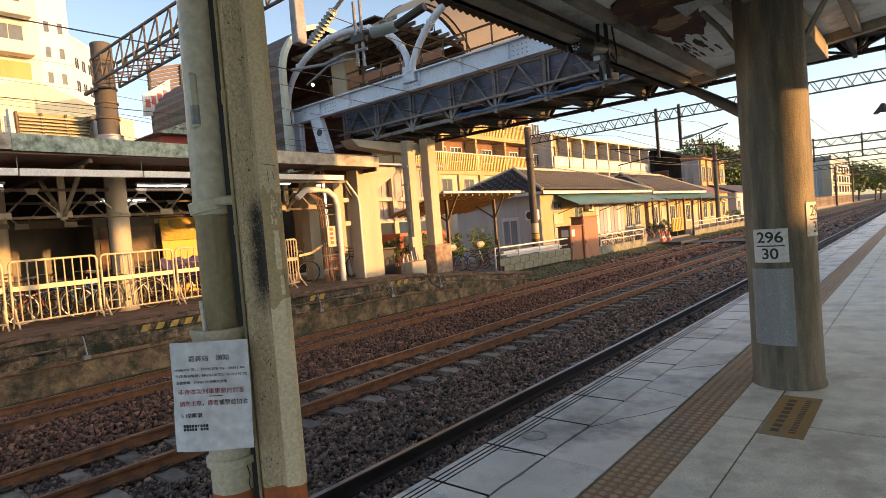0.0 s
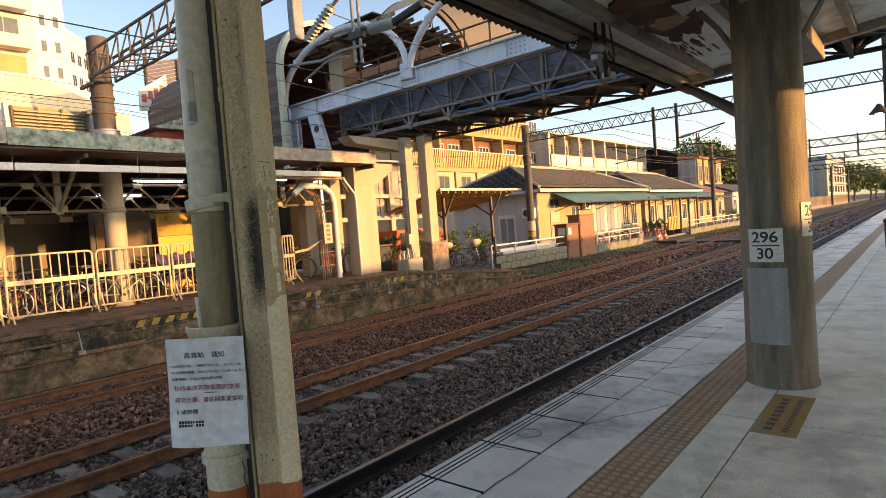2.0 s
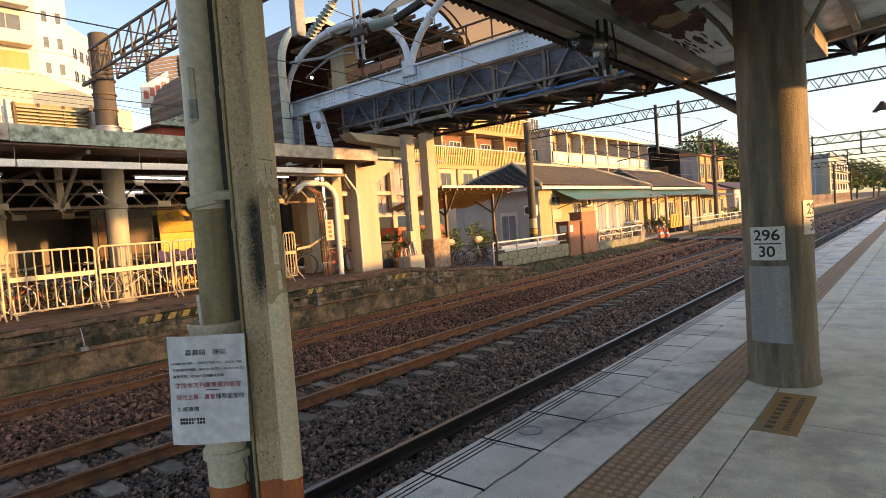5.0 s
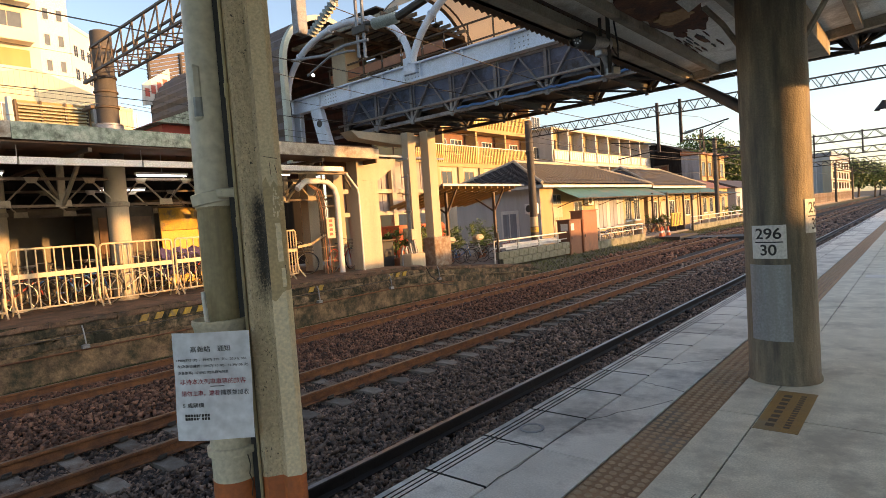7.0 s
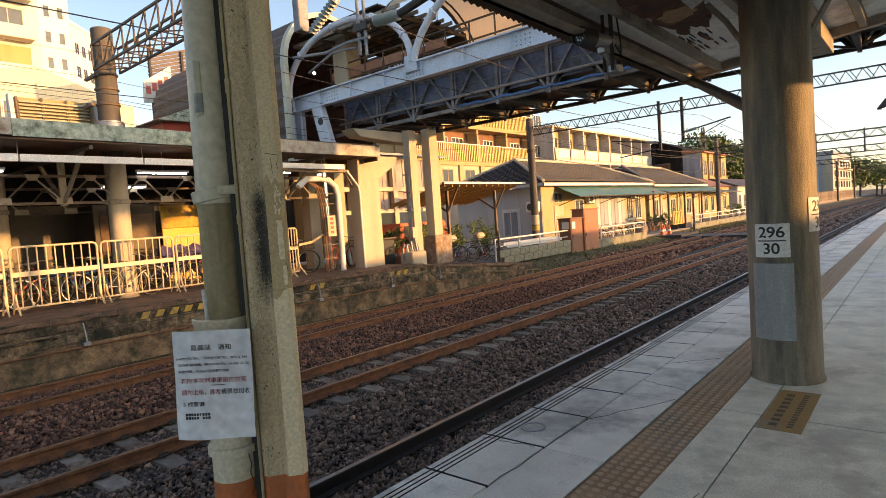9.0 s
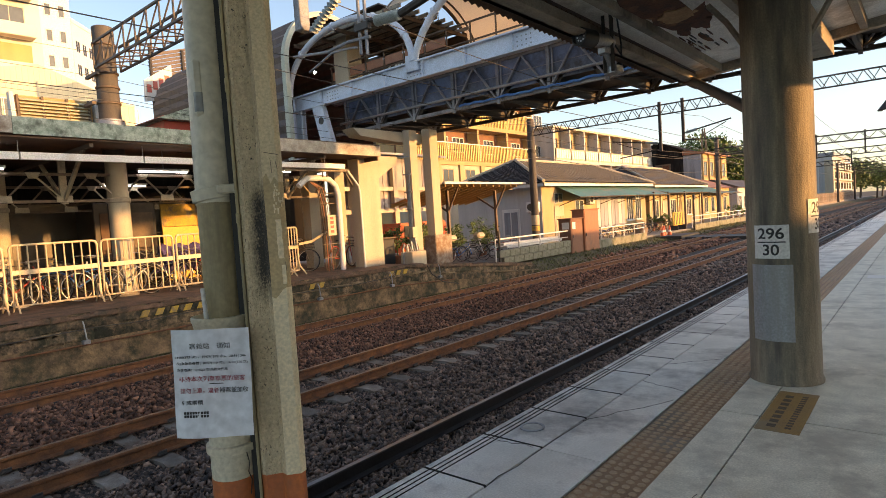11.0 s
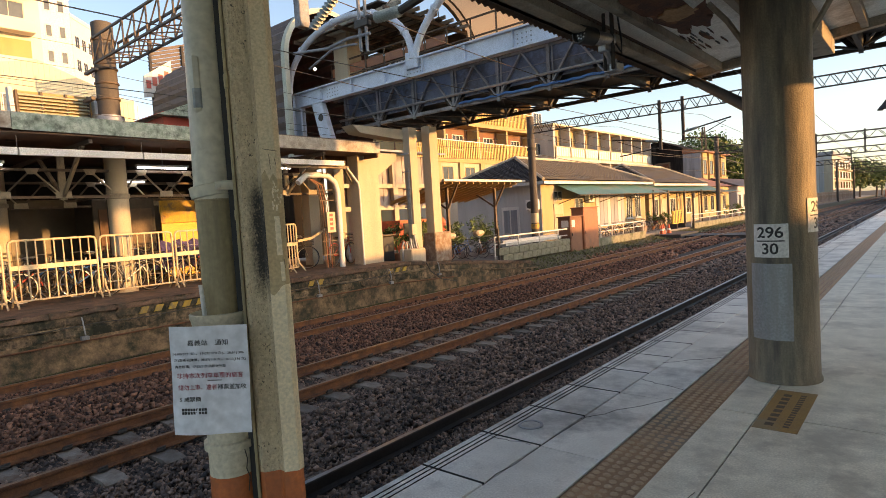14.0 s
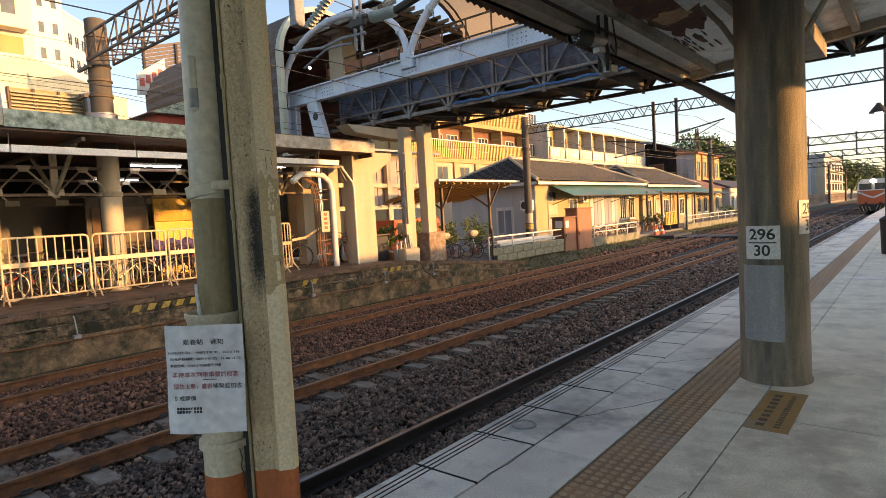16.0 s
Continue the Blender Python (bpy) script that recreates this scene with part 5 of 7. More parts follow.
def tree(x, y, z, h, w, seed, label, leaf=0.3, n=1800):
    t = thing("tree", label, "tree", "trees by the line", at=(x, y, z))
    tr = MB().tube([(0, 0, 0), (0.02 * h, 0, 0.3 * h), (-0.02 * h, 0.02 * h, 0.6 * h)], 0.02 * h + 0.05, 8)
    rs = random.Random(seed)
    for k in range(7):
        a = rs.uniform(0, 6.28)
        tr.rod((0, 0, h * rs.uniform(0.3, 0.55)), (w * 0.6 * math.cos(a), w * 0.6 * math.sin(a), h * rs.uniform(0.6, 0.9)), 0.012 * h, 6, 0.004 * h)
    part("trunk", tr, M_BARK, t)
    part("crown", leaves(MB(), (0, 0, h * 0.68), (w, w, h * 0.34), n, leaf, seed), M_LEAFFAR if "beyond" in label else M_LEAF, t, smooth=0)
    return t


def potted(x, y, z, h, seed, label="green potted plant beside the wall"):
    t = thing("potted_plant", label, "plant", "plants by the houses", at=(x, y, z))
    part("pot", MB().lathe([(0.11, 0), (0.15, 0.25), (0.17, 0.26), (0.17, 0.29), (0.13, 0.28)], 12), M_RUSTBOX, t)
    part("foliage", leaves(MB().rod((0, 0, 0.25), (0, 0, h * 0.7), 0.02, 5), (0, 0, h * 0.68), (h * 0.38, h * 0.38, h * 0.38), 420, 0.045 + 0.016 * h, seed), M_LEAF, t, smooth=0)
    return t

# ---- footbridge over the tracks ----
def footbridge():
    t = thing("footbridge", "blue-grey steel footbridge with white tube arches over the tracks", "footbridge")
    YN, YF, ZC, ZD = 15.0, 18.0, 4.93, 6.12
    X0, X1 = -18.3, 3.5
    # front girder on legs
    GY = 13.5
    part("girder_web", MB().box(X0, X1, GY - 0.012, GY + 0.012, 5.78, 6.26), M_BLUEGREY, t, "pale blue-grey plate girder")
    part("girder_flange", MB().box(X0, X1, GY - 0.13, GY + 0.13, 5.74, 5.785), M_BLUEGREY, t)
    part("girder_flange", MB().box(X0, X1, GY - 0.13, GY + 0.13, 6.25, 6.295), M_BLUEGREY, t)
    for k in range(14):
        x = X0 + 0.12 + 1.62 * k
        if x < X1:
            part("stiffener", MB().box(x - 0.008, x + 0.008, GY - 0.115, GY - 0.012, 5.785, 6.25), M_BLUEGREY, t)
    for x in (-16.0, -12.1, -8.2, -5.75):
        b = MB()
        for i in range(5):
            for j in range(3):
                b.rod((x - 0.28 + 0.14 * i, GY - 0.03, 5.88 + 0.12 * j), (x - 0.28 + 0.14 * i, GY - 0.011, 5.88 + 0.12 * j), 0.02, 6)
        part("bolts", b, M_TRUSS, t)
    part("end_leg", MB().box(-18.3, -17.75, GY - 0.02, GY + 0.02, 4.0, 5.74).box(-18.3, -18.2, GY - 0.15, GY + 0.15, 4.0, 5.74).box(-17.85, -17.75, GY - 0.1, GY + 0.1, 4.0, 5.74), M_BLUEGREY, t)
    leg = loft(MB(), [(4.0, [(-16.6, GY - 0.1), (-16.0, GY - 0.1), (-16.0, GY + 0.1), (-16.6, GY + 0.1)]), (5.74, [(-17.1, GY - 0.1), (-16.55, GY - 0.1), (-16.55, GY + 0.1), (-17.1, GY + 0.1)])])
    lg = part("sloped_leg", leg, M_BLUEGREY, t)
    part("leg_hole", MB().lathe([(0.13, 0), (0.13, 0.02), (0.10, 0.02)], 16, pose(-16.62, GY - 0.102, 5.2, 90)), M_DARKSTEEL, lg)
    # tube arches
    a, b = 3.15, 2.02
    for k, xc in enumerate((-15.25, -8.85, -2.45)):
        pts = [(xc + a * math.cos(math.pi * i / 24), GY - 0.05, 6.3 + b * math.sin(math.pi * i / 24) ** (0.9 if k == 0 else 1.35)) for i in range(25)]
        ar = part("tube_arch", MB().tube(pts, 0.11, 12), M_BLUEGREY, t, "pale painted steel tube arch")
        for i in (3, 8, 13, 18):
            p, q = Vector(pts[i]), Vector(pts[i + 1])
            d = (q - p).normalized()
            part("collar", MB().rod(p, p + d * 0.07, 0.145, 12), M_BLUEGREY, ar)
        part("foot_plate", MB().box(xc + a - 0.25, xc + a + 0.25, GY - 0.12, GY - 0.02, 6.0, 6.5, 0.01), M_BLUEGREY, t)
    # side trusses
    xs = [-17.0 + 1.75 * k for k in range(12)]
    for Y, cl in ((YN, True), (YF, False)):
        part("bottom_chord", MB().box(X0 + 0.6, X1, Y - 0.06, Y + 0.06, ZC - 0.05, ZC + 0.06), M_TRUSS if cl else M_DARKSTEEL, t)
        part("top_chord", MB().box(X0 + 0.6, X1, Y - 0.07, Y + 0.07, ZD - 0.06, ZD + 0.06), M_TRUSS, t)
        for i, x in enumerate(xs):
            part("upright", MB().box(x - 0.05, x + 0.05, Y - 0.11, Y - 0.05, ZC - 0.12, ZD).box(x + 0.10, x + 0.15, Y - 0.08, Y - 0.05, ZC, ZD), M_TRUSS, t)
            if i < len(xs) - 1:
                m = x + 0.875
                part("diagonal", MB().bar((x + 0.05, Y - 0.08, ZC + 0.03), (m, Y - 0.08, ZD - 0.05), 0.05, 0.10, (0, 1, 0)), M_TRUSS, t)
                part("diagonal", MB().bar((m, Y - 0.08, ZD - 0.05), (x + 1.70, Y - 0.08, ZC + 0.03), 0.05, 0.10, (0, 1, 0)), M_TRUSS, t)
                part("side_panel", MB().box(x + 0.02, x + 1.73, Y - 0.02, Y + 0.0, ZC + 0.25, ZD - 0.05), M_CLAD if cl else M_TRUSS, t, "blue-grey side panel")
                part("panel_seam", MB().box(x + 0.02, x + 1.73, Y - 0.035, Y - 0.02, ZC + 0.70, ZC + 0.72), M_TRUSS, t)
    part("side_pipe", MB().rod((X0 + 1, YN - 0.14, ZC + 0.36), (X1, YN - 0.14, ZC + 0.36), 0.045, 8), M_GALV, t, "grey service pipe")
    for dz, dy, r in ((0.0, -0.13, 0.034), (0.035, -0.10, 0.016)):
        part("blue_hose", MB().tube([(-11.5 + 0.2 * k, YN + dy + 0.015 * math.sin(k * 1.3), ZC + 0.05 + dz + 0.016 * math.sin(k * 2.3) + 0.012 * math.sin(k * 0.9)) for k in range(75)], r, 6), M_BLUE, t, "blue hose tied along the chord")
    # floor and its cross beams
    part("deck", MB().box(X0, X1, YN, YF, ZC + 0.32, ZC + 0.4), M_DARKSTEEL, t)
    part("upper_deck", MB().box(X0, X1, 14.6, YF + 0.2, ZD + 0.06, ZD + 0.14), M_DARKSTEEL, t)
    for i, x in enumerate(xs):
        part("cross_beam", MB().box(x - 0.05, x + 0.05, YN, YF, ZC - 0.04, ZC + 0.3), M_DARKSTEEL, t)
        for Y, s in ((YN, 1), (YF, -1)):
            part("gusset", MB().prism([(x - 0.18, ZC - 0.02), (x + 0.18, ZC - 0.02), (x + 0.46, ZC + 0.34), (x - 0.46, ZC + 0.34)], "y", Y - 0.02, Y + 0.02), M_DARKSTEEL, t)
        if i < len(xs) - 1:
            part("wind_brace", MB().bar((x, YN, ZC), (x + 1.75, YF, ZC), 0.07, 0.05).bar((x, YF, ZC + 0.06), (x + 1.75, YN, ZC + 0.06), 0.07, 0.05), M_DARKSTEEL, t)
    # handrail and mesh
    hy = 14.7
    part("top_rail", MB().rod((-17.5, hy, 7.42), (X1, hy, 7.42), 0.035, 8), M_BROWNSTEEL, t)
    part("low_rail", MB().rod((-17.5, hy, 6.85), (X1, hy, 6.85), 0.03, 8), M_BROWNSTEEL, t)
    for k in range(22):
        x = -17.4 + 0.95 * k
        part("rail_post", MB().box(x - 0.02, x + 0.02, hy - 0.02, hy + 0.02, 6.2, 7.42), M_BROWNSTEEL, t)
        if k < 6:
            part("mesh_panel", MB().box(x + 0.06, x + 0.89, hy - 0.008, hy + 0.008, 6.92, 7.22), M_RUSTBOX, t, "orange-brown rail panel")
    # tensioned canopy with ribs
    def vault(x, s, rr=1.0):
        yc, ry, rz = 16.0, 2.6 * rr, 2.35 * rr
        an = math.pi * (0.02 + 0.78 * s)
        return (x, yc + ry * math.cos(an), 7.0 + rz * math.sin(an))
    N = 40
    part("fabric_roof", MB().sheet([[vault(-13.6 + 17 * i / N, j / 16) for j in range(17)] for i in range(N + 1)]), M_FABRIC, t, "taut cream fabric roof")
    for k in range(6):
        x = -13.5 + 3.2 * k
        part("roof_rib", MB().tube([vault(x, j / 16, 0.985) for j in range(17)], 0.06, 8), M_BROWNSTEEL, t)
        part("roof_rib", MB().tube([vault(x + 0.3, j / 16, 0.985) for j in range(17)], 0.035, 6), M_BROWNSTEEL, t)
        part("rib_strut", MB().rod(vault(x, 0.02, 1), (x, 18.4, 6.2), 0.06, 8), M_BROWNSTEEL, t)
    for k in range(3):
        part("hanging_lamp", MB().rod((-12.4 + 2.9 * k, 15.2, 8.3), (-12.4 + 2.9 * k, 15.2, 8.0), 0.015, 6).lathe([(0.03, 0.1), (0.14, 0.0), (0.13, -0.02)], 10, pose(-12.4 + 2.9 * k, 15.2, 7.92)), M_DARKSTEEL, t)
    # landing and stairs' interior
    part("landing_post", MB().box(-17.1, -16.35, 14.6, 15.3, 6.2, 8.5), M_WHITECOL, t)
    for k in range(9):
        part("landing_beam", MB().box(-18.5, -12.9, 13.9 + 0.45 * k, 13.96 + 0.45 * k, 8.30, 8.42), M_BEAM, t)
    for k in range(5):
        part("landing_purlin", MB().box(-18.2 + 1.2 * k, -18.12 + 1.2 * k, 13.6, 18, 8.18, 8.30), M_BROWNSTEEL, t)
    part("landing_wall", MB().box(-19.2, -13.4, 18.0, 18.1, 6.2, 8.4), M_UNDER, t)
    part("landing_roof", MB().box(-18.0, -13.7, 13.75, 18.1, 8.55, 8.6), M_DARKSTEEL, t)
    bd = part("direction_board", MB().box(-15.5, -13.7, 15.8, 15.86, 7.0, 7.3, 0.01), M_BLACK, t, "dark direction board with white signs")
    part("arrow", MB().prism([(-15.38, 7.05), (-15.34, 7.05), (-15.34, 7.18), (-15.28, 7.18), (-15.36, 7.27), (-15.44, 7.18), (-15.38, 7.18)], "y", 15.79, 15.797), M_WHITE, bd)
    for k in range(8):
        part("writing_bar", MB().box(-15.1 + 0.15 * k, -15.0 + 0.15 * k, 15.79, 15.797, 7.08, 7.22), M_WHITE, bd)
    part("landing_lamp", MB().lathe([(0.03, -0.05), (0.06, 0), (0.03, 0.05)], 12, pose(-17.4, 13.9, 7.15)), M_TUBE, t)
    # concrete bearing below
    part("bearing_beam", loft(MB(), [(4.12, [(-14.3, 14.2), (-13.75, 14.2), (-13.75, 15.6), (-14.3, 15.6)]), (4.22, [(-14.3, 12.6), (-13.75, 12.6), (-13.75, 16.2), (-14.3, 16.2)]), (4.45, [(-14.3, 12.3), (-13.75, 12.3), (-13.75, 16.3), (-14.3, 16.3)])]), M_WHITECOL, t, "cream concrete bearing beam")
    return t


footbridge()


def stair_roof():
    """A barrel roof over the way from the bridge to the station house, ribs along x."""
    t = thing("stair_roof", "dark corrugated barrel roof behind the footbridge", "stair roof")
    XR, XE, YC, RY, ZS, RZ = -17.72, -28.5, 14.95, 2.1, 7.5, 2.1

    def ring(x, k, s=1.0):
        n = 60
        if k <= 14:
            return (x, YC - RY * s, 3.9 + (ZS - 3.9) * k / 14)
        if k >= n - 14:
            return (x, YC + RY * s, 3.9 + (ZS - 3.9) * (n - k) / 14)
        a = math.pi * (1 - (k - 14) / (n - 28))
        return (x, YC + RY * s * math.cos(a), ZS + RZ * s * math.sin(a))
    g = [[ring(x, k, 1.0 if k % 2 else 0.968) for k in range(61)] for x in (XR - 0.05, -21, -24, -27, XE)]
    part("corrugated_sheet", MB().sheet(g), M_CORR, t, smooth=0)
    part("end_wall", MB().add([ring(XE + 0.05, k, 0.98) for k in range(61)], [tuple(range(61))]), M_CORR, t)
    rb = MB().sheet([[ring(XR - 0.2, k, 1.02) for k in range(61)], [ring(XR + 0.02, k, 1.02) for k in range(61)], [ring(XR + 0.02, k, 0.93) for k in range(61)]])
    part("rim", rb, M_RIM, t, "pale green rim")
    for k in range(4):
        part("side_strut", MB().bar((-28.0 + 1.2 * k, 12.75, 4.6), (-26.7 + 1.2 * k, 12.75, 7.0), 0.08, 0.08), M_TRUSS, t)
    return t


stair_roof()


# ---- overhead line: gantries, hangers, wires ----
def gantry(y, x0, x1, zb, zt_, depth, label, step, mat_=M_DARKSTEEL, r=0.035, diag=True):
    t = thing("line_gantry", label, "gantry", "overhead line gantries")
    rows = (y,) if depth == 0 else (y - depth / 2, y + depth / 2)
    for yy in rows:
        for z in (zb, zt_):
            part("chord", MB().bar((x0, yy, z), (x1, yy, z), r * 2, r * 2), mat_, t)
        web = MB()
        n = int((x1 - x0) / step)
        for k in range(n):
            xa = x0 + k * step
            if diag:
                web.bar((xa, yy, zb), (xa + step / 2, yy, zt_), r, r, (0, 1, 0)).bar((xa + step / 2, yy, zt_), (xa + step, yy, zb), r, r, (0, 1, 0))
                web.bar((xa + step / 2 + 0.12, yy, zt_), (xa + step + 0.12, yy, zb), r, r, (0, 1, 0))
            else:
                web.bar((xa, yy, zb), (xa, yy, zt_), r * 1.6, r * 1.2, (0, 1, 0)).bar((xa, yy, zb), (xa + step, yy, zt_), r * 1.2, r, (0, 1, 0))
        ob = part("web", web, mat_, t, smooth=0)
        ob["kind"] = "stuff"
    if depth:
        lat = MB()
        for k in range(int((x1 - x0) / step)):
            xa = x0 + k * step
            for z in (zb,):
                lat.bar((xa, rows[0], z), (xa + step, rows[1], z), r, r).bar((xa + step, rows[0], z), (xa + step, rows[1], z), r, r)
        part("lattice", lat, mat_, t, smooth=0)["kind"] = "stuff"
    return t


def mast(x, y, z0, z1, r, label, m=M_RUSTPOLE):
    t = thing("line_mast", label, "mast", "overhead line masts", at=(x, y, z0))
    part("pole", MB().lathe([(r * 1.05, 0), (r, 0.4), (r * 0.92, z1 - z0 - 0.02), (r * 0.8, z1 - z0)], 20), m, t)
    return t


gantry(6.2, -16.1, 9.0, 5.8, 6.42, 0.62, "brown lattice box gantry spanning the tracks", 0.62, M_BROWNSTEEL, 0.024, False)
m1 = mast(-16.35, 6.25, FAR, 6.95, 0.275, "thick rust-stained concrete mast rising through the roof")
for z in (5.25, 5.62, 6.35, 4.85):
    part("collar", MB().lathe([(0.26, z), (0.292, z + 0.01), (0.292, z + 0.05), (0.26, z + 0.06)], 20), M_BROWNSTEEL, m1)
part("roof_boot", MB().lathe([(0.5, 3.95), (0.42, 4.05), (0.35, 4.3), (0.33, 4.45)], 20), M_GALV, m1, "grey lead boot at the roof")
part("step_bracket", MB().box(-0.45, 0.3, -0.36, -0.28, 5.55, 5.62), M_BROWNSTEEL, m1)
part("step_bracket", MB().box(-0.6, 0.0, -0.4, -0.3, 4.85, 4.93), M_BROWNSTEEL, m1)
gantry(26.0, -15.5, 12.0, 5.34, 5.76, 0, "thin grey lattice gantry spanning the tracks", 0.5, M_DARKSTEEL, 0.026)
m2 = mast(-15.6, 26.0, -0.62, 6.2, 0.2, "brown concrete mast with stickers beside the house")
part("sticker", MB().lathe([(0.215, 1.1), (0.215, 1.35)], 16), M_YELLOW, m2)
part("sticker", MB().lathe([(0.212, 1.4), (0.212, 1.9)], 16), M_WHITECOL, m2)
part("band", MB().lathe([(0.225, 5.1), (0.225, 5.25)], 16), M_DARKSTEEL, m2)
gantry(55.0, -14.5, 12.0, 5.36, 5.95, 0, "thin grey lattice gantry spanning the tracks", 1.1, M_DARKSTEEL, 0.05)
mast(-14.9, 57.5, -0.62, 7.2, 0.2, "brown concrete mast in front of the old houses")
gantry(57.5, -14.9, -9.5, 5.2, 5.7, 0, "thin grey lattice gantry spanning the tracks", 1.0, M_DARKSTEEL, 0.04)
for y in (84.0, 112.0, 145.0, 180.0):
    gantry(y, -14.5, 12.0, 5.8, 6.5, 0, "thin grey lattice gantry spanning the tracks", 1.3, M_DARKSTEEL, 0.06)
    mast(-14.5, y, -1.1, 7.5, 0.22, "grey mast beside the far tracks", M_DARKSTEEL)
    mast(12, y, -1.1, 7.5, 0.22, "grey mast beside the far tracks", M_DARKSTEEL)


def hanger(x, y, zt_, zb, reach, label, zarm=None):
    t = thing("line_hanger", label, "line hanger", "overhead line hangers")
    part("drop_post", MB().box(x - 0.055, x + 0.055, y - 0.055, y + 0.055, zb, zt_), M_DARKSTEEL, t)
    if reach:
        za = zb + 0.35
        part("arm", MB().rod((x, y, za), (x + reach, y, za + 0.35), 0.03, 6).rod((x, y, zb + 0.1), (x + reach * 0.85, y, za - 0.45), 0.025, 6).rod((x + reach * 0.4, y, za - 0.2), (x + reach * 0.9, y, za + 0.25), 0.018, 6), M_DARKSTEEL, t)
        part("insulator", MB().rod((x + reach * 0.06, y, za + 0.02), (x + reach * 0.3, y, za + 0.1), 0.06, 8), M_CERAMIC, t)
    return t


hanger(-9.03, 26.0, 5.9, 3.75, -2.2, "dark drop post with a contact wire arm")
hanger(-8.05, 26.0, 5.9, 4.05, 1.9, "dark drop post with a contact wire arm")
hanger(-6.85, 55.0, 6.1, 4.2, -1.6, "dark drop post with a contact wire arm")
hanger(-3.7, 55.0, 6.1, 4.3, 0, "dark drop post with a contact wire arm")
hanger(-7.0, 84.0, 6.5, 4.6, -2, "dark drop post with a contact wire arm")


def near_hanger():
    """The arm over the middle track, with ribbed insulators."""
    t = thing("line_hanger", "grey drop post with ribbed insulators over the middle track", "line hanger", "overhead line hangers")
    y = 6.2
    part("drop_post", MB().box(-8.08, -7.92, y - 0.1, y + 0.1, 4.72, 5.85, 0.01), M_TRUSS, t)
    def ribbed(p, q, n, r0, r1, label):
        p, q = Vector(p), Vector(q)
        mb = MB().rod(p, q, r0, 12)
        for k in range(n):
            a = p.lerp(q, (k + 0.25) / n)
            mb.rod(a, p.lerp(q, (k + 0.7) / n), r1, 14, r1 * 0.55)
        part("insulator", mb, M_CERAMIC, t, label)
    ribbed((-7.72, y, 4.66), (-7.05, y, 5.02), 10, 0.045, 0.085, "grey-green ribbed insulator")
    ribbed((-6.25, y, 4.43), (-5.75, y, 4.40), 9, 0.05, 0.085, "grey-green ribbed insulator")
    part("top_tube", MB().rod((-7.05, y, 5.02), (-5.9, y, 5.6), 0.03, 8).rod((-7.8, y, 4.68), (-7.72, y, 4.66), 0.03, 8), M_GALV, t)
    part("stay", MB().rod((-5.75, y, 4.40), (-5.2, y, 4.5), 0.06, 8), M_DARKSTEEL, t)
    part("stay", MB().rod((-6.45, y, 4.5), (-6.2, y, 4.43), 0.03, 8), M_DARKSTEEL, t)
    part("drop_bar", MB().rod((-6.62, y, 4.02), (-6.62, y, 5.0), 0.025, 8), M_TRUSS, t)
    part("drop_bar", MB().rod((-6.48, y, 3.99), (-6.48, y, 5.0), 0.025, 8), M_TRUSS, t)
    part("clamp", MB().box(-6.7, -6.4, y - 0.05, y + 0.05, 4.36, 4.48, 0.01), M_DARKSTEEL, t)
    part("steady_arm", MB().tube([(-8.3, y, 4.36), (-7.4, y, 4.24), (-6.9, y, 4.28), (-6.4, y, 4.24)], 0.025, 8), M_TRUSS, t)
    part("steady_arm", MB().tube([(-7.9, y, 4.02), (-7.3, y, 4.2), (-6.9, y, 4.18), (-6.7, y, 4.15)], 0.018, 8), M_TRUSS, t)
    return t


near_hanger()
wires = thing("overhead_wires", "thin dark overhead wires along the tracks", "wire")


def span(p, q, sag=0.25, r=0.008, name="wire"):
    p, q = Vector(p), Vector(q)
    part(name, MB().tube([p.lerp(q, k / 10) - Vector((0, 0, sag * 4 * (k / 10) * (1 - k / 10))) for k in range(11)], r, 5), M_DARKSTEEL, wires)


for xc in (-3.75, -7.26, -10.85):
    span((xc, -20, 4.0), (xc, 6.2, 4.0), 0.0)
    span((xc, 6.2, 4.0), (xc, 26, 4.0), 0.0)
    span((xc, 26, 4.0), (xc, 55, 4.05), 0.0, 0.01)
    span((xc, 55, 4.05), (xc, 180, 4.1), 0.0, 0.014)
    span((xc, 26, 5.0), (xc, 55, 5.05), 0.4, 0.01)
    span((xc, 6.2, 5.0), (xc, 26, 5.0), 0.35)
for k, (x, z) in enumerate(((-16.9, 6.5), (-16.9, 5.9), (-16.0, 5.1), (-15.9, 4.6), (-17.2, 5.5))):
    span((x, -12, z + 1.0), (x + 0.4, 6.2, z - 0.2), 0.2, 0.006)
    span((x + 0.4, 6.2, z - 0.2), (-15.4, 26, min(5.9, z - 0.4)), 0.5, 0.007)
for z in (5.9, 5.4, 4.3):
    span((-15.4, 26, z), (-14.9, 57.5, z - 0.1), 0.5, 0.016)
    span((-14.9, 57.5, z - 0.1), (-14.5, 112, z + 0.4), 0.8, 0.03)

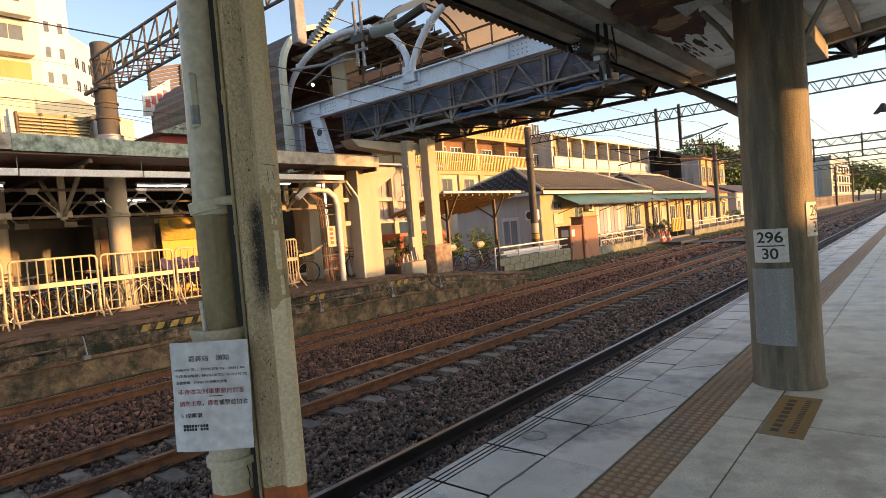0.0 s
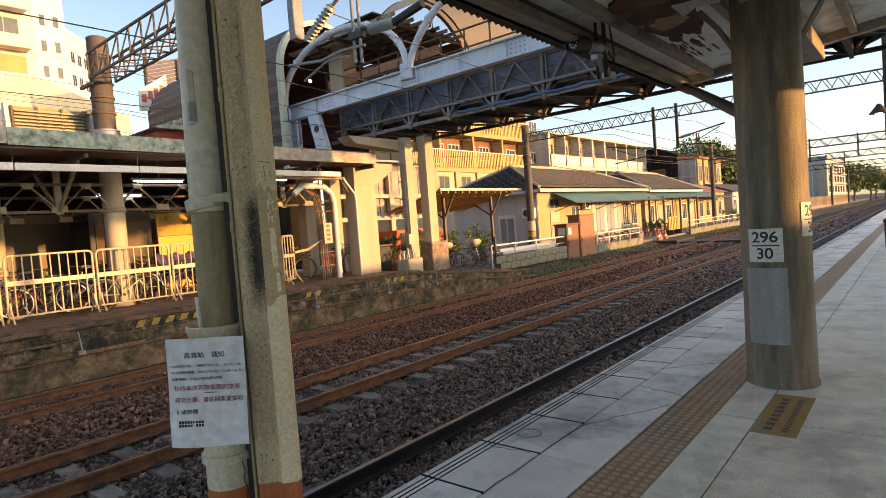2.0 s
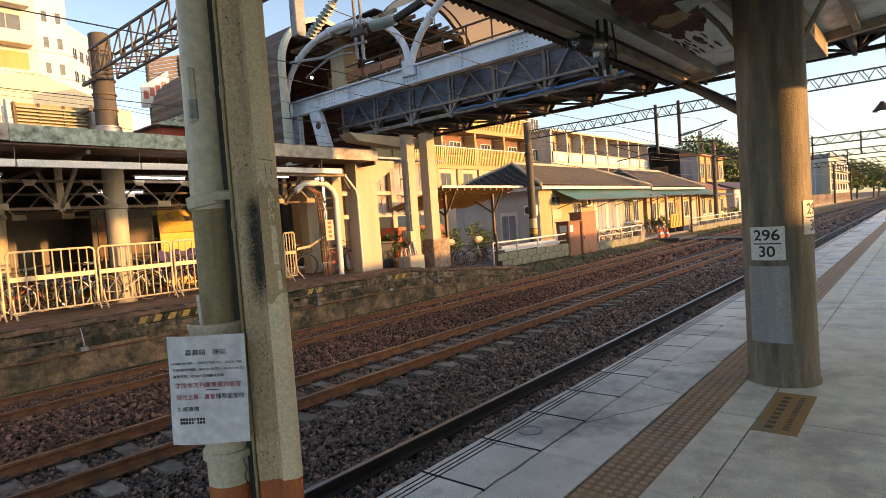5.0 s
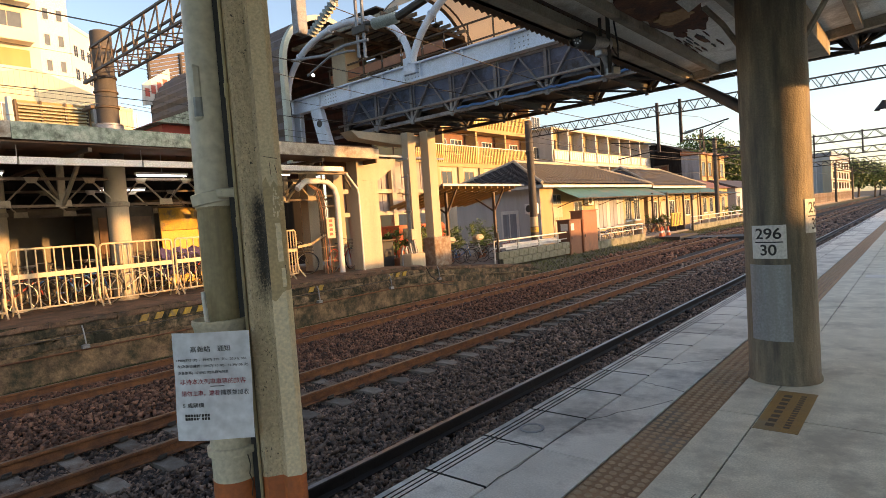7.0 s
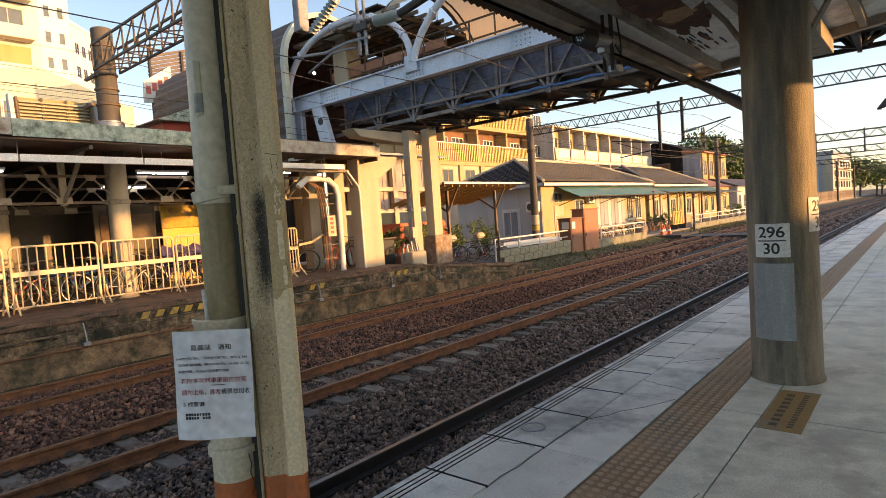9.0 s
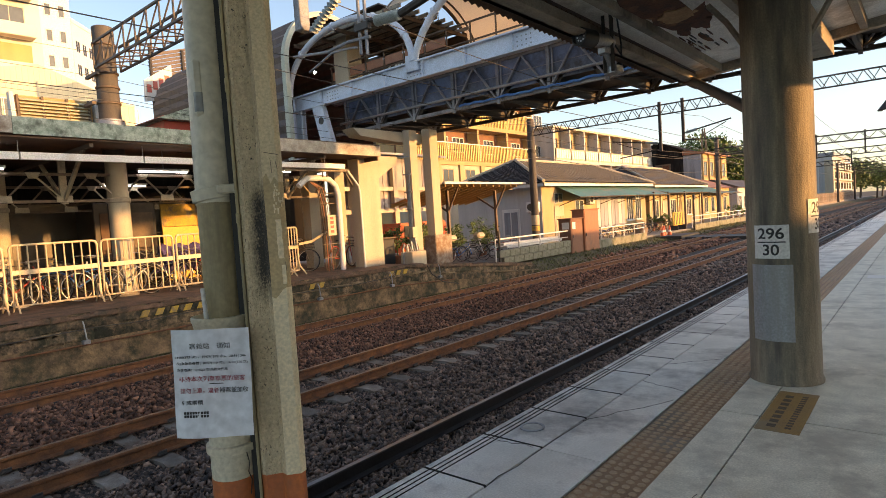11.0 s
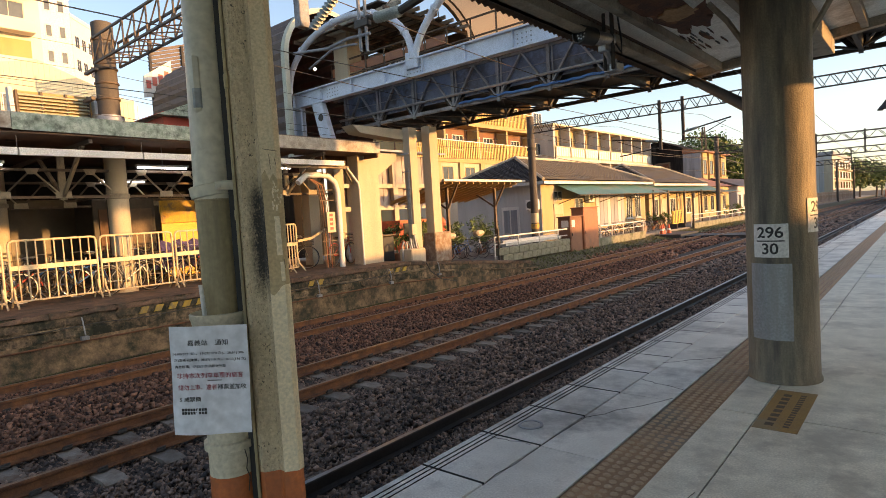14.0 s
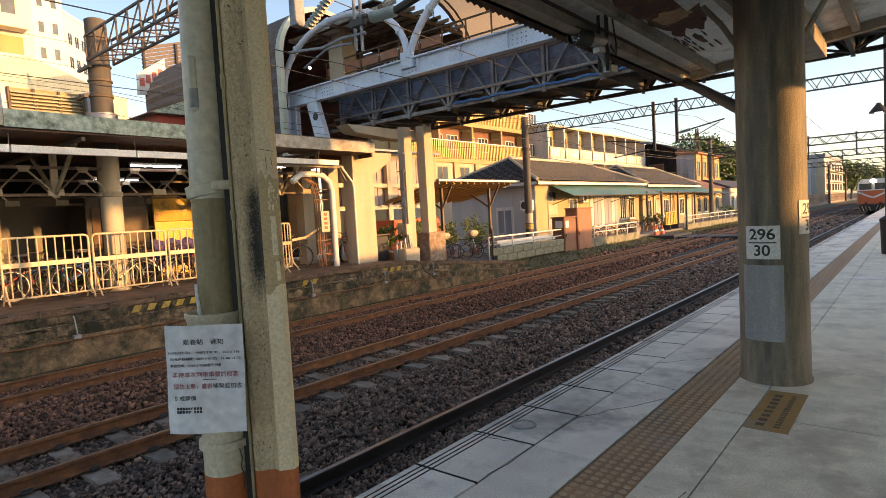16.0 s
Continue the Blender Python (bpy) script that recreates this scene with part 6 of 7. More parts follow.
# ---- houses beside the line ----
def opening(parent, x, y0, y1, z0, z1, frame_m=M_WINFRAME, bars=1, name="window", sill=True, glass=M_GLASS):
    """A window set in a wall that faces the tracks."""
    w = part(name, MB().box(x - 0.02, x + 0.03, y0 - 0.06, y1 + 0.06, z0 - 0.06, z0).box(x - 0.02, x + 0.03, y0 - 0.06, y1 + 0.06, z1, z1 + 0.06).box(x - 0.02, x + 0.03, y0 - 0.06, y0, z0, z1).box(x - 0.02, x + 0.03, y1, y1 + 0.06, z0, z1), frame_m, parent)
    part("pane", MB().box(x - 0.06, x + 0.004, y0, y1, z0, z1), glass, w)
    for k in range(bars):
        yy = y0 + (y1 - y0) * (k + 1) / (bars + 1)
        part("mullion", MB().box(x - 0.01, x + 0.02, yy - 0.025, yy + 0.025, z0, z1), frame_m, w)
    if sill:
        part("sill", MB().box(x, x + 0.12, y0 - 0.1, y1 + 0.1, z0 - 0.12, z0 - 0.06), frame_m, w)
    return w


def tiled_roof(t, x0, x1, y0, y1, ze, zr, hip, m, courses=16):
    """A hipped roof with laid tile courses; ridge along y."""
    xr = (x0 + x1) / 2
    ya, yb = y0 + hip, y1 - hip
    def face(a, b, c, d, n, name):
        # a-b eave, d-c ridge: stepped courses with tile humps
        g = []
        a, b, c, d = map(Vector, (a, b, c, d))
        nn = (b - a).cross(d - a).normalized()
        if nn.z < 0:
            nn = -nn
        for i in range(n):
            for s, lift in ((i / n, 0.06), ((i + 1) / n, 0.0)):
                p, q = a.lerp(d, s), b.lerp(c, s)
                cnt = max(2, int((b - a).length / 0.28))
                g.append([tuple(p.lerp(q, k / cnt) + nn * (lift + (0.035 if k % 2 else 0))) for k in range(cnt + 1)])
        part(name, MB().sheet(g), m, t, "dark grey tiled roof slope", smooth=20)
    face((x1, y0, ze), (x1, y1, ze), (xr, yb, zr), (xr, ya, zr), courses, "roof_slope")
    face((x0, y1, ze), (x0, y0, ze), (xr, ya, zr), (xr, yb, zr), courses, "roof_slope")
    face((x0, y0, ze), (x1, y0, ze), (xr, ya, zr), (xr, ya + 0.01, zr), courses, "roof_slope")
    face((x1, y1, ze), (x0, y1, ze), (xr, yb, zr), (xr, yb - 0.01, zr), courses, "roof_slope")
    part("ridge_cap", MB().rod((xr, ya, zr + 0.08), (xr, yb, zr + 0.08), 0.12, 8), M_WHITECOL if hip > 1.5 else m, t)
    for x, y in ((x1, y0), (x0, y0), (x1, y1)):
        part("hip_cap", MB().rod((x, y, ze + 0.1), (xr, ya if y == y0 else yb, zr + 0.08), 0.10, 8), M_WHITECOL if hip > 1.5 else m, t)
    part("eave_board", MB().box(x1 - 0.06, x1, y0, y1, ze - 0.2, ze - 0.02).box(x0, x1, y0, y0 + 0.06, ze - 0.2, ze - 0.02), M_WHITE, t)
    part("soffit", MB().box(x0, x1, y0, y1, ze - 0.04, ze + 0.01), M_WHITECOL, t)


GZ = -0.62


def aircon(x, y, z, side=1, rz=0):
    t = thing("air_conditioner", "white outdoor air conditioner on the house wall", "air conditioner", "air conditioners", at=(x, y, z), rz=rz)
    part("case", MB().box(0.0, 0.32, -0.4, 0.4, 0, 0.6, 0.02), M_WHITE, t)
    part("grille", MB().lathe([(0.22, 0.0), (0.22, 0.015), (0.05, 0.02)], 18, pose(0.315, -0.1, 0.3, 0, 90, 0)), M_DARKSTEEL, t)
    part("bracket", MB().box(-0.1, 0.3, -0.3, -0.26, -0.05, 0).box(-0.1, 0.3, 0.26, 0.3, -0.05, 0), M_GALV, t)
    return t


def house_one():
    t = thing("house", "low cream house with a dark tiled hip roof", "house", "houses by the line")
    part("wall", MB().box(-24.5, -18.0, 30.9, 47.6, GZ, 3.05), M_STUCCO, t)
    part("gable_wall", MB().box(-24.5, -18.02, 30.86, 30.9, GZ, 3.0), M_WHITEWALL, t, "pale grey shaded end wall")
    tiled_roof(t, -25.3, -17.4, 30.2, 47.9, 3.15, 4.95, 3.2, M_ROOFTILE, 20)
    d = part("door", MB().box(-18.0, -17.95, 32.3, 33.5, GZ, 1.75), M_WHITECOL, t, "cream double door")
    for y in (32.4, 32.95):
        part("door_panel", MB().box(-17.96, -17.93, y, y + 0.45, GZ + 0.2, 1.1, 0.01), M_STUCCO, d)
    opening(t, -18.0, 32.4, 33.4, 1.95, 2.5, M_WINFRAME, 1, "fanlight", False)
    opening(t, -18.0, 35.2, 36.3, 0.6, 2.0, M_WHITE, 1)
    for k in range(8):
        part("wall_panel", MB().box(-18.0, -17.96, 38.3 + k * 0.62, 38.88 + k * 0.62, 0.0, 2.35, 0.01), M_GREYWALL if k % 3 else M_WHITEWALL, t, "pale metal wall panel")
    for y0 in (43.7, 45.4):
        opening(t, -18.0, y0, y0 + 1.1, 0.4, 2.1, M_WHITE, 2)
    # end wall doors
    part("end_door", MB().box(-20.9, -19.6, 30.80, 30.86, GZ, 1.7, 0.01), M_WHITE, t, "white panelled end door")
    part("end_door_panel", MB().box(-20.75, -20.3, 30.78, 30.80, 0.0, 1.5), M_GREYWALL, t)
    part("end_door_panel", MB().box(-20.2, -19.75, 30.78, 30.80, 0.0, 1.5), M_GREYWALL, t)
    part("drain_pipe", MB().rod((-18.4, 30.8, GZ), (-18.4, 30.8, 3.0), 0.05, 8), M_GALV, t)
    return t


house_one()
aircon(-18.35, 30.55, 1.45, rz=-90)
aircon(-17.95, 37.0, 1.75)
aircon(-17.95, 45.0, 1.95)


def awning(x0, x1, y0, y1, z0, z1, label):
    t = thing("awning", label, "awning", "sheet awnings")
    n = int((y1 - y0) / 0.12)
    part("sheet", MB().sheet([[(x, y0 + 0.12 * k, z + (0.02 if k % 2 else 0)) for k in range(n)] for x, z in ((x0, z0), ((x0 + x1) / 2, (z0 + z1) / 2 - 0.02), (x1, z1))]), M_TEAL, t, smooth=0)
    for k in range(int((y1 - y0) / 3) + 1):
        y = y0 + 0.3 + 3 * k
        if y < y1:
            part("support", MB().rod((x1 - 0.1, y, z1 - 0.02), (x0, y, z1 - 0.5), 0.025, 6), M_BROWNSTEEL, t)
    part("front_rail", MB().rod((x1 - 0.05, y0, z1 - 0.03), (x1 - 0.05, y1, z1 - 0.03), 0.03, 6), M_BROWNSTEEL, t)
    return t


awning(-18.0, -16.3, 32.6, 48.4, 2.98, 2.2, "long teal sheet awning along the house")
awning(-18.0, -16.4, 48.6, 66.0, 2.85, 2.3, "grey-teal sheet awning with posts")
awning(-20.0, -17.5, 67.0, 78.0, 2.6, 2.2, "blue-grey sheet awning on the wall")
for y in (45.5, 48.8, 53.0, 58.0, 64.0):
    solid("awning_post", MB().box(-16.6, -16.45, y - 0.07, y + 0.07, GZ, 2.4, 0.01), M_BROWNSTEEL, "brown timber post under the awning", "post", "awning posts")


def house_two():
    t = thing("house", "low ochre house with a faded grey roof", "house", "houses by the line")
    part("wall", MB().box(-24.5, -18.0, 48.5, 63.0, GZ, 3.0), M_STUCCO, t)
    tiled_roof(t, -25.0, -17.4, 48.2, 63.3, 3.05, 4.95, 2.6, M_ROOFTILE, 14)
    for k in range(6):
        y = 49.2 + 2.25 * k
        if k % 2:
            part("door", MB().box(-18.0, -17.94, y, y + 1.2, GZ, 1.7, 0.01), M_WHITECOL if k % 4 == 1 else M_APT, t, "weathered panel door")
        else:
            opening(t, -18.0, y, y + 1.3, 0.3, 1.7, M_WHITE, 2)
        part("pilaster", MB().box(-18.0, -17.88, y + 1.7, y + 1.9, GZ, 3.0), M_WHITECOL, t)
    return t


house_two()


def long_house(y0, y1, x, z1, m, label, roof=M_RUSTBOX):
    t = thing("house", label, "house", "houses by the line")
    part("wall", MB().box(x - 6, x, y0, y1, GZ, z1), m, t)
    part("roof", MB().prism([(x - 6.4, z1 - 0.1), (x + 0.5, z1 - 0.1), (x - 3, z1 + 1.2)], "y", y0 - 0.3, y1 + 0.3), roof, t)
    k = y0 + 0.8
    while k < y1 - 1.5:
        opening(t, x, k, k + 1.2, 0.2, 1.8, M_WHITE, 1)
        k += 2.6
    return t


long_house(66.0, 80.0, -19.5, 3.0, M_STUCCO, "low plaster house with a rust-red roof")
long_house(82.0, 104.0, -19.0, 3.0, M_WHITEWALL, "low pale house with a grey roof", M_CORR)


def apartment():
    t = thing("apartment_block", "tan apartment block with long balconies", "apartment block", "town buildings")
    X = -31.0
    part("wall", MB().box(X - 9, X - 1.2, 33.0, 52.0, -1.1, 12.2), M_APT, t)
    part("roof", MB().box(X - 9.2, X + 0.3, 32.6, 52.3, 12.2, 12.5), M_APT, t)
    for fl, z in ((0, 3.0), (1, 6.25), (2, 9.5)):
        part("balcony_slab", MB().box(X - 1.2, X + 0.1, 33.0, 52.0, z - 0.35, z), M_APT, t, "tan balcony slab")
    # open balconies on the upper floor
    part("balcony_back", MB().box(X - 1.25, X - 1.15, 33, 52, 6.3, 12.2), M_BROWNIN, t, "red-brown balcony wall")
    for k in range(5):
        y = 33.2 + 4.7 * k
        part("party_wall", MB().box(X - 1.2, X, y - 0.12, y + 0.12, 6.25, 12.2), M_APT, t)
        for z in (6.25, 9.5):
            opening(t, X - 1.14, y + 0.9, y + 1.7, z + 0.3, z + 2.2, M_WHITE, 0, "balcony_door", False)
            opening(t, X - 1.14, y + 2.4, y + 3.9, z + 1.0, z + 2.2, M_WHITE, 2, "window", False)
    for z in (6.25, 9.5):
        rl = part("balcony_rail", MB().box(X - 0.02, X + 0.04, 33, 52, z + 1.5, z + 1.57), M_WHITE, t)
        for k in range(76):
            part("baluster", MB().box(X - 0.01, X + 0.03, 33.1 + 0.25 * k, 33.22 + 0.25 * k, z + 0.02, z + 1.5), M_BALU, rl)
    part("front_wall", MB().box(X - 1.2, X - 0.1, 33, 52, -1.1, 5.9), M_WHITECOL, t)
    for k in range(6):
        y = 34.4 + 3.1 * k
        opening(t, X - 0.1, y, y + 1.3, 3.6, 5.5, M_APT, 1)
        part("pier", MB().box(X - 0.1, X + 0.08, y - 1.0, y - 0.4, -1.1, 5.9), M_STUCCO, t)
    return t


apartment()


def white_block():
    t = thing("apartment_block", "white apartment block with open balconies", "apartment block", "town buildings")
    X = -30.5
    part("wall", MB().box(X - 8, X - 1.2, 55.6, 84.0, -1.1, 10.3), M_WHITEWALL, t)
    part("end_wall", MB().box(X - 8, X, 55.4, 55.6, -1.1, 10.2), M_WHITEWALL, t)
    part("roof", MB().box(X - 8.2, X + 0.1, 55.3, 84.2, 10.3, 10.5), M_WHITECOL, t)
    part("parapet", MB().box(X - 0.1, X, 55.6, 84, 6.9, 8.15), M_WHITECOL, t, "cream balcony front")
    part("floor_slab", MB().box(X - 1.2, X + 0.1, 55.6, 84, 6.6, 6.9), M_WHITEWALL, t)
    part("inner_wall", MB().box(X - 1.25, X - 1.16, 55.6, 84, 3, 10.3), M_STUCCO, t)
    for k in range(9):
        y = 55.7 + 3.5 * k
        part("party_wall", MB().box(X - 1.2, X, y - 0.1, y + 0.15, 3.3, 10.3), M_WHITEWALL, t)
        if k < 8:
            opening(t, X - 1.15, y + 0.6, y + 2.6, 7.4, 9.4, M_BROWNIN, 1, "balcony_door", False)
            opening(t, X - 1.15, y + 0.6, y + 2.7, 4.3, 6.0, M_BROWNIN, 2, "window", False)
            for j in range(6):
                part("front_panel", MB().box(X + 0.0, X + 0.03, y + 0.3 + 0.53 * j, y + 0.72 + 0.53 * j, 7.1, 8.0), M_WHITE, t)
    part("low_wall", MB().box(X - 1.2, X - 0.2, 55.6, 84, -1.1, 3.6), M_WHITEWALL, t)
    return t


white_block()


def dark_house():
    t = thing("old_house", "tall old house with a near-black gable", "house", "town buildings")
    part("dark_part", MB().prism([(-33.4, -1.1), (-33.4, 8.5), (-29.8, 9.9), (-26.35, 8.6), (-26.35, -1.1)], "y", 84.5, 92), M_DARKWALL, t, "near-black gable wall")
    part("roof", MB().prism([(-33.8, 8.35), (-29.8, 9.95), (-26.1, 8.5), (-26.1, 8.75), (-29.8, 10.2), (-33.8, 8.6)], "y", 84.1, 92.3), M_DARKWALL, t)
    part("light_part", MB().box(-30, -24.0, 84.7, 97.5, -1.1, 7.95), M_STUCCO, t, "sunlit cream wall")
    part("grey_part", MB().box(-26.35, -24.0, 84.45, 84.7, -1.1, 7.9), M_GREYWALL, t, "mottled grey end wall")
    part("roof", MB().prism([(-26.4, 8.0), (-23.4, 7.95), (-23.4, 8.15), (-26.4, 8.6)], "y", 84.3, 98.0), M_RUSTBOX, t)
    gw = part("gable_window", MB().box(-30.3, -28.1, 84.42, 84.5, 5.4, 7.0), M_BROWNSTEEL, t, "boarded gable window")
    part("pane", MB().box(-30.1, -29.3, 84.40, 84.42, 5.55, 6.8), M_GLASS, gw)
    part("board", MB().box(-29.2, -28.3, 84.40, 84.42, 5.55, 6.8), M_ROT, gw)
    for k, y in enumerate((85.2, 88.3, 91.4, 94.5)):
        opening(t, -24.0, y, y + 1.9, 5.0, 6.9, M_BROWNIN, 1)
        part("balcony_post", MB().box(-24.0, -23.75, y - 0.6, y - 0.4, -1.1, 7.9), M_APT, t)
    part("balcony_front", MB().box(-23.95, -23.8, 88.0, 97.5, 3.6, 4.6), M_APT, t, "timber balcony front")
    return t


dark_house()


def tower():
    t = thing("hotel_tower", "tall white and cream tower with small square windows", "tower", "town buildings")
    part("white_wing", MB().box(-66, -50, 14.6, 16.9, -1.1, 30), M_TOWER, t)
    part("cream_wing", MB().box(-66, -49.0, 2.0, 14.6, -1.1, 30), M_TOWERCREAM, t)
    for z in (7.5, 10.5, 13.2, 15.9, 18.6):
        part("balcony_slab", MB().box(-49.0, -47.8, 2, 14.0, z, z + 0.9, 0.05), M_TOWERCREAM, t, "cream balcony band")
        opening(t, -49.0, 10.2, 13.6, z + 1.2, z + 2.3, M_WINFRAME, 3, "window", False)
    part("reveal", MB().box(-48.99, -48.9, 9.6, 13.9, 13.0, 15.6), M_APT, t)
    for r, z in enumerate((18.9, 17.0, 15.1, 13.2)):
        for k, y in enumerate((15.4, 16.3)):
            opening(t, -50.0, y - 0.15, y + 0.2, z - 0.45, z + 0.35, M_WHITE, 0, "window", False)
    # far off: twice the size at twice the distance
    t.scale, t.location = (2, 2, 2), (0, 0, -1.45)
    w = thing("tower_wing", "white tower wing with rows of square windows", "tower", "town buildings", at=(-100.4, 34.0, -1.45), rz=45)
    part("wall", MB().box(-24, 0, 0, 6.8, -2.2, 36.6), M_TOWER, w)
    part("parapet", MB().box(-24, 0.1, -0.1, 6.8, 36.6, 37.2), M_TOWER, w)
    for z in (33.4, 29.8, 26.2, 22.6, 19.0):
        for k in range(3):
            y = 0.9 + 2.0 * k
            opening(w, 0.0, y, y + 1.1, z - 1.0, z + 0.7, M_WHITE, 1, "window", False)
    return t


tower()
sid = thing("warehouse", "cream metal-clad warehouse behind the station", "warehouse", "town buildings")
part("gable", MB().prism([(-2, 0), (16, 0), (16, 9.6), (11.0, 11.5), (-2, 8.5)], "x", -44, -38), M_METALSIDING, sid)
for k in range(46):
    y = 4 + 0.27 * k
    part("siding_rib", MB().box(-38.0, -37.985, y, y + 0.06, 5.0, (8.5 + 3.0 * (y + 2) / 13 if y < 11 else 11.5 - 0.38 * (y - 11)) - 0.05), M_METALSIDING, sid)
part("siding_rail", MB().box(-38.0, -37.96, 3, 16, 9.6, 9.75), M_METALSIDING, sid)
opening(sid, -38.0, 8.4, 9.8, 8.3, 9.4, M_WHITE, 4, "window", False)
lou = thing("roof_louvre", "cream louvred ventilator on the platform roof", "ventilator")
part("back", MB().box(-17.3, -17.1, 4.4, 6.1, 4.0, 5.15), M_APT, lou)
for k in range(8):
    part("louvre", MB().bar((-17.02, 4.45, 4.45 + 0.085 * k), (-17.02, 6.0, 4.45 + 0.085 * k), 0.1, 0.025, (0.5, 0, 1)), M_METALSIDING, lou)
for y in (4.42, 4.95, 5.5, 6.0):
    part("upright", MB().bar((-16.95, y, 4.0), (-17.05, y, 5.15), 0.05, 0.05), M_BROWNSTEEL, lou)
for y in (4.25, 6.12):
    part("cheek", MB().prism([(-16.8, 4.0), (-17.2, 4.0), (-17.2, 5.2), (-17.0, 5.2)], "y", y, y + 0.09), M_WHITE, lou)
sg = thing("roof_sign_board", "pale sign board with red writing on a roof", "sign board")
part("board", MB().prism([(13.18, 8.25), (14.1, 8.4), (14.65, 9.5), (14.65, 10.3), (13.22, 9.32)], "x", -30.1, -30.0), M_WHITE, sg, "slanting white board")
for k in range(4):
    part("writing_bar", MB().box(-29.99, -29.97, 13.32 + 0.31 * k, 13.54 + 0.31 * k, 8.72 + 0.17 * k, 9.12 + 0.19 * k), M_RED, sg)
for k in range(8):
    z = 9.35 + 0.19 * k
    part("sign_slat", MB().bar((-30.3, 13.65, z), (-30.3, 17.2, z + 1.1), 0.06, 0.15), M_CORR, sg, "dark sheet slat behind the board")
for y in (13.7, 15.4):
    part("sign_post", MB().rod((-30.2, y, -1.1), (-30.2, y, 11.2), 0.08, 8), M_DARKSTEEL, sg)
grr = thing("green_roof_house", "house with a green ridge and red wall", "house", "town buildings")
part("wall", MB().box(-28, -24, 11.2, 16, 0, 6.4), M_RED, grr)
part("roof", MB().prism([(10.8, 6.2), (16.4, 6.2), (16.4, 7.6), (14.2, 7.6)], "x", -28.5, -23.6), M_FASCIA, grr)

# ---- shelter with bicycles, low walls, rails, cabinets ----
def shelter():
    t = thing("bicycle_shelter", "open bicycle shelter with a slatted timber roof", "shelter")
    part("roof_edge", MB().box(-16.2, -16.05, 19.4, 26.0, 2.92, 3.02), M_WHITE, t, "white roof edge")
    n = 44
    part("roof_sheet", MB().sheet([[(x, 19.4 + 0.15 * k, z + (0.03 if k % 2 else 0)) for k in range(n)] for x, z in ((-16.1, 2.95), (-19.6, 2.2))]), M_APT, t, smooth=0)
    for k in range(12):
        part("slat", MB().bar((-16.2, 19.6 + 0.52 * k, 2.86), (-19.6, 19.6 + 0.52 * k, 2.12), 0.06, 0.1), M_APT, t)
    for y in (20.6, 24.4):
        part("post", MB().box(-17.0, -16.88, y - 0.06, y + 0.06, GZ, 2.8), M_BROWNSTEEL, t)
        part("brace", MB().bar((-16.94, y, 1.7), (-16.3, y, 2.8), 0.06, 0.08).bar((-16.94, y, 1.7), (-18.2, y, 2.5), 0.06, 0.08), M_BROWNSTEEL, t)
    part("side_beam", MB().box(-17.0, -16.9, 19.4, 26, 2.7, 2.82), M_BROWNSTEEL, t)
    return t


shelter()
for k in range(7):
    bicycle(pose(-16.3 - rng.uniform(0, 0.4), 19.0 + 0.85 * k, GZ + (0.12 if k < 2 else 0.0), 0, 0, rng.uniform(-15, 30)), paints[k % 6], k % 2 == 0)
for k in range(9):
    potted(-17.6 - rng.uniform(0, 0.9), 19.3 + 0.75 * k, GZ, rng.uniform(1.2, 2.1), 20 + k)
for k in range(3):
    potted(-14.75 + 0.25 * k, 13.9 + 0.25 * k, ramp(14) - 0.05, 1.0 + 0.15 * k, 40 + k)
for k in range(5):
    solid("scooter_seat_cover", MB().box(-17.1, -16.7, 20.3 + 1.1 * k, 20.9 + 1.1 * k, 0.35, 0.62, 0.1), M_WHITECOL, "pale cover over a parked scooter", "cover", "scooter covers") if k in (0, 2) else None
lw = thing("low_wall", "low mossy block wall by the tracks", "wall", kind="structure")
wb_ = MB().box(0, 0.3, 0.006, 0.79, 0, 0.30, 0.02).mesh("block", M_MOSSY)
for row in range(2):
    for k in range(9):
        o = new("block", wb_)
        o.parent = lw
        o.location = (-14.3, 20.6 + 0.8 * k - 0.3 * row, -0.72 + 0.31 * row)
for y0, y1 in ((30.0, 37.2), (47.5, 72.0)):
    part("wall_length", MB().box(-14.4, -14.1, y0, y1, -1.1, -0.35, 0.02), M_MOSSY, lw)
steps = solid("pale_planks", MB().box(-14.8, -14.45, 21.5, 26.6, -0.1, 0.03, 0.01).box(-14.95, -14.6, 21.5, 26.6, 0.04, 0.14, 0.01), M_WHITE, "stack of pale planks on the low wall", "planks")


def pipe_rail(y0, y1, x, z, n, m=M_WHITE):
    t = thing("pipe_railing", "low white pipe railing beside the tracks", "railing", "pipe railings")
    part("hand_pipe", MB().rod((x, y0, z), (x, y1, z), 0.035, 8), m, t)
    part("low_pipe", MB().rod((x, y0, z - 0.32), (x, y1, z - 0.32), 0.025, 8), m, t)
    for k in range(n):
        y = y0 + (y1 - y0) * k / (n - 1)
        part("post", MB().rod((x, y, -0.62), (x, y, z), 0.035, 8), m, t)


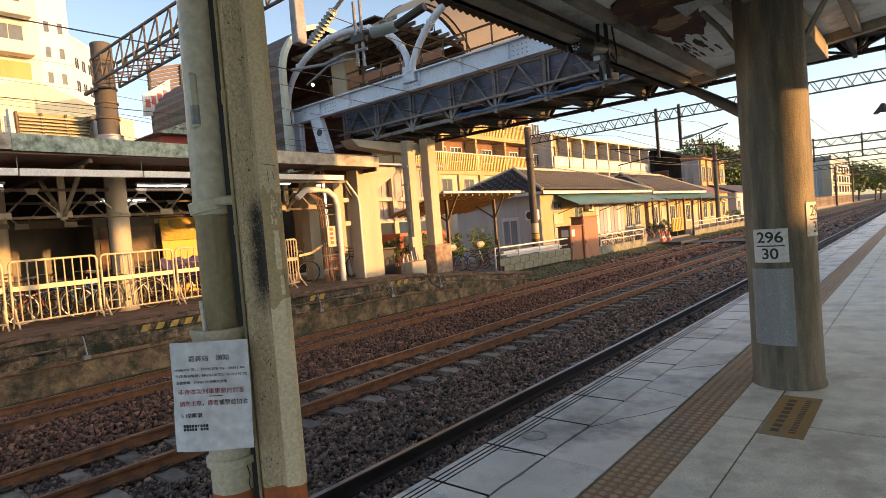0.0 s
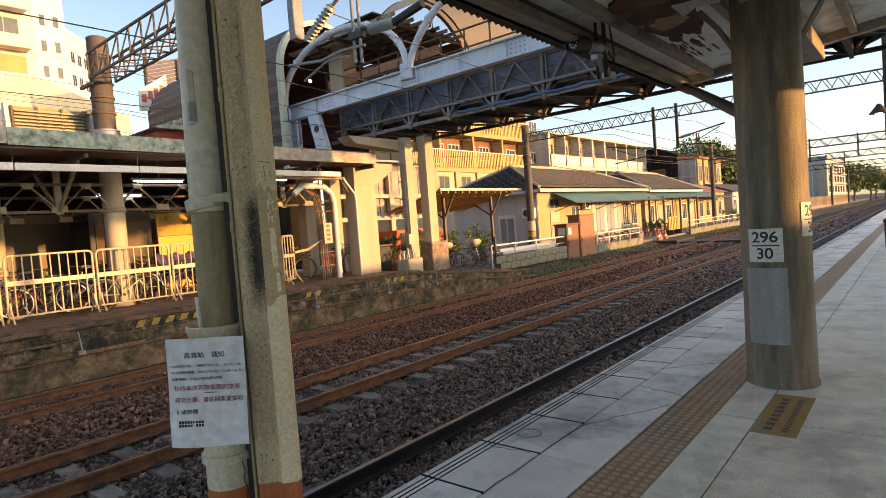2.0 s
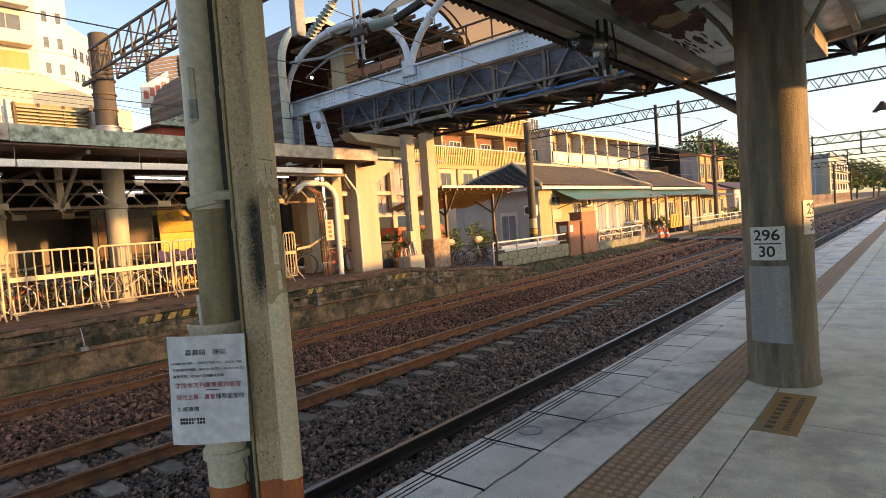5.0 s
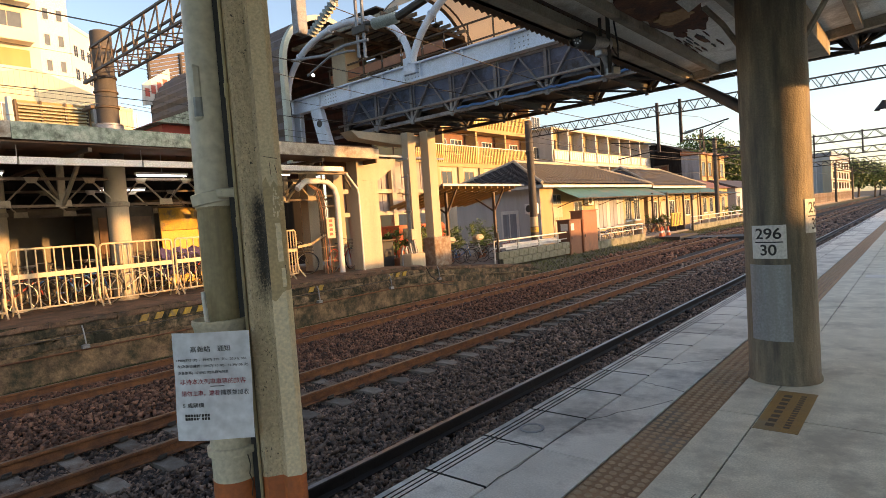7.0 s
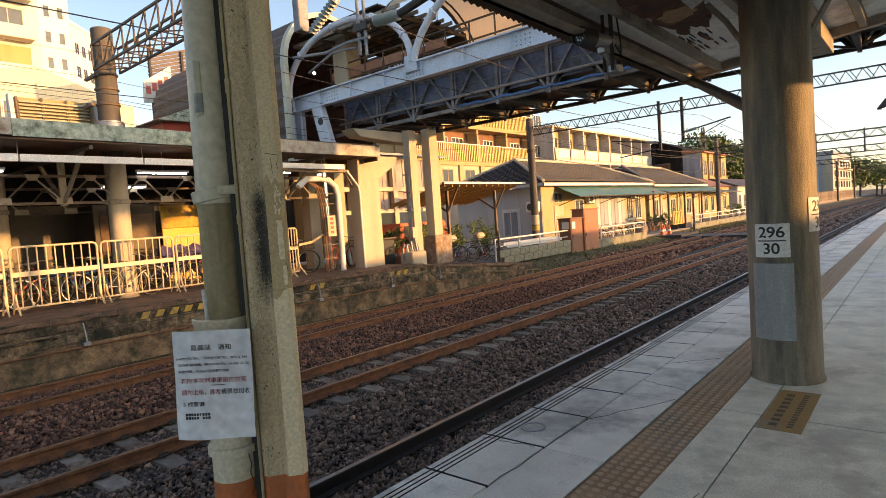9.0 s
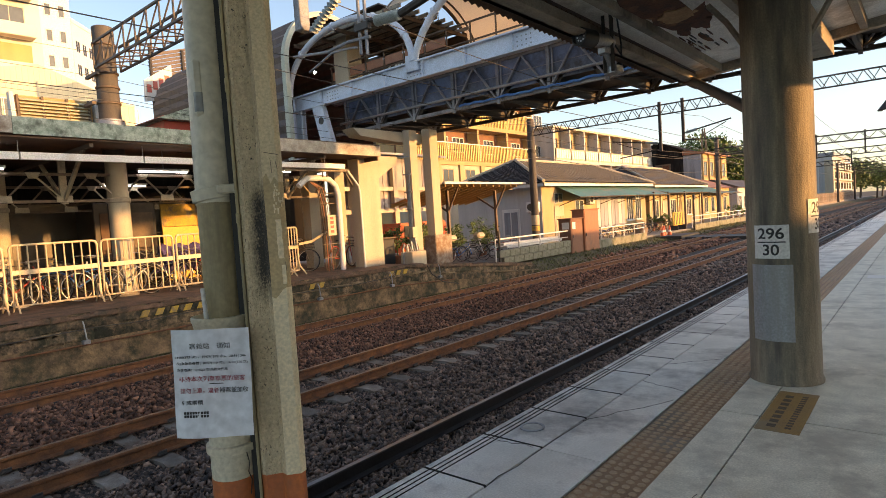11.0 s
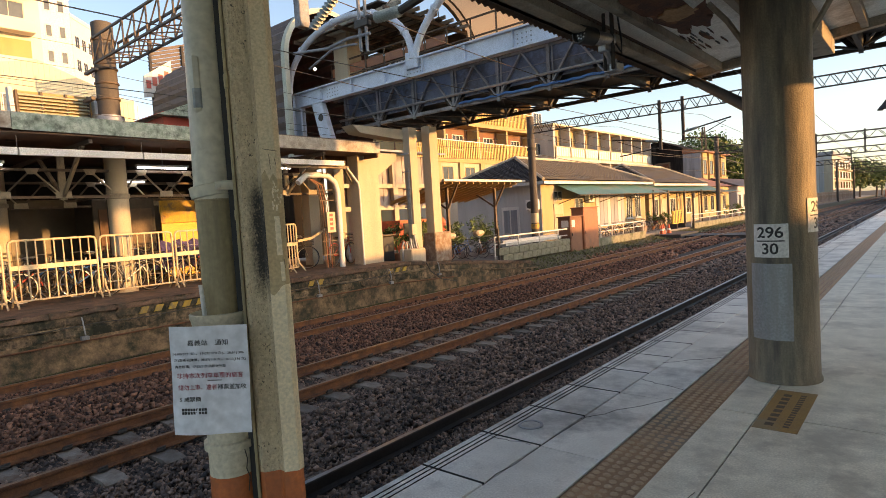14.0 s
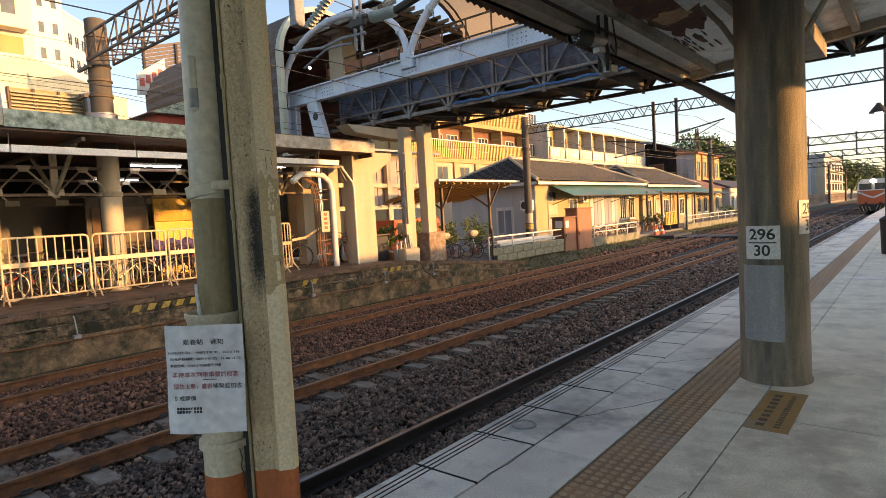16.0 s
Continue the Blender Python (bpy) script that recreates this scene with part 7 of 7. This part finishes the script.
pipe_rail(20.2, 27.6, -14.15, 0.38, 5)
pipe_rail(30.8, 37.2, -14.25, 0.3, 5)
pipe_rail(47.2, 72.0, -14.25, 0.3, 11)
solid("iron_post", MB().rod((-14.05, 20.35, -0.7), (-14.05, 20.35, 0.75), 0.05, 8), M_DARKSTEEL, "dark iron post at the wall's end", "post")
for k, (y0, y1, z1, x, m, lab) in enumerate(((26.65, 27.95, 0.95, -13.95, M_BROWNIN, "dark red-brown switch cabinet by the tracks"), (28.25, 30.0, 1.38, -14.0, M_RUSTBOX, "tall rust-orange switch cabinet by the tracks"))):
    t = thing("switch_cabinet", lab, "cabinet", "switch cabinets", at=(0, 0, 0))
    part("body", MB().box(x - 0.7, x, y0, y1, -0.95, z1, 0.02), m, t)
    part("roof_cap", MB().box(x - 0.75, x + 0.05, y0 - 0.05, y1 + 0.05, z1, z1 + 0.06, 0.01), m, t)
    part("door", MB().box(x, x + 0.02, y0 + 0.06, y1 - 0.06, -0.75, z1 - 0.08, 0.005), m, t)
    part("handle", MB().box(x + 0.02, x + 0.05, y0 + 0.12, y0 + 0.16, 0.0, 0.15), M_DARKSTEEL, t)
    if k == 0:
        part("paper", MB().box(x - 0.5, x - 0.1, y0 - 0.005, y0 - 0.001, 0.45, 0.8), M_WHITE, t)
        part("paper", MB().box(x + 0.021, x + 0.026, y0 + 0.12, y0 + 0.45, 0.45, 0.8), M_WHITE, t)
for k in range(6):
    bicycle(pose(-15.3, 31.0 + 1.15 * k, GZ, 0, 0, 20 + rng.uniform(-30, 30)), paints[k % 6], k % 2 == 0)
for k in range(5):
    bicycle(pose(-16.0, 41.0 + 1.4 * k, GZ, 0, 0, 20 + rng.uniform(-30, 30)), paints[(k + 3) % 6], False)
yb = thing("yellow_barrier", "yellow and black striped crossing barrier", "barrier", at=(-14.8, 44.5, GZ))
part("panel", MB().box(-0.05, 0.05, 0, 2.2, 0.35, 1.35, 0.02), M_YPANEL, yb)
for k in range(6):
    part("black_stripe", MB().box(0.05, 0.06, 0.12 + 0.36 * k, 0.26 + 0.36 * k, 0.4, 1.3), M_BLACK, yb)
part("feet", MB().box(-0.3, 0.3, 0.1, 0.2, 0, 0.35).box(-0.3, 0.3, 2.0, 2.1, 0, 0.35), M_DARKSTEEL, yb)
for k, (x, y) in enumerate(((-14.0, 40.2), (-13.8, 40.7), (-13.9, 39.6))):
    cn = thing("traffic_cone", "orange and white traffic cone", "cone", "traffic cones", at=(x, y, -0.74 - (x + 14.45) * 0.141))
    part("cone", MB().lathe([(0.28, 0.0), (0.28, 0.03), (0.17, 0.05), (0.04, 0.72), (0.02, 0.74)], 14), M_CONE, cn)
    part("white_band", MB().lathe([(0.135, 0.22), (0.095, 0.45)], 14), M_WHITE, cn)
tk = thing("grey_tub", "grey concrete tub beside the cones", "tub", at=(-14.95, 38.4, GZ))
part("tub", MB().lathe([(0.4, 0), (0.5, 0.55), (0.45, 0.55), (0.38, 0.1)], 16), M_SLEEPER, tk)
sgp = thing("signal_post", "dark signal post with a round lamp by the crossing", "signal", at=(-14.1, 47.3, -0.79))
part("post", MB().rod((0, 0, 0), (0, 0, 2.5), 0.06, 8), M_DARKSTEEL, sgp)
part("head", MB().lathe([(0.2, -0.05), (0.22, 0), (0.2, 0.06)], 16, pose(0.05, 0, 2.6, 0, 90)), M_DARKSTEEL, sgp)
for k in range(5):
    potted(-16.3, 44.5 + 1.3 * k, GZ, rng.uniform(0.7, 1.3), 60 + k)
for k in range(5):
    potted(-15.0, 62.0 + 2.2 * k, GZ, rng.uniform(1.0, 1.8), 70 + k)
crossing = solid("crossing_boards", MB().box(-12.3, -11.5, 39.2, 41.8, -1.1, -0.86).box(-11.28, -10.4, 39.2, 41.8, -1.1, -0.86).box(-10.2, -8.0, 39.2, 41.8, -1.1, -0.87).box(-7.7, -6.8, 39.2, 41.8, -1.1, -0.86).box(-14, -12.35, 38.6, 42.4, -1.1, -0.72), M_DARKSTEEL, "dark crossing boards between the rails", "crossing", kind="structure")
pad = solid("pale_crossing_slab", MB().box(-4.2, -3.3, 20.6, 22.2, -1.0, -0.835, 0.01), M_EDGE, "pale slab between the near rails", "slab", kind="structure")

# weeds and grass on the verge
g = MB()
rsw = np.random.RandomState(5)
for i in range(6500):
    y = rsw.uniform(16, 60)
    x = rsw.uniform(-14.0, -12.4) if rsw.rand() < 0.85 else rsw.uniform(-12.4, -9)
    z = -1.06 if x > -12.6 else -0.75 - (x + 14.45) * 0.141 if x < -13.6 else -0.87 - (x + 13.6) * 0.2
    if x > -12.4 and rsw.rand() < 0.75:
        continue
    h = rsw.uniform(0.03, 0.13) + 0.16 * max(0.0, math.sin(y * 1.7) * math.sin(y * 0.53 + 1)) * rsw.rand()
    a = rsw.uniform(0, 6.28)
    w = 0.03
    j = len(g.v)
    dx, dy = math.cos(a), math.sin(a)
    g.v += [(x - w * dx, y - w * dy, z), (x + w * dx, y + w * dy, z), (x + 0.1 * dy, y + 0.1 * dx, z + h)]
    g.f.append((j, j + 1, j + 2))
for i in range(9000):
    y = rsw.uniform(1.5, 17)
    x = -12.3 + abs(rsw.normal(0, 0.22)) * (0.7 + 0.5 * math.sin(y * 0.9))
    h = rsw.uniform(0.01, 0.055) * (1.2 - 0.8 * min(1, (x + 12.3) / 0.5))
    a = rsw.uniform(0, 6.28)
    j = len(g.v)
    g.v += [(x - 0.013, y, -1.05), (x + 0.013, y + 0.02, -1.05), (x + 0.05 * math.cos(a), y + 0.05 * math.sin(a), -1.03 + h)]
    g.f.append((j, j + 1, j + 2))
tagged(new("weeds", g.mesh("weeds", M_WEED, 0)), "tufts of green weeds along the track verge", "weeds", kind="stuff")

# far end: fence, school-like block, trees
fb = thing("far_block", "pale three-storey block beyond the fence", "building", "town buildings")
part("wall", MB().box(-23, -15.9, 150, 190, -1.1, 9.4), M_WHITEWALL, fb)
part("stair_tower", MB().box(-17.2, -15.6, 148.5, 151, -1.1, 8.4), M_WHITECOL, fb)
for z in (2.2, 4.6, 7.0):
    for k in range(6):
        opening(fb, -15.9, 153 + 6 * k, 156.5 + 6 * k, z, z + 1.4, M_BROWNIN, 1, "window", False)
    part("ledge", MB().box(-15.9, -15.2, 150, 190, z - 0.6, z - 0.35), M_WHITECOL, fb)
part("end_pipe", MB().box(-18.6, -18.4, 149.9, 150, 0, 8.8), M_WHITE, fb)
part("roof", MB().box(-23.2, -15.6, 149.8, 190.3, 9.4, 10.1), M_GREYWALL, fb)
ff = thing("picket_fence", "grey concrete picket fence along the far tracks", "fence")
pk = MB().box(-0.05, 0.05, -0.25, 0.25, 0, 2.0, 0.01).mesh("picket", M_SLEEPER)
for k in range(110):
    o = new("picket", pk)
    o.parent = ff
    o.location = (-15.0, 106 + 0.75 * k, -0.6)
part("rail", MB().box(-15.1, -14.9, 106, 189, -1.1, -0.3), M_SLEEPER, ff)
tree(-19.0, 205, -1.1, 13.0, 4.5, 1, "leafy green tree beyond the far fence", 0.5, 1700)
tree(-15.5, 208, -1.1, 11.0, 4.0, 2, "leafy green tree beyond the far fence", 0.5, 1500)
tree(-12.0, 215, -1.1, 9.5, 4.0, 3, "leafy green tree beyond the far fence", 0.5, 1500)
tree(-9.5, 240, -1.1, 9, 5, 4, "leafy green tree beyond the far fence", 0.5, 1500)
tree(-13, 260, -1.1, 11, 7, 8, "leafy green tree beyond the far fence", 0.6, 1500)
tree(-35, 128, -1.1, 15.5, 6.5, 5, "large dark green tree behind the old houses", 0.42, 8000)
tree(-31, 132, -1.1, 13.0, 5.0, 6, "large dark green tree behind the old houses", 0.42, 5000)
pyl = thing("lattice_pylon", "thin lattice pylon behind the roofs", "pylon", at=(-32, 115, -1.1))
pm = MB()
for sx in (-1, 1):
    for sy in (-1, 1):
        pm.bar((sx * 1.2, sy * 1.2, 0), (sx * 0.15, sy * 0.15, 16), 0.12, 0.12)
for k in range(8):
    w = 1.2 - 1.05 * k / 8
    pm.bar((-w, -w, 2 * k), (w, -w, 2 * k + 1.8), 0.07, 0.07).bar((w, -w, 2 * k), (-w, -w, 2 * k + 1.8), 0.07, 0.07)
part("lattice", pm, M_DARKSTEEL, pyl)

# platform end of the own side: second column, lamp, bin
p2 = thing("steel_column", "dark steel column with lamps farther along the platform", "column", at=(-0.72, 23.2, 0))
part("shaft", MB().box(-0.12, 0.12, -0.12, 0.12, 0.25, 6.5, 0.01), M_DARKSTEEL, p2)
part("base", MB().box(-0.18, 0.18, -0.18, 0.18, 0, 0.27, 0.02), M_SLEEPER, p2, "pale concrete foot")
part("label", MB().box(-0.08, 0.1, -0.13, -0.121, 1.5, 1.75), M_YELLOW, p2)
lm = part("lamp_shade", MB().lathe([(0.05, 0.3), (0.08, 0.25), (0.26, 0.02), (0.25, 0.0)], 16, pose(-0.25, -0.2, 3.9)), M_DARKSTEEL, p2)
part("bulb", MB().lathe([(0.03, 0.12), (0.1, 0.05), (0.1, -0.02), (0.03, -0.06)], 12, pose(-0.25, -0.2, 3.9)), M_TUBE, lm)
bn = thing("black_bin", "black waste bin on the platform", "bin", at=(-0.48, 16.6, 0))
part("body", MB().lathe([(0.18, 0), (0.2, 0.02), (0.22, 0.75), (0.23, 0.76)], 16), M_BLACK, bn)
part("lid", MB().lathe([(0.235, 0.76), (0.235, 0.80), (0.1, 0.9)], 16), M_BLACK, bn)

# ---- paving of the own platform, piece by piece ----
def shared(name, me, parent, x, y, z):
    o = new(name, me)
    o.parent = parent
    o.location = (x, y, z)
    return o


mb = MB()
prof = [(0.0, -0.09), (0.0, -0.006), (0.008, 0.0)]
for gx in (0.048, 0.085, 0.122):
    prof += [(gx, 0), (gx + 0.001, -0.012), (gx + 0.011, -0.012), (gx + 0.012, 0)]
prof += [(0.444, 0.0), (0.448, -0.006), (0.448, -0.09)]
slab_a = MB().prism(prof, "y", 0.010, 0.590).mesh("edge_slab", M_EDGE)
slab_a.materials.append(M_GROOVE)
# Groove faces take the dark joint colour.
for p in slab_a.polygons:
    if p.center.z < -0.0055 and 0.03 < p.center.x < 0.14 and p.center.z > -0.03:
        p.material_index = 1
slab_b = MB().box(0.004, 0.390, 0.003, 1.197, -0.03, 0.0).mesh("inner_slab", M_EDGE)
dome = MB().box(0.002, 0.308, 0.002, 0.298, -0.03, 0.0, 0.002)
for i in range(5):
    for j in range(5):
        dome.lathe([(0.022, 0.0), (0.018, 0.004), (0.011, 0.0055)], 10, pose(0.035 + 0.06 * i, 0.03 + 0.06 * j, 0))
tile = dome.mesh("tactile_tile", M_TACTILE)
tile.materials.append(M_WORN)
for p in tile.polygons:
    if p.center.z > 0.0015:
        p.material_index = 1
floor_a = MB().box(0.0, 0.247, 0.008, 4.542, -0.03, 0.0).mesh("floor_slab", M_FLOOR)
floor_b = MB().box(0.003, 2.797, 0.008, 4.542, -0.03, 0.0).mesh("floor_slab", M_FLOOR)
y = -3.0
while y < 40:
    shared("edge_slab", slab_a, platform, -2.302, y + 0.012, 0)
    y += 0.6
for k in range(36):
    shared("inner_slab", slab_b, platform, -1.845, -3.0 + 1.2 * k, 0)
for k in range(143):
    shared("tactile_tile", tile, platform, -1.443, -3.0 + 0.3 * k, 0)
for k in range(10):
    y = -4.91 + 4.55 * k
    shared("floor_slab", floor_a, platform, -1.135, y, 0)
    shared("floor_slab", floor_b, platform, -0.882, y, 0)
    shared("floor_slab", floor_b, platform, 1.92, y, 0)
    shared("floor_slab", floor_b, platform, 4.72, y, 0)
part("joint_bed", MB().box(-2.25, 7.5, -5, 40, -0.03, -0.012), M_GROOVE, platform)


crk = thing("paving_cracks", "thin dark cracks across the platform edge paving", "crack")
rc = random.Random(3)
for x0, y0, x1, y1 in ((-1.84, 3.55, -1.47, 4.25), (-1.84, 4.62, -1.46, 4.48), (-1.85, 2.4, -1.84, 3.6), (-2.28, 2.96, -1.9, 2.99), (-1.1, 2.2, -0.9, 2.9), (-0.6, 3.0, 0.4, 3.25), (-1.85, 5.2, -1.46, 5.6)):
    pts = []
    for k in range(9):
        f_ = k / 8
        pts.append((x0 + (x1 - x0) * f_ + rc.uniform(-0.014, 0.014), y0 + (y1 - y0) * f_ + rc.uniform(-0.014, 0.014), 0.0004))
    part("crack", MB().tube(pts, 0.002, 4), M_GROOVE, crk)


# ---- sleepers and stones ----
sl = MB().prism([(-1.0, -0.14), (-1.0, 0.03), (-0.85, 0.05), (-0.3, 0.015), (0.3, 0.015), (0.85, 0.05), (1.0, 0.03), (1.0, -0.14)], "y", -0.11, 0.11).mesh("sleeper", M_SLEEPER)
clip = MB().box(-0.10, -0.05, -0.05, 0.05, 0.0, 0.035, 0.008).rod((-0.085, -0.04, 0.04), (-0.085, 0.05, 0.045), 0.012, 6).mesh("rail_clip", M_DARKSTEEL)
for nm, xc in TRACKS:
    for k in range(95):
        y = 0.35 + 0.6 * k
        if nm == "near" and k > 60:
            break
        s = shared("sleeper", sl, track_of[nm], xc, y, ZR - (0.225 if nm == "far" else 0.200))
        if nm != "near" and k < 45:
            for e in (-0.5335, 0.5335):
                for side in (-1, 1):
                    c = shared("rail_clip", clip, track_of[nm], xc + e, y, ZR - 0.155)
                    c.scale = (side, 1, 1)


def stones(name, material, label, areas, seed):
    """Crushed stone: many small irregular lumps in one mesh. Areas: x0, x1, y0, y1, a square metre's count, size, height."""
    rs = np.random.RandomState(seed)
    base = np.array([(x, y, z) for x in (-1, 1) for y in (-1, 1) for z in (-1, 1)]) * 0.72
    tri = np.array([(0, 1, 3), (0, 3, 2), (4, 6, 7), (4, 7, 5), (0, 4, 5), (0, 5, 1), (2, 3, 7), (2, 7, 6), (0, 2, 6), (0, 6, 4), (1, 5, 7), (1, 7, 3)])
    V, F, off = [], [], 0
    for x0, x1, y0, y1, dens, size, z in areas:
        n = int((x1 - x0) * (y1 - y0) * dens)
        c = np.stack([rs.uniform(x0, x1, n), rs.uniform(y0, y1, n), z + rs.uniform(-0.025, 0.015, n)], -1)
        k = base[None] * rs.uniform(0.35, 1.25, (n, 8, 3)) * (size * rs.uniform(0.45, 1.25, (n, 1, 1)) * np.sort(rs.uniform(0.4, 1.5, (n, 1, 3)), axis=2))
        q = rs.normal(0, 1, (n, 4))
        q /= np.linalg.norm(q, axis=1)[:, None]
        w, u = q[:, None, :1], q[:, None, 1:]
        k = k + 2 * np.cross(u, np.cross(u, k) + w * k)
        V.append((c[:, None] + k).reshape(-1, 3))
        F.append((tri[None] + 8 * np.arange(n)[:, None, None]).reshape(-1, 3) + off)
        off += 8 * n
    V, F = np.concatenate(V), np.concatenate(F)
    me = bpy.data.meshes.new(name)
    me.vertices.add(len(V))
    me.vertices.foreach_set("co", V.astype(np.float32).ravel())
    me.loops.add(F.size)
    me.loops.foreach_set("vertex_index", F.astype(np.int32).ravel())
    me.polygons.add(len(F))
    me.polygons.foreach_set("loop_start", np.arange(0, F.size, 3, dtype=np.int32))
    me.update(calc_edges=True)
    me.validate()
    me.materials.append(material)
    return tagged(new(name, me), label, "ballast", kind="stuff")


bed = solid("ballast_bed", MB().prism([(-12.4, -1.12), (-12.4, -1.08), (-2.25, -1.04), (-2.25, -1.12)], "y", -30, 420), M_GROUND, "dark dusty bed under the stones", "ground", kind="structure")
stones("grey_ballast", M_BALLAST, "dark grey crushed stones between the rails",
       [(-6.2, -2.3, 1.0, 9, 1300, 0.028, -1.02), (-6.2, -2.3, 9, 20, 320, 0.038, -1.01), (-8.35, -6.2, 0, 9, 1000, 0.027, -1.061), (-8.35, -6.2, 9, 20, 380, 0.036, -1.063), (-8.35, -2.3, 20, 45, 70, 0.07, -1.05), (-9, -2.3, 45, 110, 16, 0.13, -1.07), (-6.1, -4.5, 1, 9, 160, 0.034, -0.985)], 1)
stones("reddish_ballast", M_BALLASTRED, "rust-dusted crushed stones by the old platform",
       [(-12.0, -8.3, 0.3, 12, 850, 0.029, -1.0), (-12.1, -8.3, 12, 26, 190, 0.045, -1.01), (-13, -9, 26, 60, 38, 0.085, -1.02), (-10.2, -8.0, 0.3, 16, 160, 0.035, -0.965)], 2)


# ---- the train that comes in on the near track ----
def locomotive():
    t = thing("locomotive", "orange electric locomotive with a white chevron on the front", "locomotive")
    # the front faces -y; origin at rail height under the front
    prof = [(-1.38, 0.95), (-1.4, 2.6), (-1.3, 3.25), (-0.95, 3.55), (0.95, 3.55), (1.3, 3.25), (1.4, 2.6), (1.38, 0.95)]
    part("body", MB().prism(prof, "y", 0.35, 16.5), M_LOCO, t)
    nose = loft(MB(), [(0, [(x * 0.97, z) for x, z in prof]), (0.35, prof)])
    nose.v = [(x, 0.0 + zz, y) for x, y, zz in nose.v]
    part("nose", nose, M_LOCO, t)
    part("roof", MB().prism([(-1.32, 3.2), (-0.98, 3.6), (0.98, 3.6), (1.32, 3.2)], "y", -0.02, 16.6), M_WHITE, t, "grey-white roof")
    part("cab_band", MB().prism([(-1.385, 2.36), (1.385, 2.36), (1.38, 2.65), (1.28, 3.27), (0.95, 3.58), (-0.95, 3.58), (-1.28, 3.27), (-1.38, 2.65)], "y", -0.015, 0.6), M_WHITE, t, "white band round the cab windows")
    for s in (-1, 1):
        part("cab_window", MB().box(s * 0.66 - 0.55, s * 0.66 + 0.55, -0.03, 0.1, 2.46, 3.12, 0.03), M_GLASS, t)
        part("chevron", MB().bar((s * 1.36, -0.02, 2.25), (0, -0.02, 1.6), 0.03, 0.16, (0, 0, 1)), M_WHITE, t, "white chevron stripe")
        part("lamp", MB().lathe([(0.11, 0), (0.11, 0.05), (0.08, 0.06)], 12, pose(s * 0.95, 0.0, 2.2, 90)), M_CHROME, t)
        part("buffer", MB().rod((s * 0.6, -0.3, 1.0), (s * 0.6, 0.1, 1.0), 0.14, 10), M_DARKSTEEL, t)
        for k in range(4):
            part("plough_stripe", MB().bar((s * (0.2 + 0.3 * k), -0.25, 0.25), (s * (0.38 + 0.3 * k), -0.25, 0.75), 0.02, 0.05, (0, 0, 1)), M_YPANEL if k % 2 else M_WHITE, t)
    part("headlight", MB().lathe([(0.2, 0), (0.2, 0.03), (0.1, 0.05)], 16, pose(0, -0.05, 3.35, 90)), M_HEADLIGHT, t, "glowing headlight")
    part("headlight_case", MB().lathe([(0.24, -0.3), (0.24, 0.0), (0.2, 0.01)], 16, pose(0, -0.04, 3.35, 90)), M_WHITE, t)
    part("plough", MB().box(-1.25, 1.25, -0.22, -0.05, 0.2, 0.85, 0.03), M_BLACK, t, "black snow plough with stripes")
    part("coupler", MB().box(-0.15, 0.15, -0.55, 0.0, 0.75, 1.0, 0.03), M_DARKSTEEL, t)
    part("underframe", MB().box(-1.2, 1.2, 0.1, 16.3, 0.35, 0.95), M_BLACK, t)
    for y in (2.0, 4.2, 11.8, 14.0):
        for s in (-1, 1):
            part("wheel", MB().rod((s * 0.47, y, 0.46), (s * 0.60, y, 0.46), 0.46, 20), M_DARKSTEEL, t)
    part("pantograph", MB().tube([(-0.5, 4, 3.7), (0, 5.2, 4.4), (0.0, 4, 4.95)], 0.04, 6).rod((-0.8, 4, 4.95), (0.8, 4, 4.95), 0.04, 6), M_DARKSTEEL, t)
    # trailing cars
    for k in range(3):
        y = 17.2 + 20 * k
        part("coach", MB().prism(prof, "y", y, y + 19.2), M_LOCO if k % 2 else M_WHITE, t, "coach body")
        part("coach_underframe", MB().box(-1.2, 1.2, y, y + 19.2, 0.15, 0.95), M_BLACK, t)
        for j in range(8):
            part("coach_window", MB().box(-1.405, -1.38, y + 1.2 + 2.2 * j, y + 2.6 + 2.2 * j, 1.9, 2.7), M_GLASS, t)
    return t


train = locomotive()


def motions():
    # metres of the train's front along the near track
    rows = [(0, 357.0), (4, 286.8), (8, 216.6), (11, 163.9), (12.5, 137.5), (13.5, 120.0), (14, 111.2), (14.5, 102.4), (15, 93.6), (15.5, 84.9), (16, 76.1)]
    walk(train, [(t, pose(-3.75, y, ZR)) for t, y in rows])


motions()
